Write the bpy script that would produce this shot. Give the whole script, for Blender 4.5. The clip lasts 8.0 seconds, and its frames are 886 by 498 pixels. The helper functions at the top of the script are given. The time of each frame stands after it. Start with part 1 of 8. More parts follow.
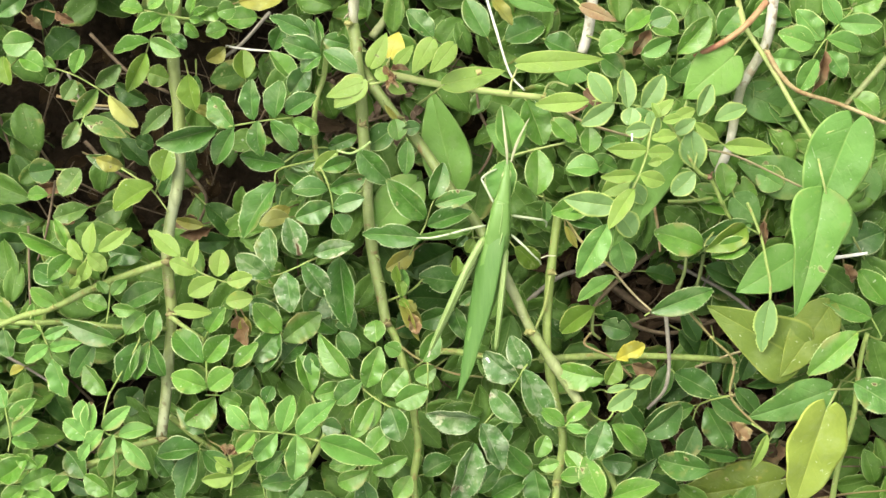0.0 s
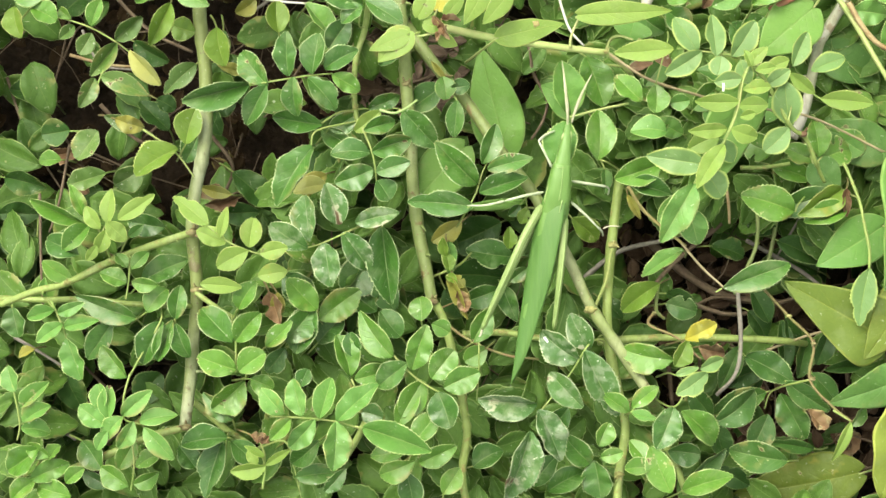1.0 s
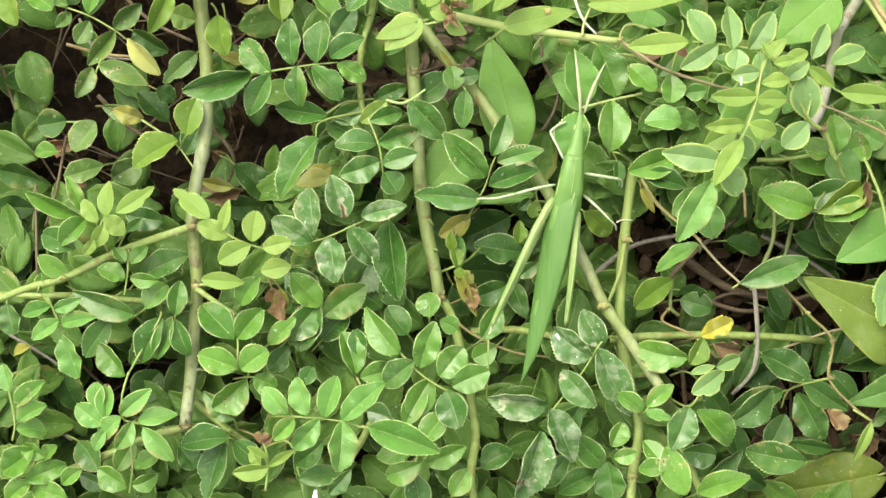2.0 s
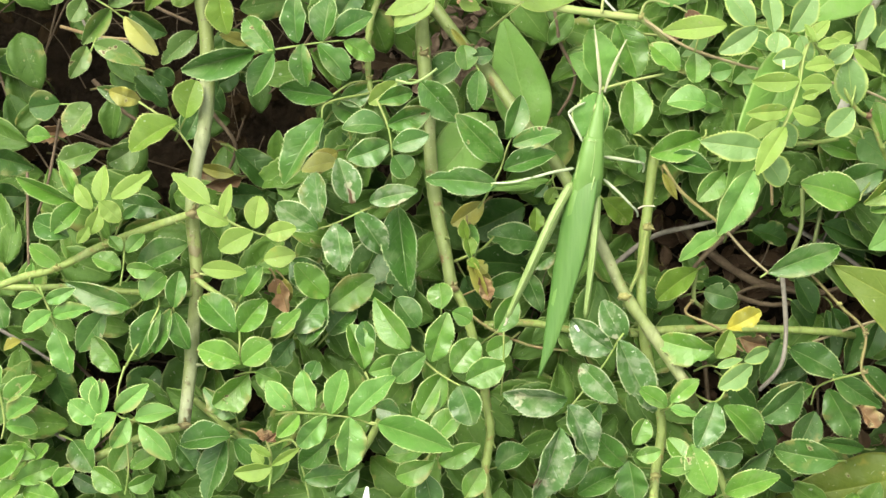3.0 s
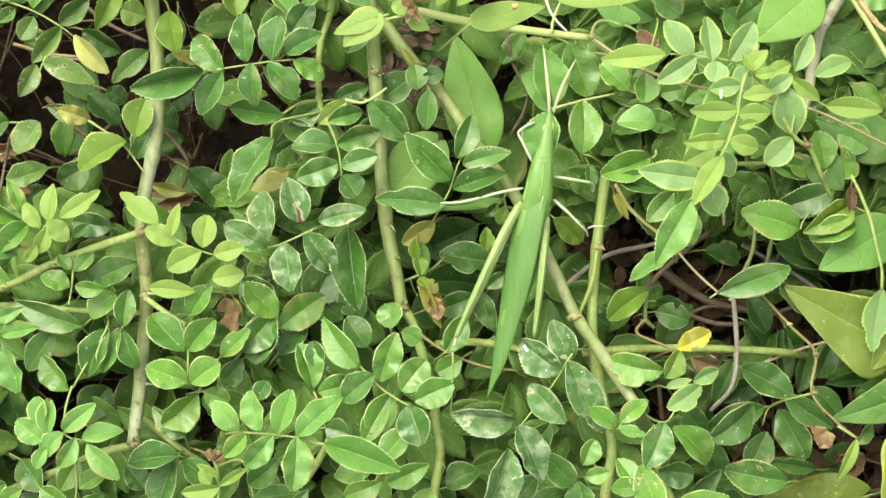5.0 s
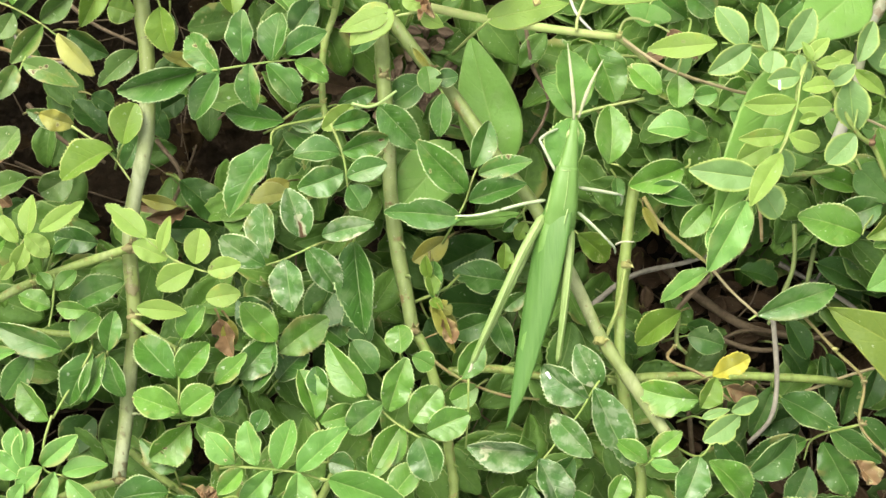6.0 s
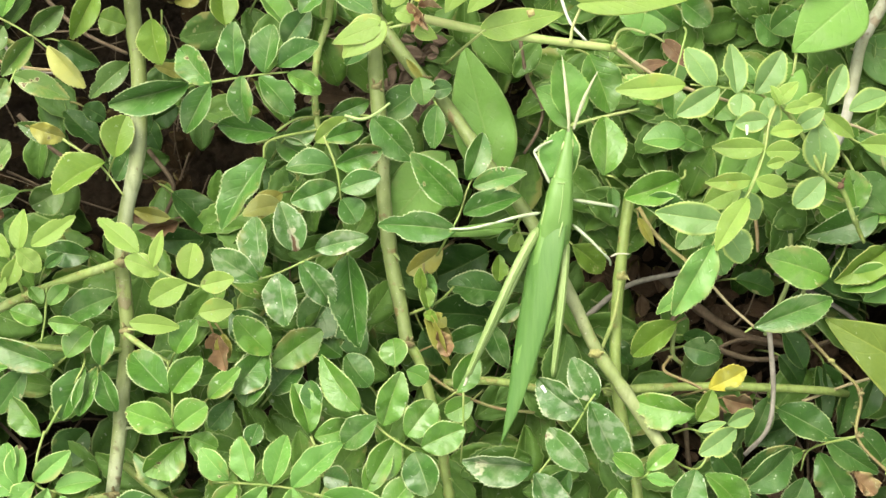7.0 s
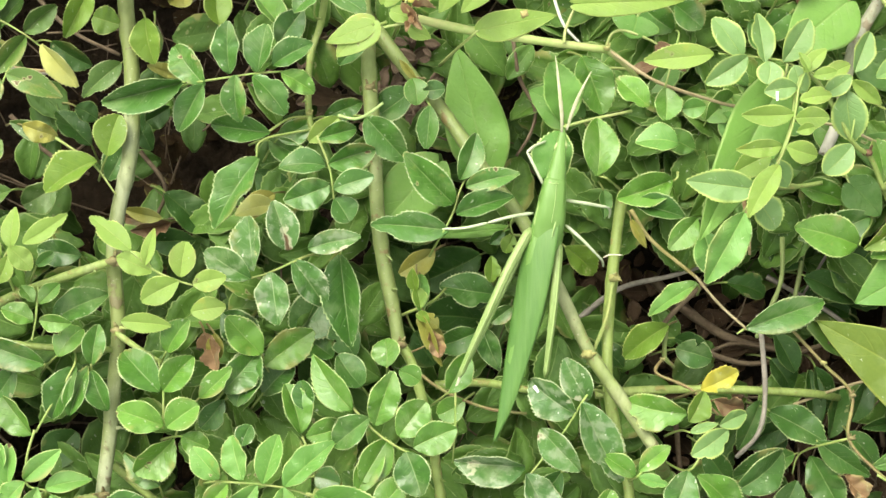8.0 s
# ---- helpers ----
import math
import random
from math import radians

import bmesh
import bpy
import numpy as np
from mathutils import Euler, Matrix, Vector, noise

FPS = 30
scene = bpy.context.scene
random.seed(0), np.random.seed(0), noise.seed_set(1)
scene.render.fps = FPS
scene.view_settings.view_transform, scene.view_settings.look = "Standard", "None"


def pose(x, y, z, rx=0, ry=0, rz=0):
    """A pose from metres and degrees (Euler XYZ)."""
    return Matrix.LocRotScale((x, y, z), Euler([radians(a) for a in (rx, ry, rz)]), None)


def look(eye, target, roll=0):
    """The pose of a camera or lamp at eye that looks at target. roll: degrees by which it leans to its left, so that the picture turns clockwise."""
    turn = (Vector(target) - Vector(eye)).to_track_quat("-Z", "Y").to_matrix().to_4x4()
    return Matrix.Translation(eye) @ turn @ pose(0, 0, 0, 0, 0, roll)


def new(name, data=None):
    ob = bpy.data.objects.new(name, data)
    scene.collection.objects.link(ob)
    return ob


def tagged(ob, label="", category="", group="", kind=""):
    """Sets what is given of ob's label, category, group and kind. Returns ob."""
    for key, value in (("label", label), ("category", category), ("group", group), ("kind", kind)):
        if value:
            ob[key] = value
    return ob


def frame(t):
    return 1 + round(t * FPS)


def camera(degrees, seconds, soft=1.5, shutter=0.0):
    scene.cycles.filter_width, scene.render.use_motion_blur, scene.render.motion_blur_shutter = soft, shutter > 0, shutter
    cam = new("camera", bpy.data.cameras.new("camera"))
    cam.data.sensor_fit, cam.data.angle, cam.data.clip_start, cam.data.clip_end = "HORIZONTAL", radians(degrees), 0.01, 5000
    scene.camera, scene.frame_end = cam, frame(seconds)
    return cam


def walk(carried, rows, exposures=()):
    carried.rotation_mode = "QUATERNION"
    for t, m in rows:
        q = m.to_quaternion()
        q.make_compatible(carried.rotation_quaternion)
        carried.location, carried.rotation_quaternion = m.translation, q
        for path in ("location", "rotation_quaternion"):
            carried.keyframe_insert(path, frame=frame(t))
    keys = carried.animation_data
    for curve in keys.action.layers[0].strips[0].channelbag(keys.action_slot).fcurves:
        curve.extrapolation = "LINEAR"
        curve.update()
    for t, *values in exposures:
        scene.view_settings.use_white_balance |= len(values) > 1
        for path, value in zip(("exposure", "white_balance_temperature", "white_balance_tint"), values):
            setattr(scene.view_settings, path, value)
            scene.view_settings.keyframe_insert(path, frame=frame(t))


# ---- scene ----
cam = camera(30, 8.0, soft=1.5)
walk(cam, [
    (0.0, pose(0.00000, 0.00000, 0.48318, 0.000, -0.000, 0.000)),
    (0.5, pose(-0.01002, -0.01390, 0.45754, 0.554, -0.054, 0.086)),
    (1.0, pose(-0.01711, -0.01232, 0.44124, 0.557, -0.429, 0.090)),
    (1.5, pose(-0.01759, -0.01057, 0.43961, 0.351, -0.524, 0.160)),
    (2.8, pose(-0.02486, -0.02223, 0.40765, 1.354, -0.727, -0.004)),
    (3.0, pose(-0.02367, -0.02256, 0.40709, 1.435, -0.660, 0.032)),
    (3.5, pose(-0.01117, -0.01969, 0.40737, 1.289, -0.197, 0.136)),
    (4.0, pose(-0.00836, -0.02033, 0.40728, 1.453, -0.258, 0.170)),
    (4.5, pose(-0.00915, -0.01676, 0.40787, 1.117, -0.553, 0.167)),
    (5.8, pose(-0.01899, -0.02826, 0.38598, 3.284, -1.273, 0.132)),
    (6.0, pose(-0.01683, -0.02303, 0.37310, 2.989, -1.062, 0.224)),
    (6.5, pose(-0.01428, -0.01949, 0.37172, 2.672, -0.769, 0.218)),
    (7.0, pose(-0.01631, -0.01689, 0.37124, 2.493, -1.172, 0.011)),
    (7.5, pose(-0.01610, -0.02437, 0.37036, 3.715, -1.350, 0.037)),
    (8.0, pose(-0.01810, -0.02231, 0.37073, 3.344, -1.722, 0.237)),
], exposures=[(0.0, 0.90, 6950, 8), (8.0, 0.97, 6950, 8)])

# ---- light: bright overcast sky, a broad veiled sun high above ----
world = bpy.data.worlds.new("overcast_sky")
scene.world = world
world.use_nodes = True
wt = world.node_tree
sky = wt.nodes.new("ShaderNodeTexSky")
sky.sky_type = "NISHITA"
sky.sun_disc = False
sky.sun_elevation = radians(55)
sky.sun_rotation = radians(-37)
sky.dust_density = 4.0
sky.ozone_density = 0.6
wt.nodes["Background"].inputs["Strength"].default_value = 0.200
cloud = wt.nodes.new("ShaderNodeHueSaturation")  # cloud cover takes most of the blue out of the sky
cloud.inputs["Saturation"].default_value = 0.18
wt.links.new(sky.outputs[0], cloud.inputs["Color"])
wt.links.new(cloud.outputs[0], wt.nodes["Background"].inputs["Color"])
sun = new("sun", bpy.data.lights.new("sun", "SUN"))
sun.data.energy = 1.55
sun.data.angle = radians(46)
sun.data.color = (1.0, 0.95, 0.86)
# the veiled sun stands behind and to one side of the bush
sun.matrix_world = look((-0.42, 0.55, 1.0), (0, 0, 0))


# ---- materials ----
class Nodes:
    """A small builder for node trees."""

    def __init__(self, name):
        self.mat = bpy.data.materials.new(name)
        self.mat.use_nodes = True
        self.tree = self.mat.node_tree
        self.bsdf = self.tree.nodes["Principled BSDF"]
        self.out = self.tree.nodes["Material Output"]

    def node(self, kind, **settings):
        n = self.tree.nodes.new(kind)
        for key, value in settings.items():
            n.inputs[key].default_value = value
        return n

    def link(self, a, b):
        self.tree.links.new(a, b)

    def put(self, socket, value):
        if isinstance(value, bpy.types.NodeSocket):
            self.link(value, socket)
        else:
            socket.default_value = value

    def math(self, op, a, b=0.0, c=0.0):
        n = self.tree.nodes.new("ShaderNodeMath")
        n.operation = op
        for socket, value in zip(n.inputs, (a, b, c)):
            self.put(socket, value)
        return n.outputs[0]

    def ramp(self, value, low, high, a=0.0, b=1.0):
        n = self.tree.nodes.new("ShaderNodeMapRange")
        n.interpolation_type = "SMOOTHSTEP"
        for key, v in (("Value", value), ("From Min", low), ("From Max", high), ("To Min", a), ("To Max", b)):
            self.put(n.inputs[key], v)
        return n.outputs["Result"]

    def mix(self, factor, a, b, blend="MIX"):
        n = self.tree.nodes.new("ShaderNodeMix")
        n.data_type, n.blend_type = "RGBA", blend
        self.put(n.inputs["Factor"], factor)
        for socket, value in ((n.inputs[6], a), (n.inputs[7], b)):
            self.put(socket, value if isinstance(value, bpy.types.NodeSocket) else (*value, 1))
        return n.outputs[2]

    def noise(self, vector, scale, detail=3.0):
        n = self.node("ShaderNodeTexNoise", Scale=scale, Detail=detail)
        self.link(vector, n.inputs["Vector"])
        return n.outputs["Fac"]

    def bump(self, height, strength, distance):
        n = self.node("ShaderNodeBump", Strength=strength, Distance=distance)
        self.link(height, n.inputs["Height"])
        self.link(n.outputs[0], self.bsdf.inputs["Normal"])
        return n.outputs[0]


def leaf_material(name, light, dark, rim, blotch, rough=0.36, spots=0.5, glow=0.22, island=False, rib_mark=0.3, edge_mark=0.95, worn=0.0, sheen_dusted=0.26, singed=0.6, spec=0.6, rim_from=0.96):
    """A living leaf: a base colour that varies from leaf to leaf, pale rim and midrib, faint side veins, specks and blotches."""
    n = Nodes(name)
    uv = n.node("ShaderNodeUVMap").outputs["UV"]
    parts = n.node("ShaderNodeSeparateXYZ")
    n.link(uv, parts.inputs[0])
    across = n.math("MULTIPLY", n.math("ABSOLUTE", n.math("SUBTRACT", parts.outputs[0], 0.5)), 2.0)
    along = parts.outputs[1]
    place = n.node("ShaderNodeNewGeometry")
    chance = place.outputs["Random Per Island"] if island else n.node("ShaderNodeObjectInfo").outputs["Random"]
    where = place.outputs["Position"]
    broad = n.noise(where, 90.0, 2.0)
    fine = n.noise(where, 900.0, 4.0)
    tone = n.math("ADD", n.math("MULTIPLY", chance, 0.65), n.math("MULTIPLY", broad, 0.35))
    colour = n.mix(tone, dark, light)
    colour = n.mix(n.ramp(fine, 0.35, 0.75, 0.0, 0.25), colour, light)
    # side veins run outwards and towards the tip
    wave = n.math("SINE", n.math("MULTIPLY", n.math("SUBTRACT", n.math("MULTIPLY", along, 8.0), n.math("MULTIPLY", across, 2.2)), 6.2832))
    vein = n.math("MULTIPLY", n.math("MULTIPLY", n.ramp(wave, 0.75, 1.0), n.ramp(across, 0.95, 0.2)), n.ramp(n.noise(where, 240.0, 1.0), 0.4, 0.6))
    rib = n.ramp(across, 0.055, 0.01)
    colour = n.mix(n.math("MULTIPLY", vein, 0.07), colour, rim)
    colour = n.mix(n.math("MULTIPLY", rib, rib_mark), colour, rim)
    # the pale rim is broken and uneven in width
    ragged = n.noise(where, 330.0, 3.0)
    edge = n.math("MULTIPLY", n.ramp(n.math("ADD", across, n.math("MULTIPLY", ragged, 0.10)), rim_from, 1.03), n.ramp(ragged, 0.25, 0.55, 0.55, 1.0))
    colour = n.mix(n.math("MULTIPLY", edge, edge_mark), colour, rim)
    # blotches on some leaves, dust specks on most
    patch = n.math("MULTIPLY", n.ramp(n.noise(where, 210.0, 3.0), 0.62, 0.74), n.ramp(chance, 0.45, 1.0))
    colour = n.mix(n.math("MULTIPLY", patch, 0.55), colour, blotch)
    speck = n.math("MULTIPLY", n.ramp(n.noise(where, 800.0, 2.0), 0.70, 0.75), spots)
    colour = n.mix(speck, colour, (0.62, 0.66, 0.52))
    # dull grey-green patches paint the blades' pale sheen and some dust; darker mottling
    sheen_dust = n.math("MULTIPLY", n.ramp(n.noise(where, 190.0, 5.0), 0.48, 0.68), sheen_dusted)
    colour = n.mix(sheen_dust, colour, (0.30, 0.37, 0.185))
    mottle = n.math("MULTIPLY", n.ramp(n.noise(where, 520.0, 4.0), 0.52, 0.68), 0.35)
    colour = n.mix(mottle, colour, dark)
    # some leaves are scorched tan along the margin
    scorch = n.math("MULTIPLY", n.math("MULTIPLY", n.ramp(n.noise(where, 170.0, 4.0), 0.54, 0.62), n.ramp(across, 0.45, 0.9)), n.ramp(chance, 0.5, 0.8))
    colour = n.mix(n.math("MULTIPLY", scorch, singed), colour, (0.30, 0.27, 0.085))
    # small dead spots with a bleached edge
    pit = n.math("ADD", n.noise(where, 260.0, 3.0), n.ramp(chance, 0.55, 1.0, -0.1, 0.0))
    colour = n.mix(n.math("MULTIPLY", n.ramp(pit, 0.655, 0.675), 0.75 * min(1.0, spots * 2)), colour, (0.45, 0.45, 0.22))
    colour = n.mix(n.math("MULTIPLY", n.ramp(pit, 0.69, 0.71), min(1.0, spots * 2)), colour, (0.13, 0.085, 0.035))
    if worn:  # grey bleached areas that insects have scraped
        scraped = n.math("MULTIPLY", n.ramp(n.noise(where, 420.0, 6.0), 0.46, 0.66), worn)
        colour = n.mix(scraped, colour, (0.36, 0.42, 0.28))
        bitten = n.noise(where, 135.0, 4.0)  # brown dead spots with a bleached edge
        colour = n.mix(n.math("MULTIPLY", n.ramp(bitten, 0.62, 0.65), 0.7), colour, (0.50, 0.50, 0.34))
        colour = n.mix(n.ramp(bitten, 0.665, 0.69), colour, (0.16, 0.10, 0.05))
    # short pale scratches across the blade
    wander = n.node("ShaderNodeCombineXYZ")
    n.put(wander.inputs[0], n.math("MULTIPLY", parts.outputs[0], 5.0))
    n.put(wander.inputs[1], n.math("MULTIPLY", n.math("ADD", along, n.math("MULTIPLY", across, 0.35)), 26.0))
    n.put(wander.inputs[2], n.math("MULTIPLY", chance, 90.0))
    scratch = n.math("MULTIPLY", n.ramp(n.noise(wander.outputs[0], 1.0, 1.0), 0.735, 0.79), spots)
    colour = n.mix(scratch, colour, (0.60, 0.66, 0.46))
    n.link(colour, n.bsdf.inputs["Base Color"])
    n.put(n.bsdf.inputs["Roughness"], n.ramp(broad, 0.3, 0.7, rough - 0.02, rough + 0.16))
    n.bsdf.inputs["Specular IOR Level"].default_value = spec
    quilt = n.noise(where, 420.0, 2.0)
    height = n.math("ADD", n.math("MULTIPLY", vein, -0.5), n.math("ADD", n.math("MULTIPLY", rib, -0.5), n.math("ADD", n.math("MULTIPLY", fine, 0.5), n.math("MULTIPLY", quilt, 1.6))))
    normal = n.bump(height, 0.45, 0.0004)
    through_light = n.node("ShaderNodeBsdfTranslucent")
    n.link(colour, through_light.inputs["Color"])
    n.link(normal, through_light.inputs["Normal"])
    both = n.node("ShaderNodeMixShader", Fac=glow)
    n.link(n.bsdf.outputs[0], both.inputs[1])
    n.link(through_light.outputs[0], both.inputs[2])
    n.link(both.outputs[0], n.out.inputs["Surface"])
    return n.mat


def plain_material(name, a, b, scale, rough=0.6, stretch=(1, 1, 1), bump=0.4, size=0.0004, streak=0.0, spec=0.4):
    """Two colours mixed by noise at two scales, with relief."""
    n = Nodes(name)
    where = n.node("ShaderNodeNewGeometry").outputs["Position"]
    m = n.node("ShaderNodeMapping", Scale=stretch)
    n.link(where, m.inputs["Vector"])
    big, small = n.noise(m.outputs[0], scale, 3.0), n.noise(m.outputs[0], scale * 7, 5.0)
    tone = n.ramp(n.math("ADD", n.math("MULTIPLY", big, 0.6), n.math("MULTIPLY", small, 0.4)), 0.32, 0.68)
    colour = n.mix(tone, a, b)
    if streak:
        colour = n.mix(n.math("MULTIPLY", n.ramp(small, 0.58, 0.66), streak), colour, (0.16, 0.1, 0.05))
    n.link(colour, n.bsdf.inputs["Base Color"])
    n.bsdf.inputs["Roughness"].default_value = rough
    n.bsdf.inputs["Specular IOR Level"].default_value = spec
    n.bump(small, bump, size)
    return n.mat


OCHRE, RUST = (0.30, 0.22, 0.05), (0.20, 0.09, 0.03)
LEAF = {
    "dark": leaf_material("leaf_dark_green", (0.090, 0.232, 0.033), (0.034, 0.114, 0.015), (0.470, 0.580, 0.270), (0.258, 0.300, 0.085), 0.30, spec=0.68),
    # darkened copy of the leaf green: shade low in the bush put into the colour
    "deep": leaf_material("leaf_shadow_green", (0.042, 0.115, 0.017), (0.020, 0.064, 0.009), (0.190, 0.270, 0.080), (0.10, 0.14, 0.03), 0.42, 0.25, 0.15, sheen_dusted=0.06, singed=0.3, spec=0.35),
    "dull": leaf_material("leaf_dull_green", (0.064, 0.162, 0.026), (0.030, 0.092, 0.014), (0.36, 0.45, 0.19), (0.16, 0.20, 0.05), 0.38, 0.45, 0.18, sheen_dusted=0.15, spec=0.5),
    # scattered version of that darkened green, shade again part of the colour
    "shade": leaf_material("leaf_shaded_green", (0.080, 0.168, 0.028), (0.034, 0.090, 0.014), (0.150, 0.240, 0.060), (0.10, 0.12, 0.03), 0.5, 0.2, 0.15, True, sheen_dusted=0.05, spec=0.3),
    "worn": leaf_material("leaf_dark_scraped", (0.086, 0.214, 0.036), (0.042, 0.130, 0.022), (0.500, 0.590, 0.310), (0.412, 0.440, 0.255), 0.34, 0.9, worn=0.45, sheen_dusted=0.3, spec=0.7),
    "mid": leaf_material("leaf_mid_green", (0.145, 0.322, 0.040), (0.070, 0.194, 0.022), (0.480, 0.600, 0.220), (0.288, 0.320, 0.068), 0.34, spec=0.66),
    "fresh": leaf_material("leaf_fresh_green", (0.156, 0.345, 0.066), (0.092, 0.245, 0.042), (0.53, 0.65, 0.24), (0.360, 0.380, 0.068), 0.40, sheen_dusted=0.12),
    "rimmed": leaf_material("leaf_pale_rimmed", (0.242, 0.412, 0.132), (0.165, 0.325, 0.092), (0.52, 0.64, 0.17), (0.36, 0.42, 0.10), 0.42, 0.35, 0.40, sheen_dusted=0.15, singed=0.25, rim_from=0.80),
    "dusky": leaf_material("leaf_dusky_green", (0.120, 0.222, 0.042), (0.060, 0.140, 0.022), (0.40, 0.47, 0.20), (0.26, 0.27, 0.07), 0.38, 0.6, sheen_dusted=0.25, singed=0.7, spec=0.6),
    "sallow": leaf_material("leaf_sallow_green", (0.186, 0.316, 0.037), (0.120, 0.238, 0.025), (0.50, 0.57, 0.17), (0.35, 0.33, 0.06), 0.42, 0.35, 0.34, sheen_dusted=0.10, singed=0.35),
    "pale_yellow": leaf_material("leaf_pale_yellow", (0.50, 0.52, 0.15), (0.36, 0.40, 0.10), (0.60, 0.60, 0.25), OCHRE, 0.5, 0.2, 0.25),
    "lime": leaf_material("leaf_lime_green", (0.330, 0.490, 0.100), (0.245, 0.405, 0.072), (0.597, 0.680, 0.221), (0.464, 0.450, 0.085), 0.5, 0.25, 0.48, sheen_dusted=0.12, singed=0.2),
    "yellowed": leaf_material("leaf_yellowed", (0.34, 0.33, 0.055), (0.20, 0.22, 0.032), (0.46, 0.46, 0.13), (0.32, 0.17, 0.035), 0.55, 0.3),
    "yellow": leaf_material("leaf_yellow", (0.50, 0.475, 0.06), (0.42, 0.40, 0.05), (0.680, 0.600, 0.102), OCHRE, 0.55, 0.2),
    "dry": leaf_material("leaf_dry_brown", (0.290, 0.180, 0.080), (0.095, 0.048, 0.022), (0.494, 0.330, 0.170), (0.453, 0.340, 0.204), 0.65, 0.3, 0.12),
    "vine": leaf_material("vine_leaf_light_green", (0.140, 0.315, 0.055), (0.092, 0.235, 0.038), (0.371, 0.530, 0.145), (0.227, 0.380, 0.060), 0.52, 0.3, 0.26, rib_mark=0.2, edge_mark=0.45, sheen_dusted=0.15, singed=0.25, spec=0.45),
    "shoot_lime": leaf_material("vine_shoot_lime", (0.225, 0.430, 0.086), (0.168, 0.360, 0.064), (0.46, 0.60, 0.22), (0.36, 0.45, 0.12), 0.5, 0.2, 0.38, rib_mark=0.2, edge_mark=0.4, sheen_dusted=0.15, singed=0.25, spec=0.45),
    # for dark vine leaves, and those behind with their shade put into the colour
    "shade_vine": leaf_material("vine_leaf_dark_shaded", (0.102, 0.230, 0.044), (0.064, 0.162, 0.031), (0.227, 0.360, 0.093), (0.185, 0.250, 0.051), 0.5, 0.3, rib_mark=0.2, edge_mark=0.4, sheen_dusted=0.15, singed=0.25, spec=0.45),
    "olive": leaf_material("vine_leaf_olive", (0.158, 0.224, 0.027), (0.099, 0.167, 0.019), (0.391, 0.440, 0.093), (0.340, 0.320, 0.051), 0.52, 0.4, rib_mark=0.22, edge_mark=0.5, sheen_dusted=0.15, singed=0.25, spec=0.45),
    "yolk": leaf_material("vine_leaf_yellow_green", (0.300, 0.370, 0.060), (0.205, 0.290, 0.040), (0.567, 0.600, 0.128), (0.206, 0.340, 0.043), 0.52, 0.35, rib_mark=0.22, edge_mark=0.5, sheen_dusted=0.15, singed=0.25, spec=0.45),
    "litter": leaf_material("dead_leaf_litter", (0.062, 0.042, 0.020), (0.018, 0.012, 0.006), (0.082, 0.050, 0.025), (0.134, 0.100, 0.060), 0.85, 0.2, 0.05, True, sheen_dusted=0.0, spec=0.12),
    "dead": leaf_material("dead_leaf_brown", (0.130, 0.085, 0.050), (0.035, 0.024, 0.014), (0.16, 0.11, 0.07), (0.20, 0.15, 0.10), 0.8, 0.2, 0.08, True, sheen_dusted=0.0, spec=0.15),
    "husk": leaf_material("dead_leaf_husk", (0.330, 0.245, 0.170), (0.080, 0.056, 0.038), (0.26, 0.19, 0.13), (0.30, 0.24, 0.18), 0.8, 0.2, 0.08, True, sheen_dusted=0.0, spec=0.15),
    "under": leaf_material("undergrowth_leaf", (0.116, 0.240, 0.032), (0.052, 0.130, 0.018), (0.270, 0.380, 0.120), (0.16, 0.2, 0.05), 0.5, 0.35, 0.2, True, sheen_dusted=0.06, spec=0.35),
}
STALK = plain_material("leaf_stalk_green", (0.20, 0.32, 0.07), (0.32, 0.36, 0.12), 160, 0.5)
RED_STALK = plain_material("stalk_reddish", (0.20, 0.23, 0.07), (0.20, 0.12, 0.06), 200, 0.55)


def bark_material(name, green, grey, stain, scale, grey_share, aged=None):
    """Rose bark: green skin, silvery grey patches, brown scars and fine pale pores."""
    n = Nodes(name)
    where = n.node("ShaderNodeNewGeometry").outputs["Position"]
    m = n.node("ShaderNodeMapping", Scale=(1.0, 0.45, 1.0))
    n.link(where, m.inputs["Vector"])
    patch, grain, pore = n.noise(m.outputs[0], scale, 5.0), n.noise(m.outputs[0], scale * 9, 4.0), n.noise(where, 1500.0, 2.0)
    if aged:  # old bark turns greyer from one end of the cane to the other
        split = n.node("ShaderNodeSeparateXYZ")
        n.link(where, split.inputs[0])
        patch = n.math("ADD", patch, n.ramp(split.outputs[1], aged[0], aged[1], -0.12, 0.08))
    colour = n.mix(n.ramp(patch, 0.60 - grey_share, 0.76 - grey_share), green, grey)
    colour = n.mix(n.ramp(grain, 0.40, 0.66, 0.0, 0.45), colour, tuple(c * 0.62 for c in green))
    scar = n.math("MULTIPLY", n.ramp(n.noise(where, scale * 3.2, 4.0), 0.60, 0.68), 0.8)
    colour = n.mix(scar, colour, stain)
    colour = n.mix(n.ramp(pore, 0.68, 0.74, 0.0, 0.5), colour, (0.5, 0.48, 0.36))
    colour = n.mix(n.ramp(n.noise(where, 820.0, 2.0), 0.66, 0.72, 0.0, 0.7), colour, stain)
    n.link(colour, n.bsdf.inputs["Base Color"])
    n.put(n.bsdf.inputs["Roughness"], n.ramp(patch, 0.3, 0.7, 0.42, 0.66))
    n.bsdf.inputs["Specular IOR Level"].default_value = 0.4
    n.bump(n.math("ADD", grain, n.math("MULTIPLY", scar, 0.8)), 0.6, 0.0005)
    return n.mat


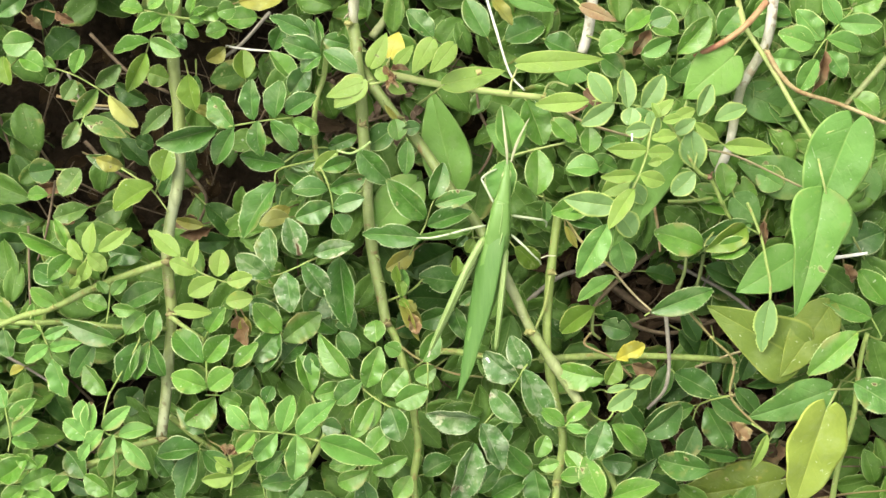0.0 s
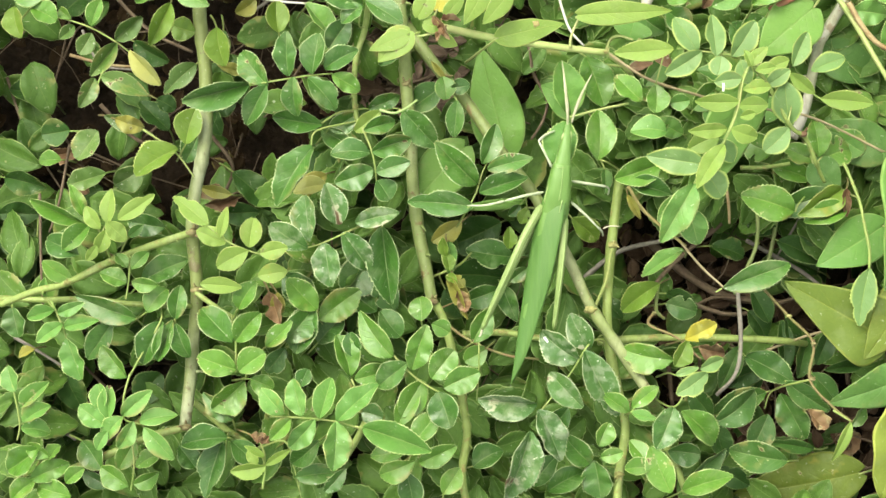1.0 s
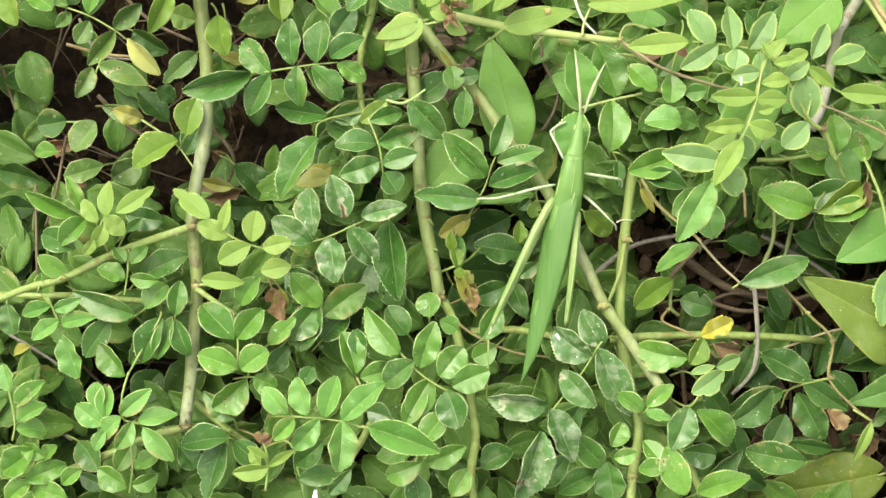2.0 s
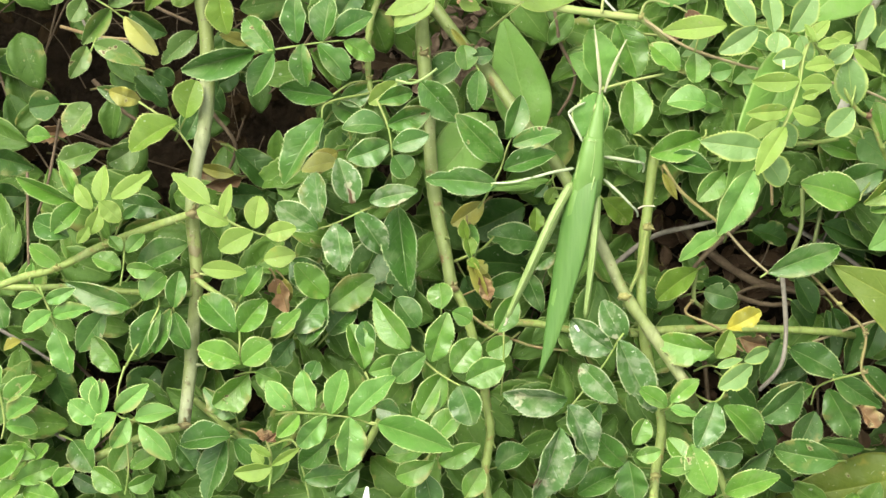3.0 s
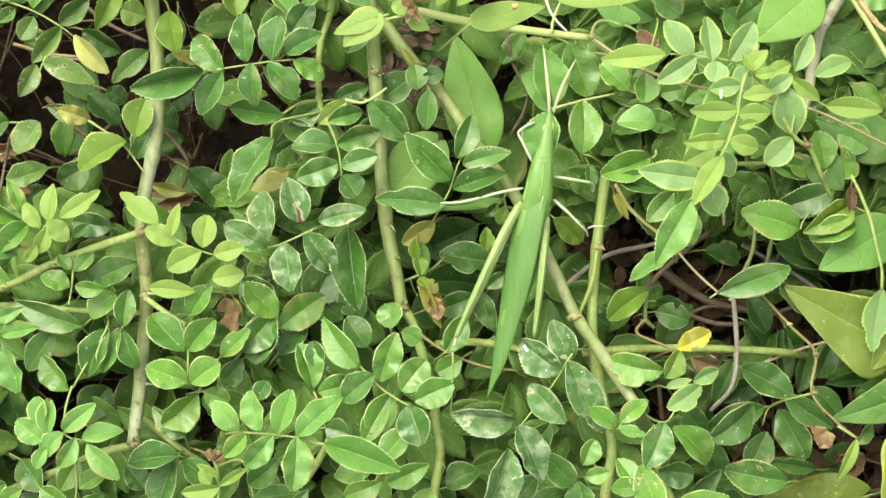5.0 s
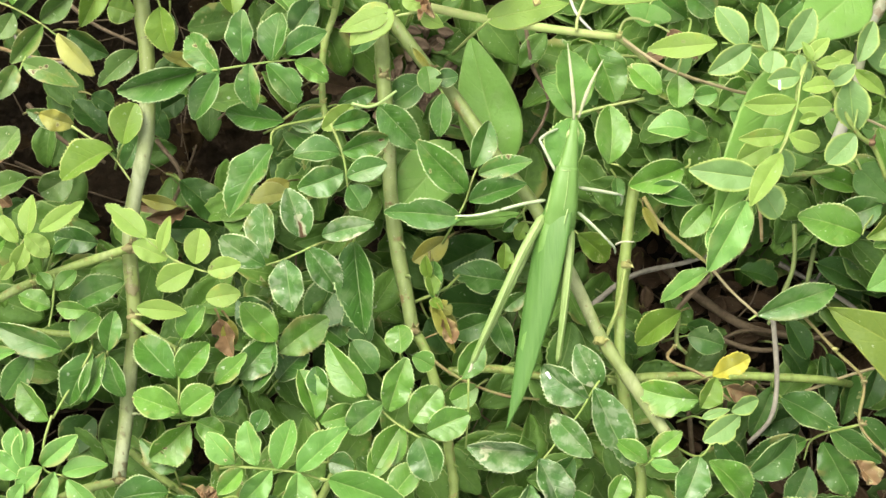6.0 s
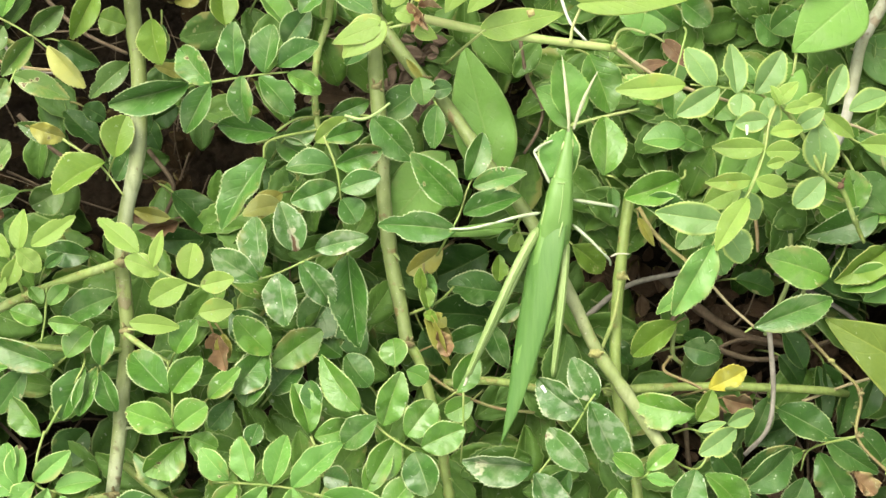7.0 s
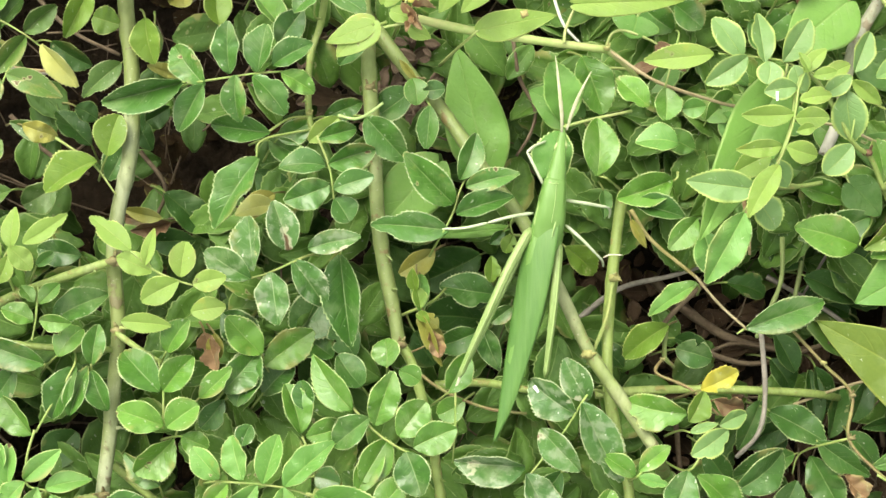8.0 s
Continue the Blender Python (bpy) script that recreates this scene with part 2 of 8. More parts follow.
CANE = bark_material("rose_cane_green", (0.205, 0.268, 0.085), (0.300, 0.340, 0.165), (0.200, 0.140, 0.060), 70, 0.10)
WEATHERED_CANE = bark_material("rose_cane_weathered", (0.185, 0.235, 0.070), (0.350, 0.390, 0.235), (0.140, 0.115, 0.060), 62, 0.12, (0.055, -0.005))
PALE_CANE = bark_material("rose_cane_pale", (0.300, 0.320, 0.190), (0.500, 0.490, 0.410), (0.250, 0.200, 0.120), 75, 0.18)
FRESH_CANE = bark_material("rose_shoot_green", (0.240, 0.326, 0.084), (0.300, 0.366, 0.145), (0.280, 0.240, 0.080), 110, 0.02)
VINE_STEM = plain_material("vine_stem_green", (0.252, 0.360, 0.099), (0.360, 0.378, 0.153), 120, 0.5)
VINE_STEM_BROWN = plain_material("vine_stem_brown", (0.30, 0.25, 0.12), (0.40, 0.34, 0.20), 120, 0.55)
OLIVE_STALK = plain_material("stalk_olive_brown", (0.20, 0.20, 0.06), (0.17, 0.12, 0.055), 240, 0.6, streak=0.4)
TWIG = plain_material("twig_brown", (0.085, 0.060, 0.034), (0.17, 0.13, 0.08), 140, 0.8)
GREY_TWIG = plain_material("twig_grey", (0.165, 0.150, 0.120), (0.30, 0.28, 0.225), 140, 0.8)
STRAW = plain_material("stalk_straw_white", (0.62, 0.60, 0.50), (0.74, 0.73, 0.66), 150, 0.6)
YELLOW_STALK = plain_material("stalk_withered_yellow", (0.28, 0.25, 0.08), (0.44, 0.38, 0.16), 260, 0.7, bump=0.8, streak=0.4)
TAN = plain_material("stalk_tan", (0.22, 0.125, 0.05), (0.48, 0.41, 0.21), 120, 0.65, streak=0.5)
RED_TAN = plain_material("stem_reddish_tan", (0.24, 0.075, 0.045), (0.46, 0.33, 0.15), 70, 0.6, streak=0.3)
WHITE = plain_material("strip_white", (0.78, 0.78, 0.76), (0.84, 0.84, 0.83), 100, 0.6)
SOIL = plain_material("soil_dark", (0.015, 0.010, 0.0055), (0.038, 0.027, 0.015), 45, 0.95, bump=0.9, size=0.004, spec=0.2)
BODY = plain_material("insect_green", (0.104, 0.214, 0.043), (0.134, 0.252, 0.062), 130, 0.42, stretch=(1, 0.25, 1))
WING = plain_material("insect_wing_green", (0.058, 0.146, 0.026), (0.088, 0.188, 0.038), 130, 0.42, stretch=(1.6, 0.15, 1))
RIDGE = plain_material("insect_ridge_pale", (0.25, 0.37, 0.12), (0.33, 0.44, 0.17), 160, 0.45)
LIMB = plain_material("insect_limb_pale", (0.34, 0.42, 0.23), (0.48, 0.52, 0.38), 160, 0.45)
THIGH = plain_material("insect_thigh_green", (0.155, 0.248, 0.062), (0.240, 0.325, 0.118), 260, 0.42, stretch=(1.5, 0.2, 1))
FEELER = plain_material("insect_feeler", (0.27, 0.34, 0.15), (0.40, 0.38, 0.26), 180, 0.5)
EYE = plain_material("insect_eye", (0.22, 0.32, 0.10), (0.30, 0.36, 0.15), 300, 0.25)
CLAW = plain_material("insect_claw", (0.46, 0.44, 0.30), (0.60, 0.57, 0.44), 260, 0.5)
BUD = plain_material("withered_brown", (0.11, 0.062, 0.032), (0.22, 0.14, 0.075), 260, 0.8)
KNOT = plain_material("cane_knot", (0.16, 0.12, 0.055), (0.27, 0.27, 0.11), 330, 0.7)
PALE_KNOT = plain_material("cane_knot_yellow", (0.25, 0.27, 0.085), (0.36, 0.34, 0.13), 330, 0.65)

# ---- builders; plan coordinates are in millimetres ----
MM = 0.001
rng = random.Random(7)


def thing(name, x, y, z, label, category, group=""):
    """An Empty at the thing's base, in millimetres."""
    ob = new(name)
    ob.empty_display_size = 0.01
    ob.location = (x * MM, y * MM, z * MM)
    return tagged(ob, label, category, group)


def origin(ob):
    """Where the thing that ob belongs to stands."""
    while ob.parent:
        ob = ob.parent
    return ob.location.copy()


def part(name, bm, material, parent, label=""):
    """Links a bmesh as one mesh object under parent."""
    me = bpy.data.meshes.new(name)
    bm.normal_update()
    bm.to_mesh(me)
    bm.free()
    for p in me.polygons:
        p.use_smooth = True
    me.materials.append(material)
    ob = new(name, me)
    if parent:
        ob.parent = parent
    if label:
        ob["label"] = label
    return ob


def smooth_path(points, steps=5):
    """A curve through the points, closely divided."""
    pts = [Vector(p) for p in points]
    if len(pts) == 2:
        return [pts[0].lerp(pts[1], k / steps) for k in range(steps + 1)]
    ends = [pts[0] * 2 - pts[1]] + pts + [pts[-1] * 2 - pts[-2]]
    out = []
    for a, b, c, d in zip(ends, ends[1:], ends[2:], ends[3:]):
        for k in range(steps):
            t = k / steps
            out.append(0.5 * ((2 * b) + (c - a) * t + (2 * a - 5 * b + 4 * c - d) * t * t + (3 * b - a - 3 * c + d) * t ** 3))
    return out + [pts[-1]]


def tube_into(bm, path, radius, sides=8, flat=1.0):
    """A closed tube along path; radius(s) for s from 0 to 1."""
    rings = []
    side = None
    for i, p in enumerate(path):
        ahead = (path[min(i + 1, len(path) - 1)] - path[max(i - 1, 0)]).normalized()
        side = ahead.cross(Vector((0, 0, 1))) if side is None else side - ahead * side.dot(ahead)
        if side.length < 1e-6:
            side = Vector((1, 0, 0))
        side.normalize()
        up = side.cross(ahead)
        r = radius(i / (len(path) - 1))
        rings.append([bm.verts.new(p + side * (r * math.cos(a)) + up * (r * flat * math.sin(a)))
                      for a in (2 * math.pi * k / sides for k in range(sides))])
    for a, b in zip(rings, rings[1:]):
        for k in range(sides):
            bm.faces.new((a[k], a[(k + 1) % sides], b[(k + 1) % sides], b[k]))
    bm.faces.new(rings[0][::-1])
    bm.faces.new(rings[-1])


def local(points, ob):
    base = origin(ob)
    return [Vector(p) * MM - base for p in points]


def stem(parent, points, thick, material=None, taper=0.85, prickles=0, name="stem", nodes=3):
    """A cane or stalk: thick in millimetres, with swollen joints and, on rose wood, prickles."""
    bm = bmesh.new()
    path = smooth_path(local(points, parent), 6)
    r0 = thick * MM / 2
    wob = rng.random() * 10
    joints = [rng.uniform(0.08, 0.95) for _ in range(nodes)]

    def radius(s):
        swell = sum(0.16 * math.exp(-((s - j) / 0.012) ** 2) for j in joints)
        return r0 * (1 + (taper - 1) * s) * (1 + swell + 0.035 * math.sin(wob + s * 23))

    tube_into(bm, path, radius, 10 if thick > 1.5 else 7)
    for _ in range(prickles):
        s = rng.uniform(0.04, 0.96)
        at = path[int(s * (len(path) - 1))]
        way = Vector((rng.uniform(-1, 1), rng.uniform(-0.6, 0.3), rng.uniform(-0.1, 0.8))).normalized()
        tube_into(bm, [at + way * r0 * 0.7, at + way * r0 * 1.4 + Vector((0, -r0 * 0.15, 0)), at + way * r0 * 2.0 + Vector((0, -r0 * 0.5, 0))],
                  lambda q: r0 * (0.34 - 0.31 * q), 5)
    return part(name, bm, material or CANE, parent)


def leaf_mesh(name, shape, fold, curl, twist, teeth, wave=0.0, seed=0, bite=0.0, lobe=0.0, light=False):
    """A blade of unit length along y and unit width: folded along the midrib, curled lengthwise, toothed, and solid."""
    r = random.Random(seed)
    rows = 2 * teeth if teeth else 26
    cols = (-1.0, -0.9, -0.55, -0.22, -0.05, 0.0, 0.05, 0.22, 0.55, 0.9, 1.0)
    if light:  # fewer faces, for leaves deep in the bush
        cols = (-1.0, -0.5, 0.0, 0.5, 1.0)
    bm = bmesh.new()
    uv = bm.loops.layers.uv.new("UVMap")
    grid, flatten = [], {}
    bites = [(r.choice((-1, 1)), r.uniform(0.25, 0.85), r.uniform(0.04, 0.09)) for _ in range(2)] if bite else []
    phase, bend = r.random() * 6, r.uniform(-0.22, 0.22) if teeth else r.uniform(-0.1, 0.1)
    for i in range(rows + 1):
        s = i / rows if teeth else (i / rows) ** 1.6  # closer rows at a rounded base
        half = 0.5 * shape(s)
        row = []
        for c in cols:
            h = half
            if teeth and abs(c) == 1.0:
                h *= (r.uniform(0.955, 0.99), r.uniform(1.015, 1.06))[i % 2] if 0.08 < s < 0.985 else 1.0
            for side, place, size in bites:
                if c * side > 0.5:
                    h *= 1 - bite * math.exp(-((s - place) / size) ** 2) * (abs(c) - 0.4)
            x = c * h + bend * (s * s - s)
            reach = abs(c * h)
            y = s + (0.022 if teeth and abs(c) == 1 and i % 2 else 0.0)
            y -= lobe * abs(c) * (1 - 0.35 * abs(c)) * math.exp(-s / 0.16)
            z = fold * reach * (1 - 0.25 * s) - curl * (s - 0.35) ** 2 + twist * x * (s - 0.3)
            z -= 0.30 * reach * reach * (1 - s) + wave * reach * math.sin(phase + s * 15 + (2 if c > 0 else 0))
            if abs(c) < 0.1:
                z -= 0.002 if c == 0 else 0.0
            v = bm.verts.new((x, y, z))
            flatten[v] = ((c + 1) / 2, s)
            row.append(v)
        grid.append(row)
    top = []
    for a, b in zip(grid, grid[1:]):
        for k in range(len(cols) - 1):
            top.append(bm.faces.new((a[k], a[k + 1], b[k + 1], b[k])))
    for f in top:
        for loop in f.loops:
            loop[uv].uv = flatten[loop.vert]
    # an underside and rim give the blade its thickness
    under = {v: bm.verts.new(v.co + Vector((0, 0, -0.014))) for v in list(flatten)}
    back = [bm.faces.new([under[v] for v in reversed(f.verts)]) for f in top]
    up = {b: a for a, b in under.items()}
    rims = [[g[0] for g in grid], grid[-1], [g[-1] for g in reversed(grid)], grid[0][::-1]]
    for line in rims:
        for a, b in zip(line, line[1:]):
            back.append(bm.faces.new((a, b, under[b], under[a])))
    for f in back:
        for loop in f.loops:
            loop[uv].uv = flatten[up.get(loop.vert, loop.vert)]
    me = bpy.data.meshes.new(name)
    bm.normal_update()
    bm.to_mesh(me)
    bm.free()
    for p in me.polygons:
        p.use_smooth = True
    return me


def rose_shape(s):
    return max(0.02, math.sin(math.pi * min(1.0, s * 0.985 + 0.012) ** 0.97) ** 0.70)


def slim_shape(s):
    return max(0.02, math.sin(math.pi * min(1.0, s * 0.985 + 0.012) ** 0.84) ** 0.78)


def round_shape(s):
    return max(0.02, math.sin(math.pi * min(1.0, s * 0.985 + 0.012) ** 1.08) ** 0.58)


def vine_shape(s):
    return max(0.02, math.sin(math.pi * min(1.0, s * 0.99 + 0.006) ** 0.66) ** 0.80 * (1 - 0.12 * s))


def heart_shape(s):
    return max(0.02, math.sin(math.pi * min(1.0, s * 0.99 + 0.003) ** 0.60) ** 0.66)


def arrow_shape(s):
    return max(0.02, 1.2 * (1 - math.exp(-(s + 0.002) / 0.05)) * max(0.0, 1 - s) ** 0.78)


ROSE_BLADES = []
for k in range(24):
    ROSE_BLADES.append((
        (rose_shape, slim_shape, round_shape, rose_shape)[k % 4], rng.uniform(0.30, 0.80), rng.uniform(-0.05, 0.5), rng.uniform(-0.5, 0.5),
        rng.choice((15, 16, 17, 18)), rng.uniform(0.0, 0.13), k, 0.5 if k in (5, 10, 15) else 0.0))
VINE_BLADES = [(vine_shape, rng.uniform(0.05, 0.30), rng.uniform(0.0, 0.35), rng.uniform(-0.3, 0.3), 0, rng.uniform(0.02, 0.08), 40 + k, 0.0, rng.uniform(0.05, 0.12)) for k in range(6)]
VINE_BLADES += [(arrow_shape, 0.20, 0.20, 0.15, 0, 0.05, 51, 0.0, 0.12), (heart_shape, 0.22, 0.10, -0.1, 0, 0.07, 52, 0.0, 0.17)]
# withered blades: curled hard along and across
ROSE_BLADES += [(slim_shape, 0.8, 0.6, 0.8, 9, 0.22, 60, 0.7), (rose_shape, 0.7, -0.5, -0.8, 9, 0.25, 61, 0.7), (slim_shape, 0.95, 0.4, 0.5, 9, 0.2, 62, 0.7)]
MESHES = {}


def blade_mesh(kind, index, tone):
    """One mesh for each pair of shape and colour, shared by all leaves of the pair."""
    key = (kind, index, tone)
    if key not in MESHES:
        me = leaf_mesh(kind + "_blade_" + tone, *(ROSE_BLADES if kind == "rose" else VINE_BLADES)[index])
        me.materials.append(LEAF[tone])
        MESHES[key] = me
    return MESHES[key]


def blade_pose(base, tip, width, roll, rise=1.0):
    """The pose of a unit blade between two points, its face turned by roll degrees about its length."""
    y = tip - base
    length = y.length
    y = y.normalized()
    x = y.cross(Vector((0, 0, 1))).normalized()
    x = Matrix.Rotation(radians(roll), 3, y) @ x
    z = x.cross(y)
    return Matrix.Translation(base) @ Matrix((x * width, y * length, z * length * rise)).transposed().to_4x4()


def leaf(parent, tone, bx, by, bz, tx, ty, tz, width, roll, kind="rose"):
    """A leaflet from its base to its tip, in millimetres."""
    base, tip = local([(bx, by, bz), (tx, ty, tz)], parent)
    slender = (tip - base).length / (width * MM)
    pool = (1, 5, 9, 13, 17, 21) if slender > 1.95 else (2, 6, 10, 14, 18, 22) if slender < 1.35 else (0, 3, 4, 7, 8, 11, 12, 15, 16, 19, 20, 23)
    index = rng.choice(pool) if kind == "rose" else rng.randrange(6)
    if kind == "rose" and tone in ("dry", "yellow"):
        index = rng.choice((24, 25, 26))
    if kind in ("arrow", "heart"):
        index, kind = (6 if kind == "arrow" else 7), "vine"
    ob = new("leaflet" if kind == "rose" else "leaf", blade_mesh(kind, index, tone))
    ob.parent = parent
    ob.matrix_basis = blade_pose(base, tip, width * MM / max(0.75, math.cos(radians(roll))), roll, 0.55 if tone in ("lime", "rimmed") else 1.0)
    return ob


def joint(parent, x, y, z, size, material):
    """A knotty swelling where a shoot leaves its cane, with torn bracts."""
    r = random.Random(int(x * 7 + y * 13))
    bm = bmesh.new()
    bmesh.ops.create_icosphere(bm, subdivisions=2, radius=size * MM * 0.40)
    for v in bm.verts:
        v.co *= 1 + 0.45 * noise.noise(v.co * 900 + Vector((x, y, z)))
        v.co.y *= 0.62
    middle = local([(x, y, z)], parent)[0]
    for v in bm.verts:
        v.co += middle
    for _ in range(3):
        way = Vector((r.uniform(-1, 1), r.uniform(-1, 1), r.uniform(0.1, 0.8))).normalized()
        tube_into(bm, smooth_path([middle + way * size * 0.3 * MM, middle + way * size * 0.5 * MM + Vector((0, 0.0003, 0)), middle + way * size * 0.65 * MM], 2),
                  lambda q: size * MM * (0.13 - 0.11 * q), 5, 0.4)
    return part("joint", bm, material, parent)


def stalk(parent, thick, *points, material=None):
    """The stalk of a compound leaf, from its cane to its end leaflet."""
    return stem(parent, points, thick, material or STALK, 0.7, name="leaf_stalk", nodes=1)


def loose(name, label, category, points, thick, material, group=""):
    """A single dry stalk or twig, a thing of its own."""
    x, y, z = points[0]
    ob = thing(name, x, y, z, label, category, group)
    return stem(ob, points, thick, material, 0.75, nodes=4)


# ---- soil and litter ----
bm = bmesh.new()
edges = [-30, -8, -2, -0.6] + [-0.3 + 0.0125 * i for i in range(49)] + [0.6, 2, 8, 30]
grid = []
for y in edges:
    row = []
    for x in edges:
        p = Vector((x, y, 0))
        z = -0.095 + 0.012 * noise.noise(p * 14) + 0.005 * noise.noise(p * 46)
        row.append(bm.verts.new((x, y, z)))
    grid.append(row)
for a, b in zip(grid, grid[1:]):
    for i in range(len(edges) - 1):
        bm.faces.new((a[i], a[i + 1], b[i + 1], b[i]))
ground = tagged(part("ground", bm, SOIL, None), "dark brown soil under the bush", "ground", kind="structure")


def scatter(name, count, material, seed, low, high, small, large, label, category, kind, sparse, area=(-230, 230, -165, 165), reach=(215, 150), inner=(0, 0), teeth=4):
    """Many small leaves in one mesh, thinned out over the open gaps (centre and radius, millimetres)."""
    r = random.Random(seed)
    verts, faces, uvs = [], [], []
    shapes = [leaf_mesh("tmp", *ROSE_BLADES[k][:4], teeth, ROSE_BLADES[k][5], k, 0.0, 0.0, True) for k in range(6)]
    data = []
    for me in shapes:
        layer = me.uv_layers.active.data
        data.append(([v.co.copy() for v in me.vertices], [tuple(p.vertices) for p in me.polygons], [tuple(u.uv) for u in layer]))
        bpy.data.meshes.remove(me)
    made = 0
    while made < count:
        x, y = r.uniform(*area[:2]), r.uniform(*area[2:])
        edge = math.hypot(x / reach[0], y / reach[1]) + 0.14 * noise.noise(Vector((x, y, 0)) * 0.012) + 0.05 * noise.noise(Vector((x, y, 5)) * 0.06)
        if edge > 1.0 or (abs(x) < inner[0] and abs(y) < inner[1]):
            continue
        keep = 1.0
        for cx, cy, rad, amount in sparse:
            if (x - cx) ** 2 + (y - cy) ** 2 < rad * rad:
                keep = min(keep, amount)
        made += 1
        if r.random() > keep:
            continue
        z = r.uniform(low, high) - (55 * max(0.0, edge - 0.75) / 0.25 if inner[0] else 0)
        length = r.uniform(small, large)
        turn = r.uniform(0, 2 * math.pi)
        base = Vector((x, y, z)) * MM
        tip = base + Vector((math.cos(turn), math.sin(turn), r.uniform(-0.35, 0.2))) * length * MM
        m = blade_pose(base, tip, length * r.uniform(0.5, 0.68) * MM, r.uniform(-24, 24))
        co, fa, uu = data[r.randrange(6)]
        first = len(verts)
        verts += [m @ c for c in co]
        faces += [tuple(i + first for i in f) for f in fa]
        uvs += uu
    me = bpy.data.meshes.new(name)
    me.from_pydata(verts, [], faces)
    layer = me.uv_layers.new(name="UVMap").data
    layer.foreach_set("uv", [c for u in uvs for c in u])
    for p in me.polygons:
        p.use_smooth = True
    me.materials.append(material)
    return tagged(new(name, me), label, category, kind=kind)


GAPS = [(-112, 48, 38, 0.3), (-140, 70, 34, 0.3), (-140, 30, 22, 0.3), (-132, 33, 11, 0.04), (-121, 29, 8, 0.05), (-127, 47, 10, 0.05), (-133, 42, 9, 0.05), (-106, 26, 8, 0.1), (-2, -12, 17, 0), (-68, 57, 13, 0.03), (-62, 58, 10, 0.05), (-106, 16, 11, 0.05), (-98, 17, 11, 0.05), (-91, 14, 12, 0.05), (-89, 7, 9, 0.05), (-83, 14, 10, 0.05), (-3, -8, 9, 0.1), (-4, -16, 9, 0.1), (2, -21, 9, 0.1), (-9, -10, 9, 0.1),
        (-128, 30, 16, 0.1), (-130, 60, 15, 0.1), (-112, 72, 13, 0.1), (-132, 10, 9, 0.2), (5, 31, 7, 0.08), (8, 23, 7, 0.08), (0, -1, 9, 0.08), (21, 2, 8, 0.08), (27, 4, 8, 0.08), (-70, 38, 10, 0.08), (-101, 35, 9, 0.08), (-70, 15, 9, 0.08),
        (-122, 52, 14, 0.05), (-118, 66, 14, 0.05), (-84, 62, 12, 0.1), (-84, 48, 9, 0.1), (-112, 12, 8, 0.15), (-60, 50, 8, 0.15), (102, -40, 9, 0.15), (58, -56, 8, 0.2), (120, -60, 12, 0.1), (10, 30, 8, 0.1), (14, 22, 7, 0.1),
        (-72, 18, 13, 0.12), (-111, 25, 13, 0.12), (-83, 37, 10, 0.12), (-105, 40, 10, 0.12), (-98, 22, 10, 0.12), (5, 25, 10, 0.12), (-3, 18, 8, 0.12), (-14, -13, 8, 0.12), (-11, -23, 8, 0.12),
        (75, -14, 10, 0.12), (60, -26, 10, 0.12), (69, -45, 10, 0.2), (85, -46, 10, 0.12), (53, -46, 8, 0.2), (97, -26, 10, 0.12), (95, -53, 10, 0.12), (85, -65, 10, 0.2), (106, -61, 10, 0.12), (44, -1, 10, 0.12), (50, -5, 10, 0.12),
        (-115, -58, 8, 0.12), (-96, -45, 8, 0.12), (-76, 47, 8, 0.12), (-3, 38, 10, 0.1),
        (-104, 58, 20, 0.06), (-94, 50, 16, 0.1), (-120, 40, 17, 0.08), (-98, 26, 14, 0.1), (-122, 24, 12, 0.1), (-72, 34, 8, 0.1), (-62, 24, 16, 0.06), (-55, 40, 8, 0.2), (-68, 60, 14, 0.25), (-32, 39, 11, 0.06), (-10, 40, 7, 0.1),
        (-106, -50, 11, 0.08), (-90, -42, 8, 0.15), (-78, -48, 8, 0.15), (-82, -18, 7, 0.2), (0, -3, 6, 0.1), (40, -8, 12, 0.08), (58, -6, 14, 0.06), (54, -18, 14, 0.08), (74, -12, 13, 0.06), (84, -22, 12, 0.1), (66, -30, 9, 0.2),
        (92, -19, 11, 0.2), (78, -50, 14, 0.25), (95, -56, 12, 0.2), (112, -66, 20, 0.12), (122, -50, 12, 0.15), (70, -66, 10, 0.3), (20, -2, 8, 0.2), (-36, -68, 6, 0.3)]
scatter("undergrowth", 2000, LEAF["under"], 11, -52, -25, 11, 17, "dense shaded rose leaflets beneath the canes", "undergrowth", "stuff", GAPS)
scatter("low_foliage", 1500, LEAF["under"], 17, -25, -13, 10, 16, "rose leaflets filling the bush between the canes", "foliage", "stuff",
        [(x, y, size + 3, amount * 0.5) for x, y, size, amount in GAPS], teeth=8)
scatter("shaded_foliage", 560, LEAF["under"], 43, -32, -14, 11, 17, "shaded rose leaflets under the shoot", "foliage", "stuff", [], (24, 140, 8, 84), teeth=8)
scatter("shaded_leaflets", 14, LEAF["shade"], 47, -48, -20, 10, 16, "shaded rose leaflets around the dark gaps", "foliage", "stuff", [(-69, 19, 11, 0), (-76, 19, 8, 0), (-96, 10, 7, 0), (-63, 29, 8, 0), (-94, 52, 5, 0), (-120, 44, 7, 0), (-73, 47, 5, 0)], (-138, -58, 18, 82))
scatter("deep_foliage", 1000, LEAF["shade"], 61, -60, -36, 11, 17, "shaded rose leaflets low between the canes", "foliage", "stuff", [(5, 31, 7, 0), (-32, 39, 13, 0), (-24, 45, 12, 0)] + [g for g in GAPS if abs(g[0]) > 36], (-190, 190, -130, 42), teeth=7)
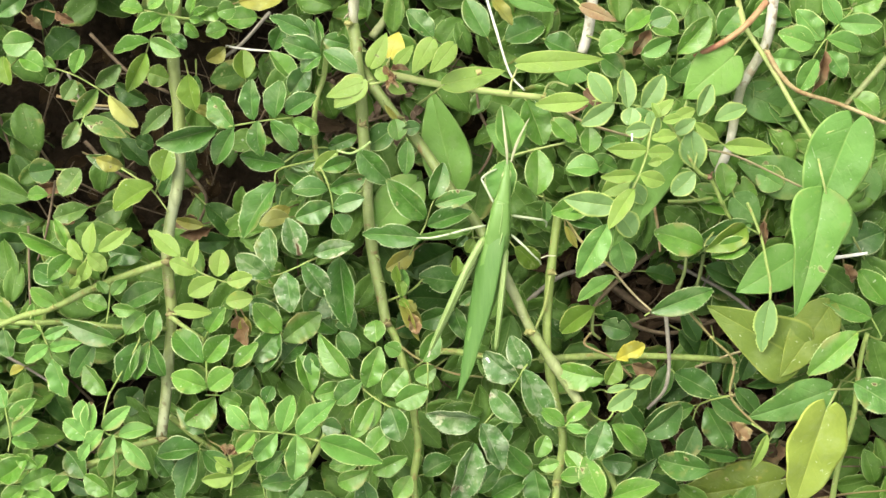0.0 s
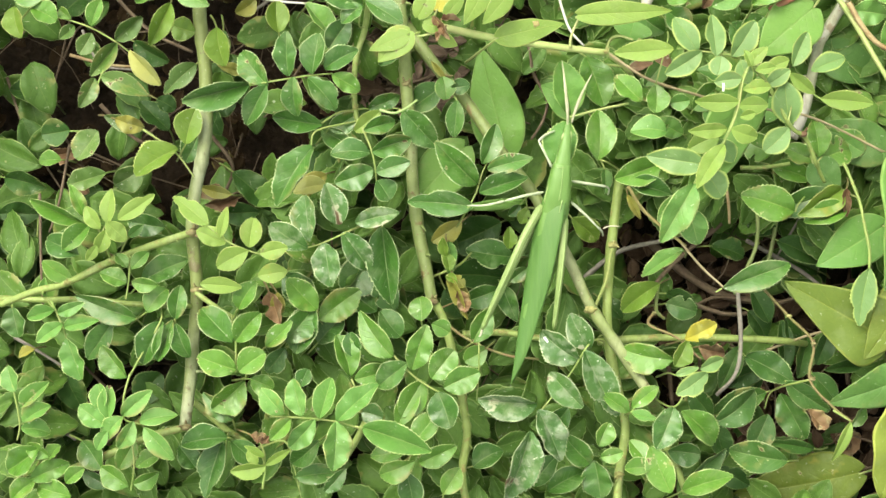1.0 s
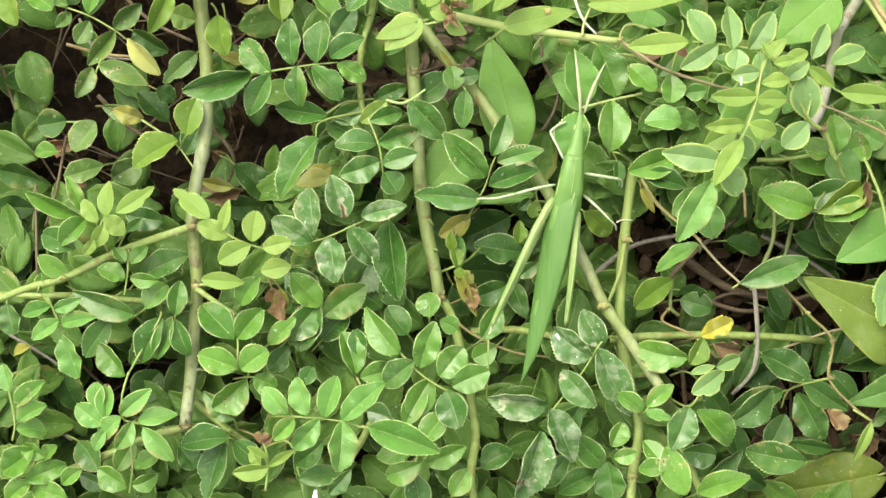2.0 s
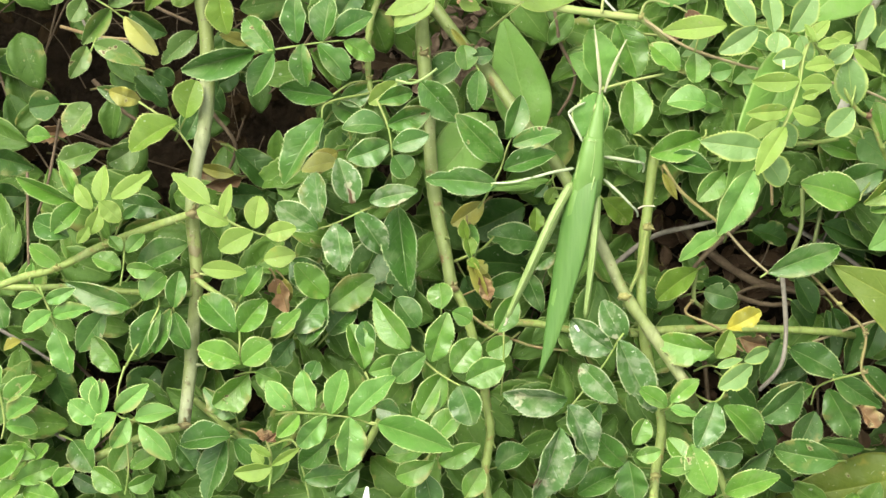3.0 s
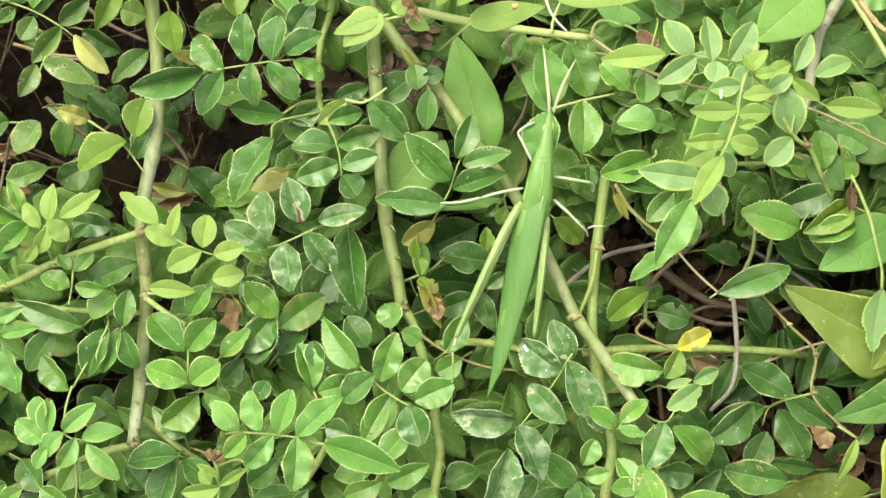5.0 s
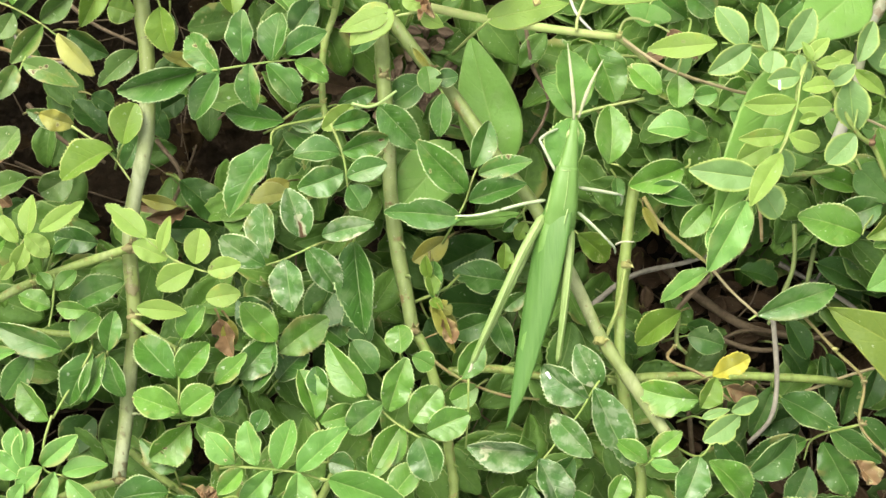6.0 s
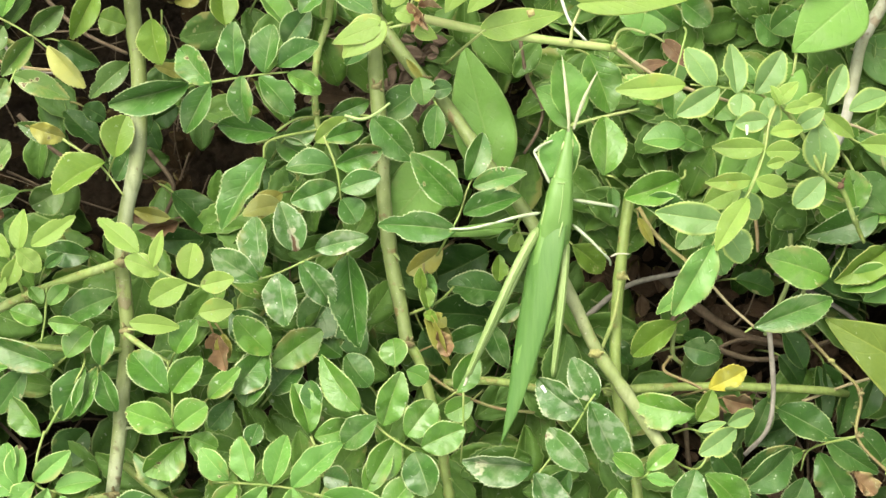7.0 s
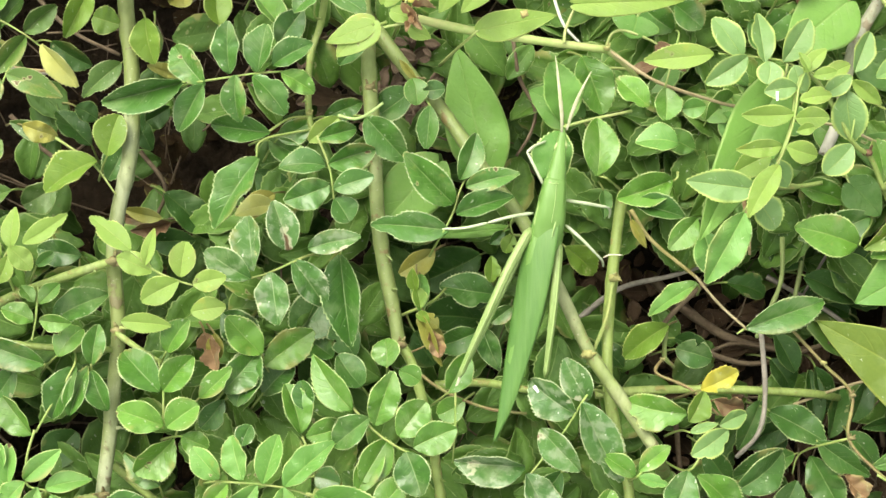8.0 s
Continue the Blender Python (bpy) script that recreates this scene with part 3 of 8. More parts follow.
# leaflets added outside the view to block low light from the sides
scatter("outer_foliage", 3000, LEAF["under"], 53, -75, 22, 13, 22, "unseen ring of rose leaflets added to shade the bush inside", "foliage", "stuff", [], (-330, 330, -270, 270), (320, 255), (152, 94))
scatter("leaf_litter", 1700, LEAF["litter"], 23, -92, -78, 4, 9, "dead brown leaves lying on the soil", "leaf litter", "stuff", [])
scatter("caught_leaves", 340, LEAF["husk"], 67, -50, -36, 2, 6, "grey-brown dead leaves caught between two canes", "dead leaves", "stuff", [], (-40, -8, 33, 56))
scatter("dead_leaves", 480, LEAF["dead"], 29, -66, -44, 4, 9, "dead brown leaves caught among thin twigs", "dead leaves", "stuff", [], (28, 128, -82, 8))


def twig_line(r, area, low, high):
    """A bent line for a dead stem, in millimetres."""
    a = Vector((r.uniform(*area[:2]), r.uniform(*area[2:]), r.uniform(low, high)))
    way = Vector((r.uniform(-1, 1), r.uniform(-1, 1), r.uniform(-0.2, 0.2))).normalized() * r.uniform(15, 50)
    bend = Vector((r.uniform(-1, 1), r.uniform(-1, 1), r.uniform(-0.3, 0.3))) * 5
    return [tuple(a), tuple(a + way * 0.5 + bend), tuple(a + way)]


def fine_twigs():
    """A tangle of hair-thin dead stems over the soil."""
    r = random.Random(31)
    bm = bmesh.new()
    for _ in range(330):
        rad = r.uniform(0.15, 0.5) * MM
        path = smooth_path([Vector(p) * MM for p in twig_line(r, (-150, 150, -90, 90), -82, -36)], 4)
        tube_into(bm, path, lambda s: rad * (1 - 0.5 * s), 5)
    return tagged(part("dead_twigs", bm, TWIG, None), "tangle of thin dead stems over the soil", "dead twigs", kind="stuff")


fine_twigs()
# thicker dead twigs lie under the thin side of the bush
r = random.Random(37)
for _ in range(46):
    loose("twig", "thin brown dead twig caught in the bush above the soil", "twig", twig_line(r, (30, 128, -80, 8), -62, -38), r.uniform(0.5, 1.5), TWIG, "dead twigs")

# ---- loose dry stalks and twigs ----
loose("dry_stem", "reddish tan withered stem, bent", "stem", [(93.6, 71.6, 6), (87.7, 64.8, 4.7), (81.3, 60, 3.3), (73, 55.9, 2)], 2.0, RED_TAN)
loose("dry_stem", "thin brown withered runner", "stem", [(93.7, 57.5, 4), (97.8, 51, 3.2), (102.9, 46.2, 2.4), (112.1, 43.3, 1.6), (118, 41.4, 0.8), (129.5, 36.8, 0)], 1.5, TAN)
loose("grass_stalk", "thin bleached white grass stalk", "grass stalk", [(12.1, 73.9, 6), (15.7, 62.3, 4.5), (18.2, 54.3, 3), (20.2, 50, 1.5), (23.8, 46.4, 0)], 0.8, STRAW)
loose("grass_stalk", "thin grey-green dry grass stalk", "grass stalk", [(-51.2, 70.1, -6), (-59.4, 61.4, -8), (-66.7, 56.1, -10)], 1.2, GREY_TWIG)
loose("grass_stalk", "thin yellowish grass stalk in the shade", "grass stalk", [(-64.5, 60.3, -8), (-57.7, 59.3, -8), (-49, 58.6, -8)], 0.7, STRAW)
loose("twig", "knobbly grey dead twig", "twig", [(65.2, -15, -5), (65.8, -20.6, -4), (66.9, -33.3, -6), (65.8, -41.8, -8), (61, -47.7, -10)], 1.35, GREY_TWIG)
loose("twig", "brown dead twig over the soil", "twig", [(65.9, -0.2, -30), (52.2, -12.2, -33), (43.7, -22.9, -36)], 1.5, TWIG)
loose("twig", "brown dead twig over the soil", "twig", [(23.8, -18.2, -28), (36, -8.6, -28.7), (49.2, -5.1, -29.3), (58.9, -1.9, -30)], 1.5, GREY_TWIG)
loose("twig", "thin tan twig, hanging", "twig", [(63, 12.8, -10), (64.6, 5.2, -12), (65.3, -0.7, -14)], 1, TAN)
loose("twig", "short bleached white twig", "twig", [(112.8, -2.6, 2), (117.7, -2, 2), (123.5, -1.2, 2)], 1.2, STRAW)
loose("twig", "thin brown upright twig in the shade", "twig", [(-114.7, 20.2, -6), (-117.8, 5.2, -8), (-121, -3.5, -10)], 0.8, TWIG)
loose("twig", "thin brown upright twig in the shade", "twig", [(-122.7, 6.9, -6), (-122.5, -13.2, -7), (-122.2, -25, -8)], 0.8, TWIG)
loose("twig", "grey dead twig in a dark gap", "twig", [(-133.1, -32.5, -20), (-127.3, -36, -21), (-119.8, -40.9, -22)], 1, GREY_TWIG)
loose("twig", "grey dead twig in a dark gap", "twig", [(-125.9, -54.7, -22), (-121.8, -57.8, -23), (-116.5, -61.5, -24)], 1.2, GREY_TWIG)
loose("twig", "thin olive runner near the soil", "twig", [(108.4, -74.7, -8), (120.2, -72.7, -8), (131.9, -71.7, -8)], 0.7, OLIVE_STALK)
loose("twig", "brown twig in a dark gap", "twig", [(-112.5, 33.9, -36), (-104, 25.1, -38), (-93.7, 19.8, -40)], 1.3, TWIG)
loose("twig", "brown twig in a dark gap", "twig", [(-80.2, 24.9, -34), (-73.8, 16, -32), (-76.1, 7.2, -30)], 1.2, TWIG)
loose("twig", "brown twig in a dark gap", "twig", [(-110.3, 67.3, -34), (-98.1, 55.1, -35), (-85.9, 49, -36)], 1.2, TWIG)
loose("twig", "thin grey twig in a dark gap", "twig", [(-116.5, 54.5, -30), (-111.4, 45, -31), (-101.1, 43.3, -32)], 0.8, GREY_TWIG)
loose("twig", "brown twig in a dark gap", "twig", [(52.3, -21, -34), (70.1, -26.4, -35), (89.8, -21.1, -36)], 1.5, TWIG)
loose("twig", "grey twig in a dark gap", "twig", [(73, -5.1, -30), (89.1, -13.9, -32), (98.3, -21, -34)], 1.3, GREY_TWIG)
loose("twig", "reddish brown bare stem in the shade", "twig", [(9.5, 51.1, -14), (11.2, 41, -15), (15, 33.6, -16), (14, 27.9, -17), (10.8, 22.6, -18)], 1.0, TWIG)
loose("twig", "brown dead branch across a dark gap", "twig", [(47, -5.2, -44), (56.8, -14.2, -42.7), (69.2, -21.3, -41.3), (85.1, -23.1, -40)], 2.6, TWIG)
loose("twig", "thin reddish twig in a dark gap", "twig", [(76.4, -35.8, -18), (88.2, -31.5, -17), (105.1, -27.1, -16)], 0.8, VINE_STEM_BROWN)
loose("twig", "thin olive stem in a dark gap", "twig", [(73.5, 3.6, -16), (72.7, -6.6, -14), (68.7, -15.1, -12), (65.9, -20.1, -10)], 1.2, CANE)
loose("twig", "thin olive stem in a dark gap", "twig", [(80.1, 1.9, -22), (78.9, -6.7, -23), (76.4, -17.2, -24)], 1.3, CANE)
loose("twig", "thin grey stem in a dark gap", "twig", [(88.7, 1.9, -30), (83.8, -6.9, -32), (76.2, -21, -34)], 0.8, GREY_TWIG)
loose("dry_stem", "withered yellow-brown prickly stem beside a green cane", "stem", [(36.7, 9.3, -9), (39.9, 3.7, -7.8), (43, 0.3, -6.5), (46.2, -2.5, -5.2), (51.8, -7.2, -4)], 1.0, YELLOW_STALK)
loose("twig", "thin brown stem in a dark gap", "twig", [(44.7, -17.5, -8), (44.5, -24.3, -10), (47, -26.9, -12)], 1.2, CANE)
loose("twig", "thin brown stem in a dark gap", "twig", [(-120.9, 47.9, -34), (-110.5, 45.3, -35), (-98.3, 44.5, -36)], 1, TAN)
loose("twig", "dark twig in a gap", "twig", [(-34.4, 44.5, -36), (-25.6, 40.1, -36), (-14.9, 42.8, -36)], 1.3, TWIG)
loose("grass", "thin green grass blade", "grass", [(-4.4, -32.6, 8), (-4.4, -40.6, 6), (-4.9, -48.1, 4)], 0.5, STALK)
loose("seed", "small tan seed resting on a smooth vine leaf", "seed", [(9.5, 50.1, 13), (10.9, 50.6, 13)], 1.8, YELLOW_STALK)
loose("dropping", "small chalk-white dropping on a scraped leaf", "dropping", [(12.4, -30.9, 13), (13.3, -32.3, 13)], 0.8, WHITE)
loose("tendril", "pale curled tendril end of a withered leaf", "tendril", [(-30.5, 28.3, 8), (-26.6, 27.4, 9.3), (-23.3, 28.7, 10.7), (-20.6, 30.6, 12)], 0.8, RIDGE)

# ---- rose canes and vines, leaf by leaf ----

cane_a = thing("rose_cane", -91.1, 112.6, -94, "long green rose cane with forking side shoots and toothed leaves", "rose cane", "rose canes")
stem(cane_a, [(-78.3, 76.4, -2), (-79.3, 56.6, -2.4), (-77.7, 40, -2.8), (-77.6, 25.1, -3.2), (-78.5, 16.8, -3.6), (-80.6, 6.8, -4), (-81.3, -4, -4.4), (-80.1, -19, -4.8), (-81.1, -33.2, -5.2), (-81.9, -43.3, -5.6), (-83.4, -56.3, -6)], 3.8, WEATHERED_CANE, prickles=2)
stem(cane_a, [(-80.4, -3.6, 0), (-91.4, -7.3, 0.4), (-102.1, -11.4, 0.8), (-113.5, -17.1, 1.2), (-122.5, -19.6, 1.6), (-131.2, -23, 2)], 2.1, FRESH_CANE, prickles=3)
stem(cane_a, [(-134, -21.5, -8), (-121.3, -21.9, -7), (-109.3, -21.6, -6), (-97.4, -22.9, -5), (-81.1, -23.5, -4)], 1.7, FRESH_CANE, prickles=2)
stem(cane_a, [(-83.4, -56.3, -6), (-92.5, -58.6, -5.5), (-104.1, -63.6, -5), (-114, -67.5, -4.5), (-120.5, -70.4, -4)], 2.1, FRESH_CANE, prickles=2)
stem(cane_a, [(-79.8, -19.7, 0), (-73.8, -23.7, 2), (-69.1, -26.4, 4)], 1.5, FRESH_CANE, prickles=0)
stem(cane_a, [(-81.9, -49.8, -12), (-75.1, -55.7, -12), (-69.7, -59.4, -12), (-65, -62.8, -12)], 1.8, FRESH_CANE, prickles=0)
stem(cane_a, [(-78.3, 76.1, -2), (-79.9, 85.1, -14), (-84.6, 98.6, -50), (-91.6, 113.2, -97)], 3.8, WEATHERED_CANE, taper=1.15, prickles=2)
joint(cane_a, -80.4, -3.8, 1, 4.5, KNOT)
joint(cane_a, -79.6, -19.2, -1, 4.1, KNOT)
joint(cane_a, -82.9, -56.1, -5, 4, KNOT)
joint(cane_a, -113.3, -17.1, 2, 2.5, PALE_KNOT)
joint(cane_a, -102, -11.4, 1, 2.5, PALE_KNOT)
k = stalk(cane_a, 0.6, (-78.7, 67.7, -2), (-72.5, 66.5, 5.4), (-79, 67.4, 5.4), (-86.4, 69.1, 5.4))
leaf(k, "mid", -86.6, 68.6, 6.7, -93, 69.8, 7.5, 4.6, 21.2)
leaf(k, "mid", -85, 69.4, 6.8, -80.3, 72.6, 7.9, 4.9, -22.6)
leaf(k, "mid", -81.4, 67.1, 6.6, -88.9, 62.5, 8.4, 5.9, 7.2)
leaf(k, "mid", -78.7, 67.2, 7.3, -78.3, 61.2, 5.9, 5.5, -1.5)
leaf(k, "mid", -78, 67.7, 6.7, -77.5, 74.3, 6.6, 4.2, 3.5)
leaf(k, "mid", -73.1, 67.9, 6.5, -71.7, 73.6, 5.5, 2.9, -10.6)
leaf(k, "mid", -71.8, 67.1, 7.8, -66.9, 69.1, 8.3, 2.6, -16.3)
leaf(k, "mid", -73, 66.1, 7.8, -70.1, 65.9, 7.1, 2.6, 5.6)
leaf(k, "mid", -74.2, 65.2, 7.1, -70.9, 60.9, 5.5, 3.6, 17.8)
leaf(k, "mid", -69.8, 66.8, 7.4, -63.3, 69, 6.2, 3.9, 23.2)
leaf(k, "mid", -64.9, 68, 8.3, -59.8, 69.2, 7.6, 5.5, 22.2)
k = stalk(cane_a, 0.6, (-78.9, 62.9, -2), (-82.8, 62, 7.1), (-84.4, 59.9, 7.1), (-85.6, 56, 7.1))
leaf(k, "mid", -84.2, 59.7, 8.3, -95.2, 57, 6.4, 4.2, 21.2)
leaf(k, "mid", -84.2, 59.9, 8.5, -75.3, 55.1, 10.5, 4.9, 18.9)
leaf(k, "sallow", -85.4, 56.2, 8.2, -91, 45.2, 6.9, 5.5, -16)
leaf(k, "dark", -78.6, 61.5, 8.1, -73.9, 58, 6.6, 3.9, -9.5)
k = stalk(cane_a, 0.6, (-80, 53.4, -27.7), (-79.2, 51.4, -11.7), (-79.6, 50.3, -3.7), (-80.2, 49.9, -1.7))
leaf(k, "sallow", -80.2, 49.9, -1.5, -86.6, 51.9, -2.2, 6.6, -9.1)
k = stalk(cane_a, 0.6, (-79, 57.7, -23), (-76.1, 54.2, -7), (-74.5, 51.7, 1), (-74, 50.6, 3))
leaf(k, "sallow", -74.1, 50.6, 2.7, -72.1, 40.4, 2.3, 6.9, 9.8)
k = stalk(cane_a, 0.6, (-62.5, 67.5, -29.3), (-62.2, 65.8, -13.3), (-62.8, 65.1, -5.3), (-63.5, 65, -3.3))
leaf(k, "mid", -63.6, 65.1, -3.9, -69.7, 63.3, -3.3, 5.7, 16.6)
k = stalk(cane_a, 0.6, (-63.6, 64.1, -31.4), (-63.2, 61.6, -15.4), (-63.8, 60, -7.4), (-64.5, 59.5, -5.4), material=RED_STALK)
leaf(k, "yellowed", -64.5, 59.5, -5.6, -69.8, 55.6, -5.5, 4.5, -23.6)
k = stalk(cane_a, 0.6, (-139.9, 68.2, -25.4), (-134.5, 67.4, -9.4), (-131.3, 67.6, -1.4), (-130.1, 68.1, 0.6))
leaf(k, "dark", -130, 68, 1.2, -122, 73.9, -0.7, 5.9, 12.3)
k = stalk(cane_a, 0.6, (-134.1, 55.7, -26.7), (-128, 55.1, -8.7), (-123.6, 56.3, 0.3), (-119.5, 60.6, 0.3))
leaf(k, "mid", -119.1, 60.7, 1.8, -128.4, 59.8, 0.8, 7.6, -7)
leaf(k, "mid", -123.3, 56.1, 1.5, -116.5, 52.4, 2.3, 5.9, -18.8)
leaf(k, "sallow", -128.1, 56.1, 1.9, -126.1, 47.8, 2.9, 5.9, 17.3)
k = stalk(cane_a, 0.6, (-128.7, 58.5, -27.4), (-122.2, 55.8, -9.4), (-117.2, 53.9, -0.4), (-108.4, 51.1, -0.4), (-101.5, 47.3, -0.4), (-97.7, 44.5, -0.4))
leaf(k, "mid", -113, 53.2, 1.1, -116.6, 56.1, 0.1, 3.1, -7.6)
leaf(k, "dusky", -112.1, 51.3, 0.9, -115.8, 47.7, 1.8, 3.5, -7.7)
leaf(k, "mid", -107.7, 51.2, 1.4, -105.6, 58.5, 1.4, 4.3, -9)
leaf(k, "dusky", -107.5, 49.3, 0.8, -111.1, 43.8, -0.4, 4.9, -20.2)
leaf(k, "dusky", -101.2, 47.5, 0.8, -94, 53.5, 1.4, 4.9, 23.8)
leaf(k, "pale_yellow", -97.4, 44.7, 1, -89.8, 35.5, -2.2, 4.6, 23.4)
leaf(k, "dusky", -100.7, 46.6, 1.6, -107.8, 37.9, 0.7, 4.9, -12.6)
k = stalk(cane_a, 0.6, (-107.8, 45.7, -23.7), (-104.8, 42.2, -5.7), (-104, 38.7, 3.3), (-106.4, 33, 3.3), (-108.9, 29.4, 3.3))
leaf(k, "dusky", -104.2, 37.5, 4.7, -92, 32.6, 4, 5.6, -3.8)
leaf(k, "dusky", -106, 37, 3.9, -109.4, 29.2, 5.4, 4.6, -22.4)
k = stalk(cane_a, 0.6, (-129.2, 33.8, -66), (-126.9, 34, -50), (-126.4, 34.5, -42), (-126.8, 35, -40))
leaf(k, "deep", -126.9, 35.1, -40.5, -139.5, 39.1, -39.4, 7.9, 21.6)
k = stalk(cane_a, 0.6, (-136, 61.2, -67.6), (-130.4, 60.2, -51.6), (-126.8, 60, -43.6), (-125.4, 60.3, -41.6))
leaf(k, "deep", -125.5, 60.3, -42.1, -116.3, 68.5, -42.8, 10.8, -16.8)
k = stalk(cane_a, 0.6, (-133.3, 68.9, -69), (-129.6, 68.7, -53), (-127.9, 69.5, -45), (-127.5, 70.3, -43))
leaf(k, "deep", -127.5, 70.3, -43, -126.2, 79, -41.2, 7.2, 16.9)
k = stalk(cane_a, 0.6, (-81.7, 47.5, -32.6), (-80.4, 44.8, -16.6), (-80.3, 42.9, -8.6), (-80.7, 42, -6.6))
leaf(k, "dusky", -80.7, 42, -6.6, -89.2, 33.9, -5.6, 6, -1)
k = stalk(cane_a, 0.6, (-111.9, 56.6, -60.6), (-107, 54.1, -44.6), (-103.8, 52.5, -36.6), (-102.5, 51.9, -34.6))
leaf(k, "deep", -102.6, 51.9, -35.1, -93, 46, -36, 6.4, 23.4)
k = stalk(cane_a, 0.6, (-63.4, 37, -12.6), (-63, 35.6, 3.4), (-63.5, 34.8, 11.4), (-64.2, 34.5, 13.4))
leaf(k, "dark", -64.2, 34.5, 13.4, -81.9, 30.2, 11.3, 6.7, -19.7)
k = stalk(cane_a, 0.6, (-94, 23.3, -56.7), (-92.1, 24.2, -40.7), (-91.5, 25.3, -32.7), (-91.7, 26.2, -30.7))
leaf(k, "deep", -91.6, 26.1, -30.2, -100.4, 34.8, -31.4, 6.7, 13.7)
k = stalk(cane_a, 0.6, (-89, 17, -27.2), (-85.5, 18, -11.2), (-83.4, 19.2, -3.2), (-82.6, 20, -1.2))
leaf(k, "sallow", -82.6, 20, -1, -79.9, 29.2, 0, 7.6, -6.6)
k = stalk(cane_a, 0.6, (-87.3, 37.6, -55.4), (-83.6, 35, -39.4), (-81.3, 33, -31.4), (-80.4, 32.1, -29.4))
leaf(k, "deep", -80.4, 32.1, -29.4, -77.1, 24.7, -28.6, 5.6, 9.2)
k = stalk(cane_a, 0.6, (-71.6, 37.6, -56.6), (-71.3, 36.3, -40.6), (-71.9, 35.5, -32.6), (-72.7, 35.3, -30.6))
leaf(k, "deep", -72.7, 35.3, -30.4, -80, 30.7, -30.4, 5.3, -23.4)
k = stalk(cane_a, 0.6, (-125.2, 24.6, -27.9), (-118.8, 23.8, -9.9), (-113.7, 23.3, -0.9), (-109.8, 23.3, -0.9))
leaf(k, "deep", -113.5, 23.6, -0.2, -120.8, 22.3, 0.3, 7.6, -1.8)
leaf(k, "dusky", -105.9, 23.3, 0.7, -111.4, 15.7, 1.1, 7.6, 14.3)
k = stalk(cane_a, 0.6, (-94.7, 23.1, -26.5), (-93.2, 23.1, -10.5), (-93.2, 23.5, -2.5), (-93.7, 23.8, -0.5))
leaf(k, "dusky", -93.7, 23.8, -0.2, -104.1, 27.2, 1.3, 4.6, -7.2)
k = stalk(cane_a, 0.6, (-93.2, 23.4, 4), (-85, 17.7, 4), (-79.6, 10.8, 4))
leaf(k, "sallow", -83.9, 18.4, 5.5, -95.2, 11.6, 6.3, 7.8, 22.9)
k = stalk(cane_a, 0.6, (-119.1, 17, -34.6), (-117.1, 16.5, -18.6), (-117, 16.2, -10.6), (-117.5, 16.1, -8.6))
leaf(k, "mid", -117.5, 16.1, -8.6, -124, 16, -9.8, 4.4, 16.2)
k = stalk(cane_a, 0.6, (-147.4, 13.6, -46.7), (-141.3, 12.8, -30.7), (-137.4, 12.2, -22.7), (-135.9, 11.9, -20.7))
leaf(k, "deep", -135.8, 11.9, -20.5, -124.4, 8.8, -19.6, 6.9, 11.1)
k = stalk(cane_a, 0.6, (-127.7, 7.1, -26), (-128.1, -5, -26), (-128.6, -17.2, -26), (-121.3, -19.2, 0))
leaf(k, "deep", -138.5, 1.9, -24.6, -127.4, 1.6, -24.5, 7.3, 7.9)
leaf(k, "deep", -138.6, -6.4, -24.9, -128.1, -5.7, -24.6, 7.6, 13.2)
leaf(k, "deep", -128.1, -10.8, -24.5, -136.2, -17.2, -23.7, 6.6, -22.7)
k = stalk(cane_a, 0.6, (-105.2, 14.2, -27), (-103.5, 13.2, -11), (-103.4, 12.5, -3), (-103.9, 12.1, -1))
leaf(k, "dusky", -103.9, 12.1, -0.8, -114.6, 9.1, -2.7, 6, 8.9)
k = stalk(cane_a, 0.6, (-98, 18.6, -33.6), (-95.8, 16.6, -17.6), (-95.1, 14.8, -9.6), (-95.3, 13.9, -7.6))
leaf(k, "dusky", -95.3, 13.9, -7.6, -103.3, 8.9, -9.2, 7, -21.4)
k = stalk(cane_a, 0.6, (-102.2, -11.4, 0), (-102.6, -4.7, 9.9), (-101.7, -1.8, 9.9))
leaf(k, "lime", -101.1, -1.5, 10.7, -100.7, 7.6, 8.9, 4.4, -14.7)
leaf(k, "lime", -98.5, -0.5, 10.5, -89.1, 6, 9.9, 4.5, -5.7)
leaf(k, "lime", -103, -3.1, 11.3, -106.9, 2.7, 11.4, 3.9, -12.6)
leaf(k, "lime", -101.3, -1.4, 11.8, -96.6, -6.1, 9.8, 4.8, -4.5)
leaf(k, "lime", -101.5, -3.4, 11.2, -104, -9.4, 10.7, 4, -18.5)
leaf(k, "lime", -103.7, -7.4, 12, -106.4, -11.3, 11.6, 2.7, -22.3)
k = stalk(cane_a, 0.6, (-108, -1.8, 7.3), (-104.7, -2.3, 7.3), (-102.2, -11.4, 0))
leaf(k, "mid", -107.9, -1.5, 7.9, -122, 4.7, 7.7, 4.2, -7.7)
leaf(k, "mid", -107.5, 0.2, 8.6, -111, 8.6, 10.5, 3.6, 15.3)
leaf(k, "mid", -106.4, -1.8, 8.5, -113.3, -8.4, 9.8, 5.5, 6.8)
leaf(k, "dark", -109.3, -9.6, 8.6, -118.6, -5.4, 6.6, 6.5, 4.6)
k = stalk(cane_a, 0.6, (-89.9, -5.1, -31.8), (-88.5, -3.9, -15.8), (-88.4, -2.9, -7.8), (-88.9, -2.3, -5.8))
leaf(k, "dark", -88.8, -2.3, -5.2, -99.1, -0.8, -5, 6.3, -7.1)
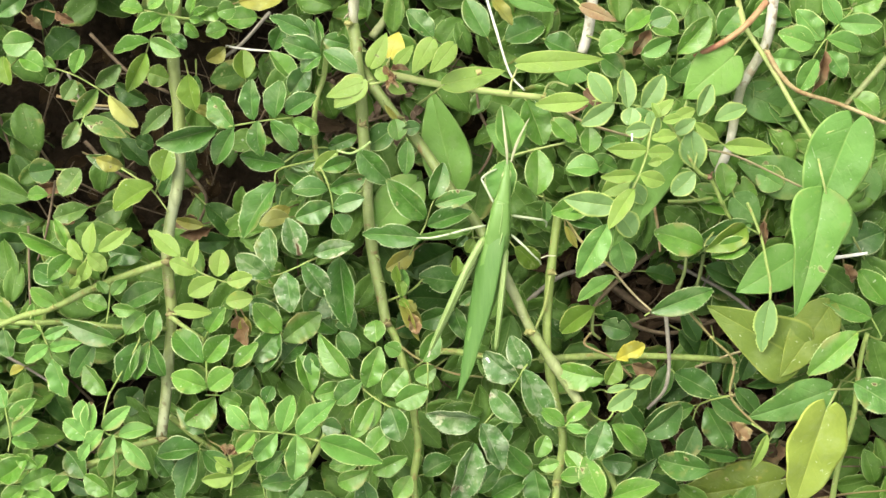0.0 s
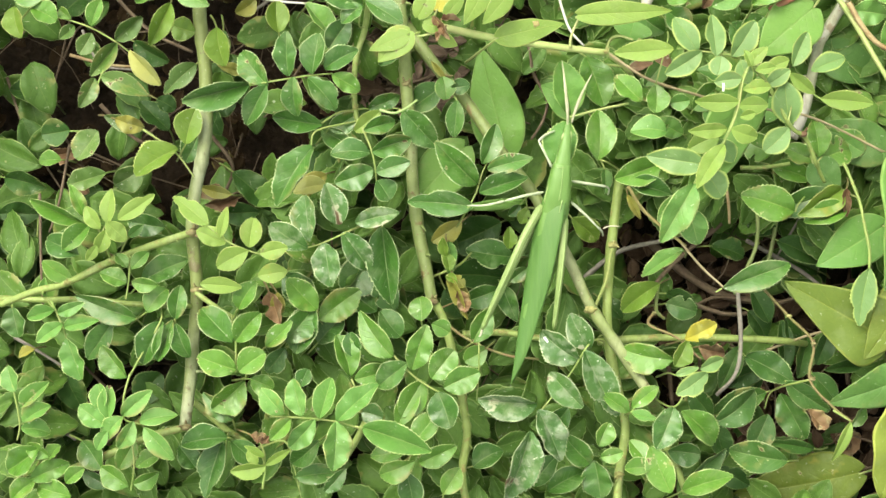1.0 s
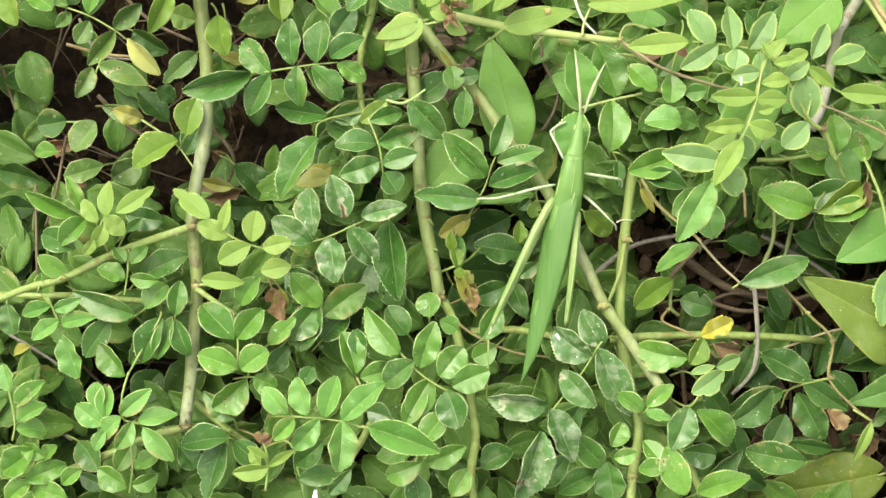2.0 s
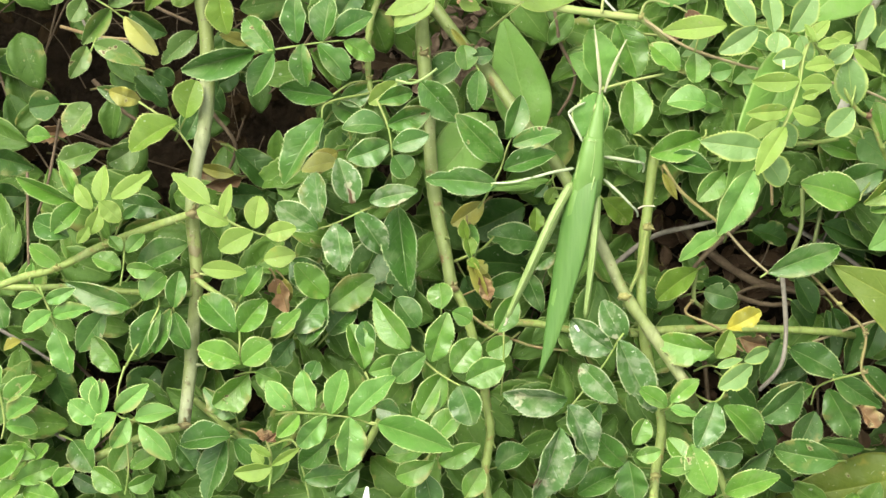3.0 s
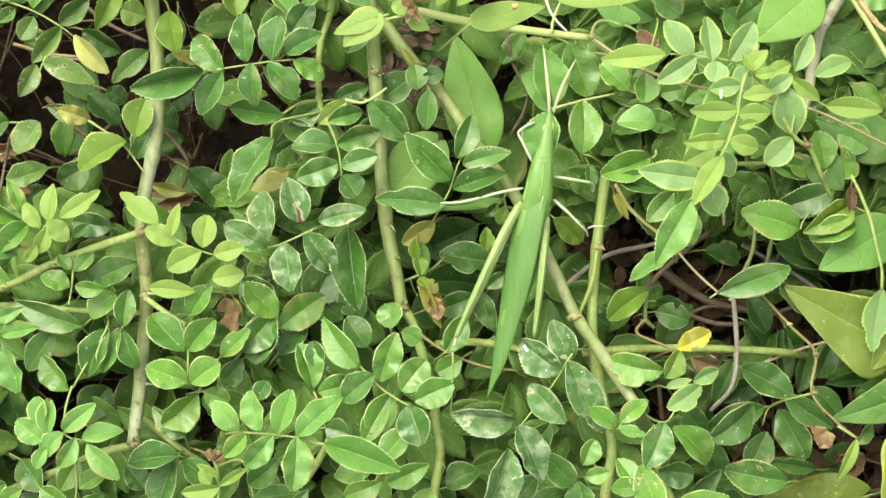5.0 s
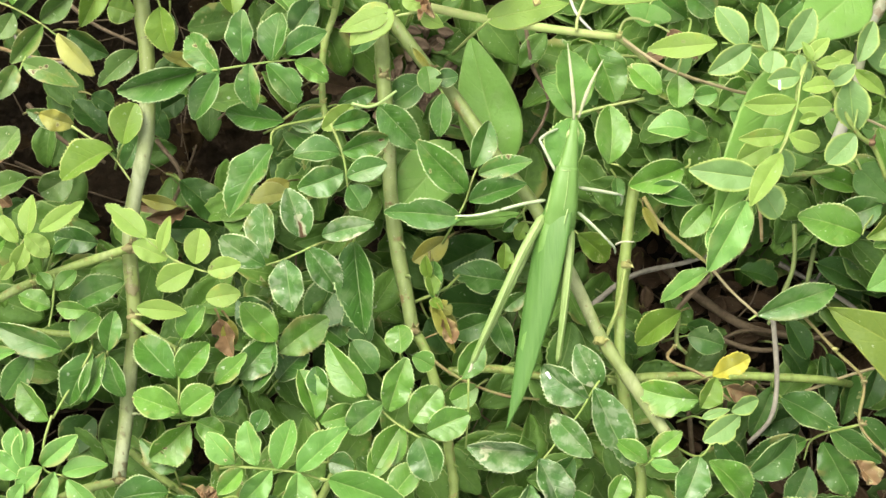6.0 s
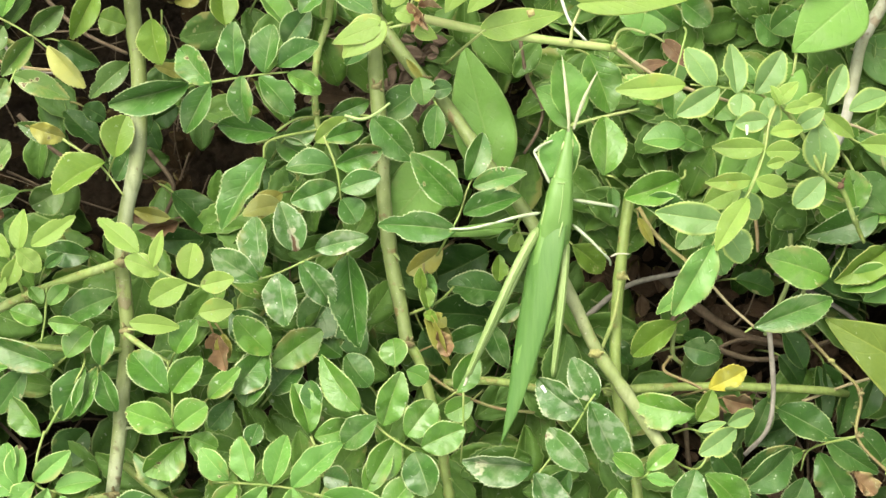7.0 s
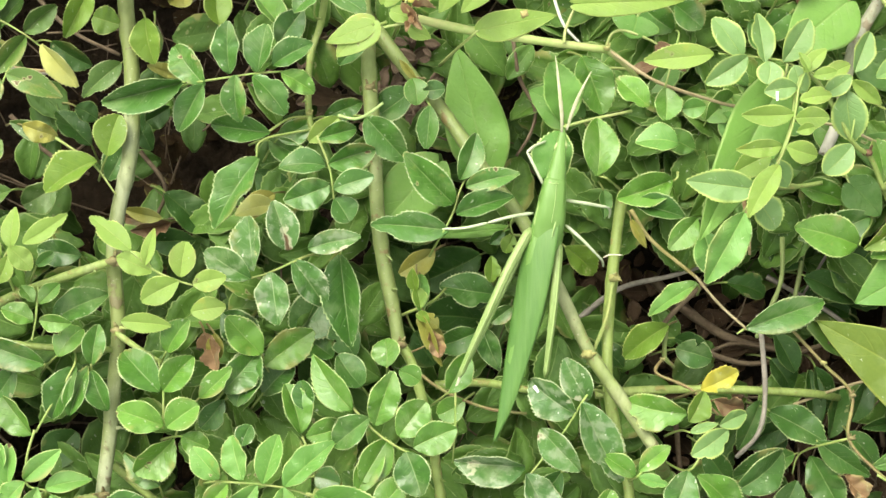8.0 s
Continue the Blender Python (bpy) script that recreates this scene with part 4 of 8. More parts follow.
k = stalk(cane_a, 0.6, (-104.5, -9.4, -24.8), (-100.6, -7.5, -8.8), (-98.3, -5.9, -0.8), (-97.5, -4.9, 1.2))
leaf(k, "fresh", -97.6, -4.9, 0.7, -93.7, -1.8, 0.7, 2.8, 5.5)
k = stalk(cane_a, 0.6, (-119.6, -21.3, -0.1), (-117.1, -24.6, -0.1))
leaf(k, "mid", -112.4, -16.6, 1.1, -119.9, -11.5, 2.6, 5.1, -6)
leaf(k, "fresh", -119.3, -20.9, 1, -119.9, -15.8, 0.1, 2.5, -10)
k = stalk(cane_a, 0.6, (-96.8, -9.7, 2.4), (-97.1, -16.3, 2.4), (-97.9, -21.5, 2.4))
leaf(k, "mid", -97.4, -17.1, 3.3, -104.1, -14.2, 4.8, 4.8, 19.9)
leaf(k, "mid", -97.3, -12.9, 3.7, -100.4, -9.2, 3, 3.3, 23.1)
leaf(k, "mid", -96.2, -13.3, 3.7, -92.2, -8.7, 3.3, 3.8, -8.7)
leaf(k, "mid", -89, -17.8, 4.4, -96.3, -17.2, 4.2, 4.1, -10.3)
k = stalk(cane_a, 0.6, (-102.5, -21.1, -28.1), (-98.2, -19.2, -12.1), (-95.6, -17.6, -4.1), (-94.5, -16.8, -2.1))
leaf(k, "dark", -94.5, -16.7, -1.9, -82.7, -10.5, -2.7, 7, -9.9)
k = stalk(cane_a, 0.6, (-97.1, -31, -25.2), (-95.3, -28.9, -9.2), (-95.1, -27.4, -1.2), (-95.4, -26.7, 0.8))
leaf(k, "dark", -95.6, -26.7, 0.3, -112, -20.8, 0, 6.9, -10.9)
k = stalk(cane_a, 0.6, (-101.2, -28.9, -24.7), (-96.6, -27, -8.7), (-93.7, -25.6, -0.7), (-92.6, -24.9, 1.3))
leaf(k, "mid", -92.6, -24.9, 1, -87.9, -18.3, -0.2, 6.3, -16.6)
k = stalk(cane_a, 0.6, (-89.3, -32.8, -24.5), (-86.5, -30.1, -8.5), (-85.2, -27.9, -0.5), (-85, -26.8, 1.5))
leaf(k, "dark", -84.9, -26.8, 1.6, -83.7, -17.8, 1.2, 5.3, 7)
k = stalk(cane_a, 0.6, (-80.8, -1.4, -2), (-76.1, -1.4, 13.3), (-69.7, -6.3, 13.3), (-64.1, -8.7, 13.3), (-61.3, -9.5, 13.3))
leaf(k, "lime", -74.6, -2.1, 14.6, -83.9, 5.3, 12, 5.1, 12.5)
leaf(k, "lime", -77.6, -3.4, 14.2, -70.1, -6.6, 14.1, 5.1, -7.9)
leaf(k, "lime", -71.5, -5.4, 14.4, -69.6, 2.7, 14.2, 3, -1.7)
leaf(k, "lime", -63.9, -7.8, 14.6, -62.7, -0.2, 15.3, 5.8, 4.4)
leaf(k, "lime", -64.3, -8.7, 14.4, -72.5, -13, 12.9, 6.1, -2.1)
leaf(k, "lime", -61.1, -9.4, 15.6, -54, -7.8, 16.8, 4.8, 2.2)
k = stalk(cane_a, 0.6, (-77.5, -18.6, 9.5), (-71.1, -19.3, 9.5))
leaf(k, "lime", -77, -17.3, 10.9, -66.3, -18.3, 10.1, 4.4, 3.6)
leaf(k, "lime", -62, -15.2, 10.9, -54.4, -14, 11.2, 5.2, -0.9)
k = stalk(cane_a, 0.6, (-73.2, -29.3, -18.8), (-70.2, -26.8, -2.8), (-68.4, -24.9, 5.2), (-67.7, -23.9, 7.2))
leaf(k, "mid", -67.7, -23.9, 7.1, -63.3, -16.7, 8.3, 5.9, -14.6)
k = stalk(cane_a, 0.6, (-84.3, 3.9, -48.6), (-80.1, 3.2, -32.6), (-77.2, 2.6, -24.6), (-75.9, 2.2, -22.6))
leaf(k, "deep", -76, 2.2, -23.1, -65.6, 2.2, -21.8, 6.6, 9.3)
k = stalk(cane_a, 0.6, (-70, 8.5, -44.2), (-69.5, 7.5, -28.2), (-70, 6.6, -20.2), (-70.6, 6.2, -18.2), material=RED_STALK)
leaf(k, "dry", -70.6, 6.2, -17.9, -79.5, 3.9, -16.3, 4.1, -17.2)
k = stalk(cane_a, 0.6, (-79.3, 17.6, -46.1), (-75.7, 15.8, -30.1), (-73.3, 14.4, -22.1), (-72.2, 13.6, -20.1))
leaf(k, "deep", -72.2, 13.6, -20.1, -61.1, 3.6, -21.7, 7.9, -16.6)
k = stalk(cane_a, 0.6, (-137, -20.7, -33.7), (-132.9, -21.8, -17.7), (-131, -23.1, -9.7), (-130.5, -24, -7.7))
leaf(k, "dark", -130.7, -24, -8.3, -129.3, -32.2, -9.6, 7.1, 15.3)
k = stalk(cane_a, 0.6, (-116.3, -21.8, 7.9), (-113.5, -28.3, 7.9), (-112.1, -32.3, 7.9))
leaf(k, "fresh", -115.2, -24.1, 9.1, -122.9, -26.2, 7.1, 4.1, 10.7)
leaf(k, "fresh", -113.1, -27.7, 9.6, -119.5, -32.2, 11.4, 4.4, 9.7)
leaf(k, "fresh", -112.9, -28.5, 8.6, -103.8, -26.7, 9.9, 4.1, -13.5)
leaf(k, "fresh", -114.3, -25.1, 9.5, -107.2, -22.3, 11, 3.6, 10.2)
leaf(k, "fresh", -112, -31.6, 9, -108.6, -42.6, 7.5, 6.2, 20.1)
k = stalk(cane_a, 0.6, (-105.3, -25.7, -29.1), (-103.1, -26.2, -13.1), (-102.5, -27.1, -5.1), (-102.7, -27.8, -3.1))
leaf(k, "dark", -102.7, -27.8, -3.2, -109.7, -37.7, -5.5, 7, 5.9)
k = stalk(cane_a, 0.6, (-96.9, -41.8, 1.6), (-92.8, -34.4, 1.6), (-88.7, -27, 1.6), (-90.3, -23.3, -8))
leaf(k, "mid", -97.7, -42.3, 2.2, -104.9, -34.1, 1.2, 6.2, -20.5)
leaf(k, "dark", -88.4, -27.3, 2.2, -94.2, -38.6, 2.3, 6.9, 11.6)
leaf(k, "dark", -89.2, -37.9, 3.4, -85.9, -26.9, 0.9, 5.2, -3.3)
leaf(k, "dark", -80.9, -36.9, 2.9, -84.8, -28.1, 3.1, 5.3, -0.5)
k = stalk(cane_a, 0.6, (-68.3, -40.6, 6.3), (-68.3, -32.4, 6.3), (-69.4, -25.9, 6.3))
leaf(k, "dark", -69.1, -32.4, 7.2, -78.1, -23.3, 4, 7.8, 9.5)
leaf(k, "mid", -68.2, -32.4, 7, -61.8, -24.9, 7.4, 6.8, 0.3)
leaf(k, "mid", -67.9, -39.8, 8.1, -78.3, -36.2, 8.1, 7.1, 5.8)
leaf(k, "mid", -67.3, -40.2, 7.5, -60.5, -35.3, 7.4, 7.2, -11.8)
k = stalk(cane_a, 0.6, (-134.8, -40.3, -19.2), (-129.6, -40.8, -1.2), (-126.6, -42.9, 7.8), (-124.5, -53.5, 7.8), (-125.1, -58.3, 7.8))
leaf(k, "fresh", -125.5, -45.6, 8.8, -127.9, -38.9, 7.2, 5.2, -12.7)
leaf(k, "fresh", -123.9, -49.6, 8.7, -116.5, -42.9, 9.6, 4.4, -15.4)
leaf(k, "fresh", -123.4, -53.3, 9.3, -116.2, -49, 9.7, 4.7, -19.9)
leaf(k, "fresh", -123.7, -54.9, 9.4, -116.4, -56.1, 7.5, 4.9, -18)
k = stalk(cane_a, 0.6, (-131, -39.8, -51.7), (-125.9, -39.9, -35.7), (-122.8, -40.6, -27.7), (-121.6, -41.2, -25.7))
leaf(k, "deep", -121.5, -41.2, -25.3, -115, -53.8, -25.8, 8, -8.5)
k = stalk(cane_a, 0.6, (-135.4, -34.9, -51.1), (-131.2, -35.6, -35.1), (-129, -36.8, -27.1), (-128.4, -37.7, -25.1))
leaf(k, "deep", -128.3, -37.7, -24.8, -133.8, -50, -27.9, 7.3, -16.8)
k = stalk(cane_a, 0.6, (-126.9, -35.8, -34.6), (-124.6, -35.2, -18.6), (-124.3, -35, -10.6), (-124.7, -35.1, -8.6), material=RED_STALK)
leaf(k, "yellowed", -124.8, -35.2, -9, -129.8, -37.4, -10.1, 2.9, 22.7)
k = stalk(cane_a, 0.6, (-95.4, -40.8, 9.5), (-97, -46.8, 9.5), (-96.8, -52.5, 9.5), (-92.1, -54.2, 9.5), (-93.8, -59.2, -6))
leaf(k, "fresh", -101.5, -54.2, 10.9, -108.7, -49.1, 9, 5.8, 6)
leaf(k, "fresh", -102.4, -49.9, 10.5, -103.6, -43.4, 9.4, 5, -8)
leaf(k, "fresh", -100.7, -52.5, 10.9, -100.9, -43.7, 10, 4.8, -5.5)
leaf(k, "fresh", -97.3, -51.5, 10.5, -89.4, -45.1, 11.9, 5, 7.1)
leaf(k, "fresh", -97.1, -51.8, 11.5, -102.6, -57.5, 11, 5, 16.9)
leaf(k, "fresh", -101, -55.5, 11.3, -103.8, -60.5, 11.4, 3.7, 3.5)
leaf(k, "fresh", -94.1, -53, 11.7, -98, -60.4, 11, 4.5, -19.3)
leaf(k, "fresh", -92.6, -53.1, 11, -83.1, -51.2, 9.1, 4.7, -22.1)
leaf(k, "fresh", -91.3, -54.6, 12.2, -84, -63.2, 11.7, 5, 12.5)
k = stalk(cane_a, 0.6, (-107.2, -58.2, -51.5), (-103, -55, -35.5), (-100.4, -52.7, -27.5), (-99.4, -51.6, -25.5))
leaf(k, "deep", -99.4, -51.6, -25, -92.9, -42.9, -24.7, 9, -3.4)
k = stalk(cane_a, 0.6, (-96.7, -59.4, -1.1), (-96.2, -66, -1.1), (-97, -72.7, -1.1))
leaf(k, "mid", -95.6, -66.3, -0.6, -89.6, -62.5, -2.1, 4.5, -16.4)
leaf(k, "mid", -96.1, -70.9, -0.1, -89.5, -68.3, -0.7, 4.8, 18.3)
leaf(k, "mid", -97.6, -71.4, -0.2, -105.4, -66.6, -1.6, 6.3, -10.7)
k = stalk(cane_a, 0.6, (-104.8, -77.2, -33), (-103.2, -74.4, -17), (-103.1, -72.8, -9), (-103.7, -72.2, -7))
leaf(k, "dark", -103.8, -72.3, -7.3, -111.2, -68.6, -7.6, 4.4, -22.5)
k = stalk(cane_a, 0.6, (-108.3, -75.1, -30.7), (-104.2, -71.2, -14.7), (-101.9, -68.6, -6.7), (-101.1, -67.4, -4.7))
leaf(k, "mid", -100.9, -67.3, -4.2, -96.3, -59.7, -3.6, 5.7, 8.3)
k = stalk(cane_a, 0.6, (-124.9, -68.5, 4.9), (-120, -63.6, 4.9), (-120.3, -70.4, -6))
leaf(k, "mid", -119.9, -60.4, 6.4, -128.7, -66.6, 4.2, 7.5, 8.1)
leaf(k, "mid", -123, -59.5, 5.8, -117.2, -62.8, 6.2, 4.6, 11)
leaf(k, "mid", -117.5, -63.6, 5.8, -114.6, -59.8, 4.9, 3.6, -22.8)
leaf(k, "mid", -122.1, -68.8, 6, -112.4, -64.8, 3.3, 5.9, -4.7)
leaf(k, "mid", -112.6, -69.5, 7.1, -108, -65.7, 6.5, 4.2, -9)
leaf(k, "mid", -111.4, -73.1, 6.6, -120.9, -70.7, 5.3, 6.2, 11.2)
leaf(k, "mid", -126.8, -74, 7.1, -121.1, -68.9, 5.5, 5.2, -12.5)
k = stalk(cane_a, 0.6, (-70.3, -62.5, -23.5), (-69.7, -60, -7.5), (-70.2, -58.5, 0.5), (-70.8, -58, 2.5))
leaf(k, "dark", -70.8, -58, 2.7, -83.4, -59.7, 1.9, 6.6, 22.8)
k = stalk(cane_a, 0.6, (-68.5, -41.4, -25.5), (-67, -41.6, -9.5), (-66.5, -42.5, -1.5), (-66.6, -43.2, 0.5))
leaf(k, "mid", -66.6, -43.2, 0.9, -75.3, -51, 0, 7.6, -21.8)
k = stalk(cane_a, 0.6, (-72, -61, -27.9), (-70.4, -57.5, -11.9), (-69.9, -55, -3.9), (-70, -53.9, -1.9))
leaf(k, "dark", -70, -53.9, -1.8, -78.6, -46.9, -3, 5.3, -19.5)
k = stalk(cane_a, 0.6, (-71.8, -58, -12), (-71.7, -58.7, -2.3), (-72, -64.5, -2.3))
leaf(k, "dark", -72.6, -59.4, -0.8, -77.2, -74.7, -1.4, 7.6, 20.9)
leaf(k, "dark", -84.3, -60.8, -1.7, -80.1, -66.6, -2.8, 5.6, -21.6)
leaf(k, "dark", -70.2, -59.4, -1.1, -63.8, -65.5, -3.3, 6.3, -11.7)
k = stalk(cane_a, 0.6, (-60.7, -70.6, 10.7), (-60.1, -64.8, 10.7), (-61.2, -61.5, 10.7), (-65, -62.8, -12))
leaf(k, "lime", -59.8, -64.6, 11.5, -69.2, -66.3, 9.1, 4.5, -22.2)
leaf(k, "lime", -59.8, -64.2, 12.4, -53.3, -60.2, 10.9, 2.4, 0.4)
leaf(k, "lime", -61.9, -63.9, 11.9, -64.3, -60.2, 11.8, 3.2, -20)
k = stalk(cane_a, 0.6, (-120.4, -60.5, -30.6), (-115.2, -59.6, -14.6), (-112, -59.5, -6.6), (-110.7, -59.8, -4.6))
leaf(k, "dark", -110.7, -59.8, -4.5, -105.3, -67.1, -2.9, 7.3, 4.7)
k = stalk(cane_a, 0.6, (-66.4, 73.7, -20.9), (-62.7, 72, -4.9), (-60.2, 71.4, 3.1), (-59, 71.4, 5.1), material=RED_STALK)
leaf(k, "yellowed", -59.1, 71.5, 4.5, -46.5, 72.5, 4.4, 6.9, -0.6)
k = stalk(cane_a, 0.6, (-60, 48.1, -25.8), (-58.4, 48.2, -9.8), (-57.8, 49.1, -1.8), (-57.8, 49.8, 0.2))
leaf(k, "sallow", -57.8, 49.8, 0.4, -58.3, 58, 1, 6.4, 19.8)
k = stalk(cane_a, 0.6, (-71.5, 35.8, -16.6), (-67, 34.9, 1.4), (-62.9, 34.7, 10.4), (-55.6, 36, 10.4), (-49.1, 37, 10.4), (-42.7, 37.6, 10.4))
leaf(k, "dark", -54.2, 36.8, 11.4, -54.8, 48.2, 12.9, 6, -13.2)
leaf(k, "dark", -48.2, 37.4, 11.1, -46.8, 48.4, 9.7, 6.8, -19.8)
leaf(k, "dark", -44.9, 38.8, 12, -36.4, 43.8, 13.4, 6.1, -9)
leaf(k, "dark", -59.8, 34.3, 11.4, -67.6, 43.8, 8.5, 6.6, -12.2)
leaf(k, "dark", -60, 34.3, 11.5, -65.4, 24.2, 10.8, 6.3, 3.7)
leaf(k, "dark", -53, 36.4, 11.9, -52.5, 26.2, 9.2, 6, 9.6)
leaf(k, "dark", -49, 36.4, 11.8, -41.7, 28.3, 9.7, 6.3, -10.3)
leaf(k, "mid", -42.8, 37, 12.3, -35.6, 33, 10.3, 5.1, -3.8)
k = stalk(cane_a, 0.6, (-47.8, -29.6, -26.6), (-47.1, -27.2, -10.6), (-47.2, -25.3, -2.6), (-47.4, -24.3, -0.6))
leaf(k, "mid", -47.4, -24.3, -0.5, -55.2, -16, 1.4, 7.3, 7.4)
k = stalk(cane_a, 0.6, (-64.9, -16.4, -27.2), (-62.3, -17.5, -11.2), (-60.8, -18.8, -3.2), (-60.3, -19.7, -1.2), material=RED_STALK)
leaf(k, "dry", -60.3, -19.7, -1.3, -56.7, -28.2, -0.1, 5.3, 7.5)
k = stalk(cane_a, 0.6, (-60.8, -53.7, -8.6), (-56.7, -51.9, 9.4), (-52.7, -51.2, 18.4), (-45.1, -51.8, 18.4), (-39.6, -52.7, 18.4), (-35.1, -54.2, 18.4))
leaf(k, "fresh", -54.5, -50.5, 19.6, -60.6, -44.3, 20.3, 5.4, -11.2)
leaf(k, "fresh", -49.7, -50.7, 19.9, -52.2, -41.4, 19, 5.7, -17.7)
leaf(k, "fresh", -45.5, -51.5, 19.1, -42.7, -41.1, 16.9, 5.7, -11.4)
leaf(k, "fresh", -41, -51.9, 20, -30.7, -42.3, 18, 6, -21)
leaf(k, "fresh", -41, -52.2, 20.3, -41.8, -64.7, 20.3, 7.3, -22.7)
leaf(k, "fresh", -46.6, -51.8, 19.6, -53.3, -59.4, 17.4, 5.7, -6.9)
leaf(k, "mid", -52.8, -51.4, 20.7, -57.7, -56.4, 22.2, 4.4, 5.4)
k = stalk(cane_a, 0.6, (-65, -62.8, -12), (-56.2, -59.5, -1.8), (-53.7, -66.1, -1.8), (-52, -73.1, -1.8))
leaf(k, "dark", -53.1, -69, -0.9, -41, -67.8, -2.1, 5.6, -8.1)
leaf(k, "dark", -45.4, -73, -1.2, -39.6, -66.9, -1.1, 4.3, 15.7)
k = stalk(cane_a, 0.6, (-72.4, -44.6, -21.3), (-68.5, -43.2, -5.3), (-65.7, -42.5, 2.7), (-64.4, -42.4, 4.7))
leaf(k, "mid", -64.4, -42.4, 4.7, -58.7, -45.1, 3.5, 5.9, 10.1)
k = stalk(cane_a, 0.6, (-55, -34.5, -28.2), (-54.8, -34.1, -12.2), (-55.4, -34.4, -4.2), (-56.1, -34.7, -2.2))
leaf(k, "dark", -56, -34.6, -1.8, -61.4, -41.4, -3.7, 5.6, -8.8)
k = stalk(cane_a, 0.6, (-61.7, -38, -24.8), (-58.7, -35.5, -8.8), (-56.7, -33.7, -0.8), (-55.8, -32.8, 1.2))
leaf(k, "dark", -55.8, -32.8, 1.2, -48.2, -24.3, 0.5, 7.6, 12.8)
k = stalk(cane_a, 0.6, (-67.3, -38.8, -22.7), (-63.9, -36.5, -6.7), (-61.7, -34.8, 1.3), (-60.7, -33.9, 3.3))
leaf(k, "mid", -60.6, -33.9, 3.9, -53.7, -27.2, 4, 4.9, -19)
k = stalk(cane_a, 0.6, (-53.1, -38.6, -33.1), (-50.3, -36.1, -17.1), (-48.4, -34.2, -9.1), (-47.6, -33.3, -7.1))
leaf(k, "dark", -47.6, -33.4, -7.6, -40.8, -26.6, -5.6, 7.4, -22.4)
k = stalk(cane_a, 0.6, (-133.1, 75.2, -31.8), (-127.6, 71.8, -15.8), (-124.3, 69.6, -7.8), (-123, 68.7, -5.8), material=RED_STALK)
leaf(k, "dry", -122.9, 68.6, -5.3, -118.7, 65, -5.8, 3.3, -13.7)
k = stalk(cane_a, 0.6, (-125.4, 74.8, -32.7), (-119.9, 72.2, -16.7), (-116.3, 70.6, -8.7), (-114.8, 70.1, -6.7), material=RED_STALK)
leaf(k, "dry", -114.8, 70.1, -6.6, -109.6, 67.2, -7.2, 3.3, 12.1)
k = stalk(cane_a, 0.6, (-138.5, 17.5, -56.8), (-132.7, 17.5, -40.8), (-129, 17.8, -32.8), (-127.5, 18.1, -30.8), material=RED_STALK)
leaf(k, "dry", -127.6, 18.1, -31.1, -115.1, 20.1, -28.7, 4.2, 16.3)
k = stalk(cane_a, 0.6, (-110.3, 29.6, -23), (-105.3, 28, -7), (-102.1, 26.8, 1), (-100.8, 26.3, 3), material=RED_STALK)
leaf(k, "yellowed", -100.8, 26.3, 2.9, -93.4, 23.7, 1.2, 4.8, 15.9)
k = stalk(cane_a, 0.6, (-92, 7.6, -56), (-87.6, 7.8, -40), (-84.5, 8, -32), (-83.1, 8.2, -30), material=RED_STALK)
leaf(k, "dry", -83.2, 8.3, -30.4, -74.4, 6, -32.5, 7.2, 10.4)
k = stalk(cane_a, 0.6, (-63.3, -16.9, -26.8), (-60.5, -17.9, -10.8), (-58.8, -19, -2.8), (-58.1, -19.8, -0.8), material=RED_STALK)
leaf(k, "yellowed", -58, -19.8, -0.4, -57.1, -25.5, -1.1, 4.1, 8.8)
k = stalk(cane_a, 0.6, (-71.5, -57.9, -18.9), (-67.8, -56.9, -2.9), (-65.2, -56.7, 5.1), (-64.1, -57, 7.1), material=RED_STALK)
leaf(k, "dry", -64.1, -56.9, 7.4, -59.2, -58.9, 7, 2.9, -23.5)
k = stalk(cane_a, 0.6, (-102.3, 38.3, -46), (-97.7, 36.1, -30), (-94.8, 34.6, -22), (-93.5, 33.9, -20), material=RED_STALK)
leaf(k, "deep", -93.6, 33.9, -20.3, -88.5, 31, -20.8, 5, -8.8)
k = stalk(cane_a, 0.6, (-128.9, 15.8, -55.4), (-123.6, 14.3, -39.4), (-120.3, 13.1, -31.4), (-119, 12.4, -29.4), material=RED_STALK)
leaf(k, "dry", -119, 12.4, -29.6, -114.7, 7.9, -29.8, 5.1, 9.8)

cane_b = thing("rose_cane", -5.7, -108.3, -94, "upright rose cane, grey at the top and green below, among leaves", "rose cane", "rose canes")
stem(cane_b, [(-25.9, 77.1, -6), (-26.5, 72.2, -7), (-26.7, 66.1, -8)], 3.3, PALE_CANE, prickles=1)
stem(cane_b, [(-26.9, 66.6, -8), (-25.8, 61.4, -7.6), (-25.5, 55.5, -7.1), (-24.4, 47, -6.7), (-23.8, 37, -6.2), (-22.7, 23.6, -5.8), (-22, 10.2, -5.3), (-20.4, -3.2, -4.9), (-18.3, -13.2, -4.4), (-16.7, -22.3, -4)], 3.8, CANE, prickles=7)
stem(cane_b, [(-16.6, -21.8, -3), (-13.9, -26.4, -2.6), (-11.4, -34.7, -2.1), (-9.3, -42.9, -1.7), (-8.1, -51.2, -1.3), (-7.3, -57.7, -0.9), (-8.6, -67.6, -0.4), (-7.6, -75.5, 0)], 2.4, FRESH_CANE, prickles=5)
stem(cane_b, [(-13.9, -27.1, 0), (-7.3, -32, 0.7), (2.6, -36.1, 1.3), (11.7, -37.3, 2)], 0.8, RED_STALK, prickles=0)
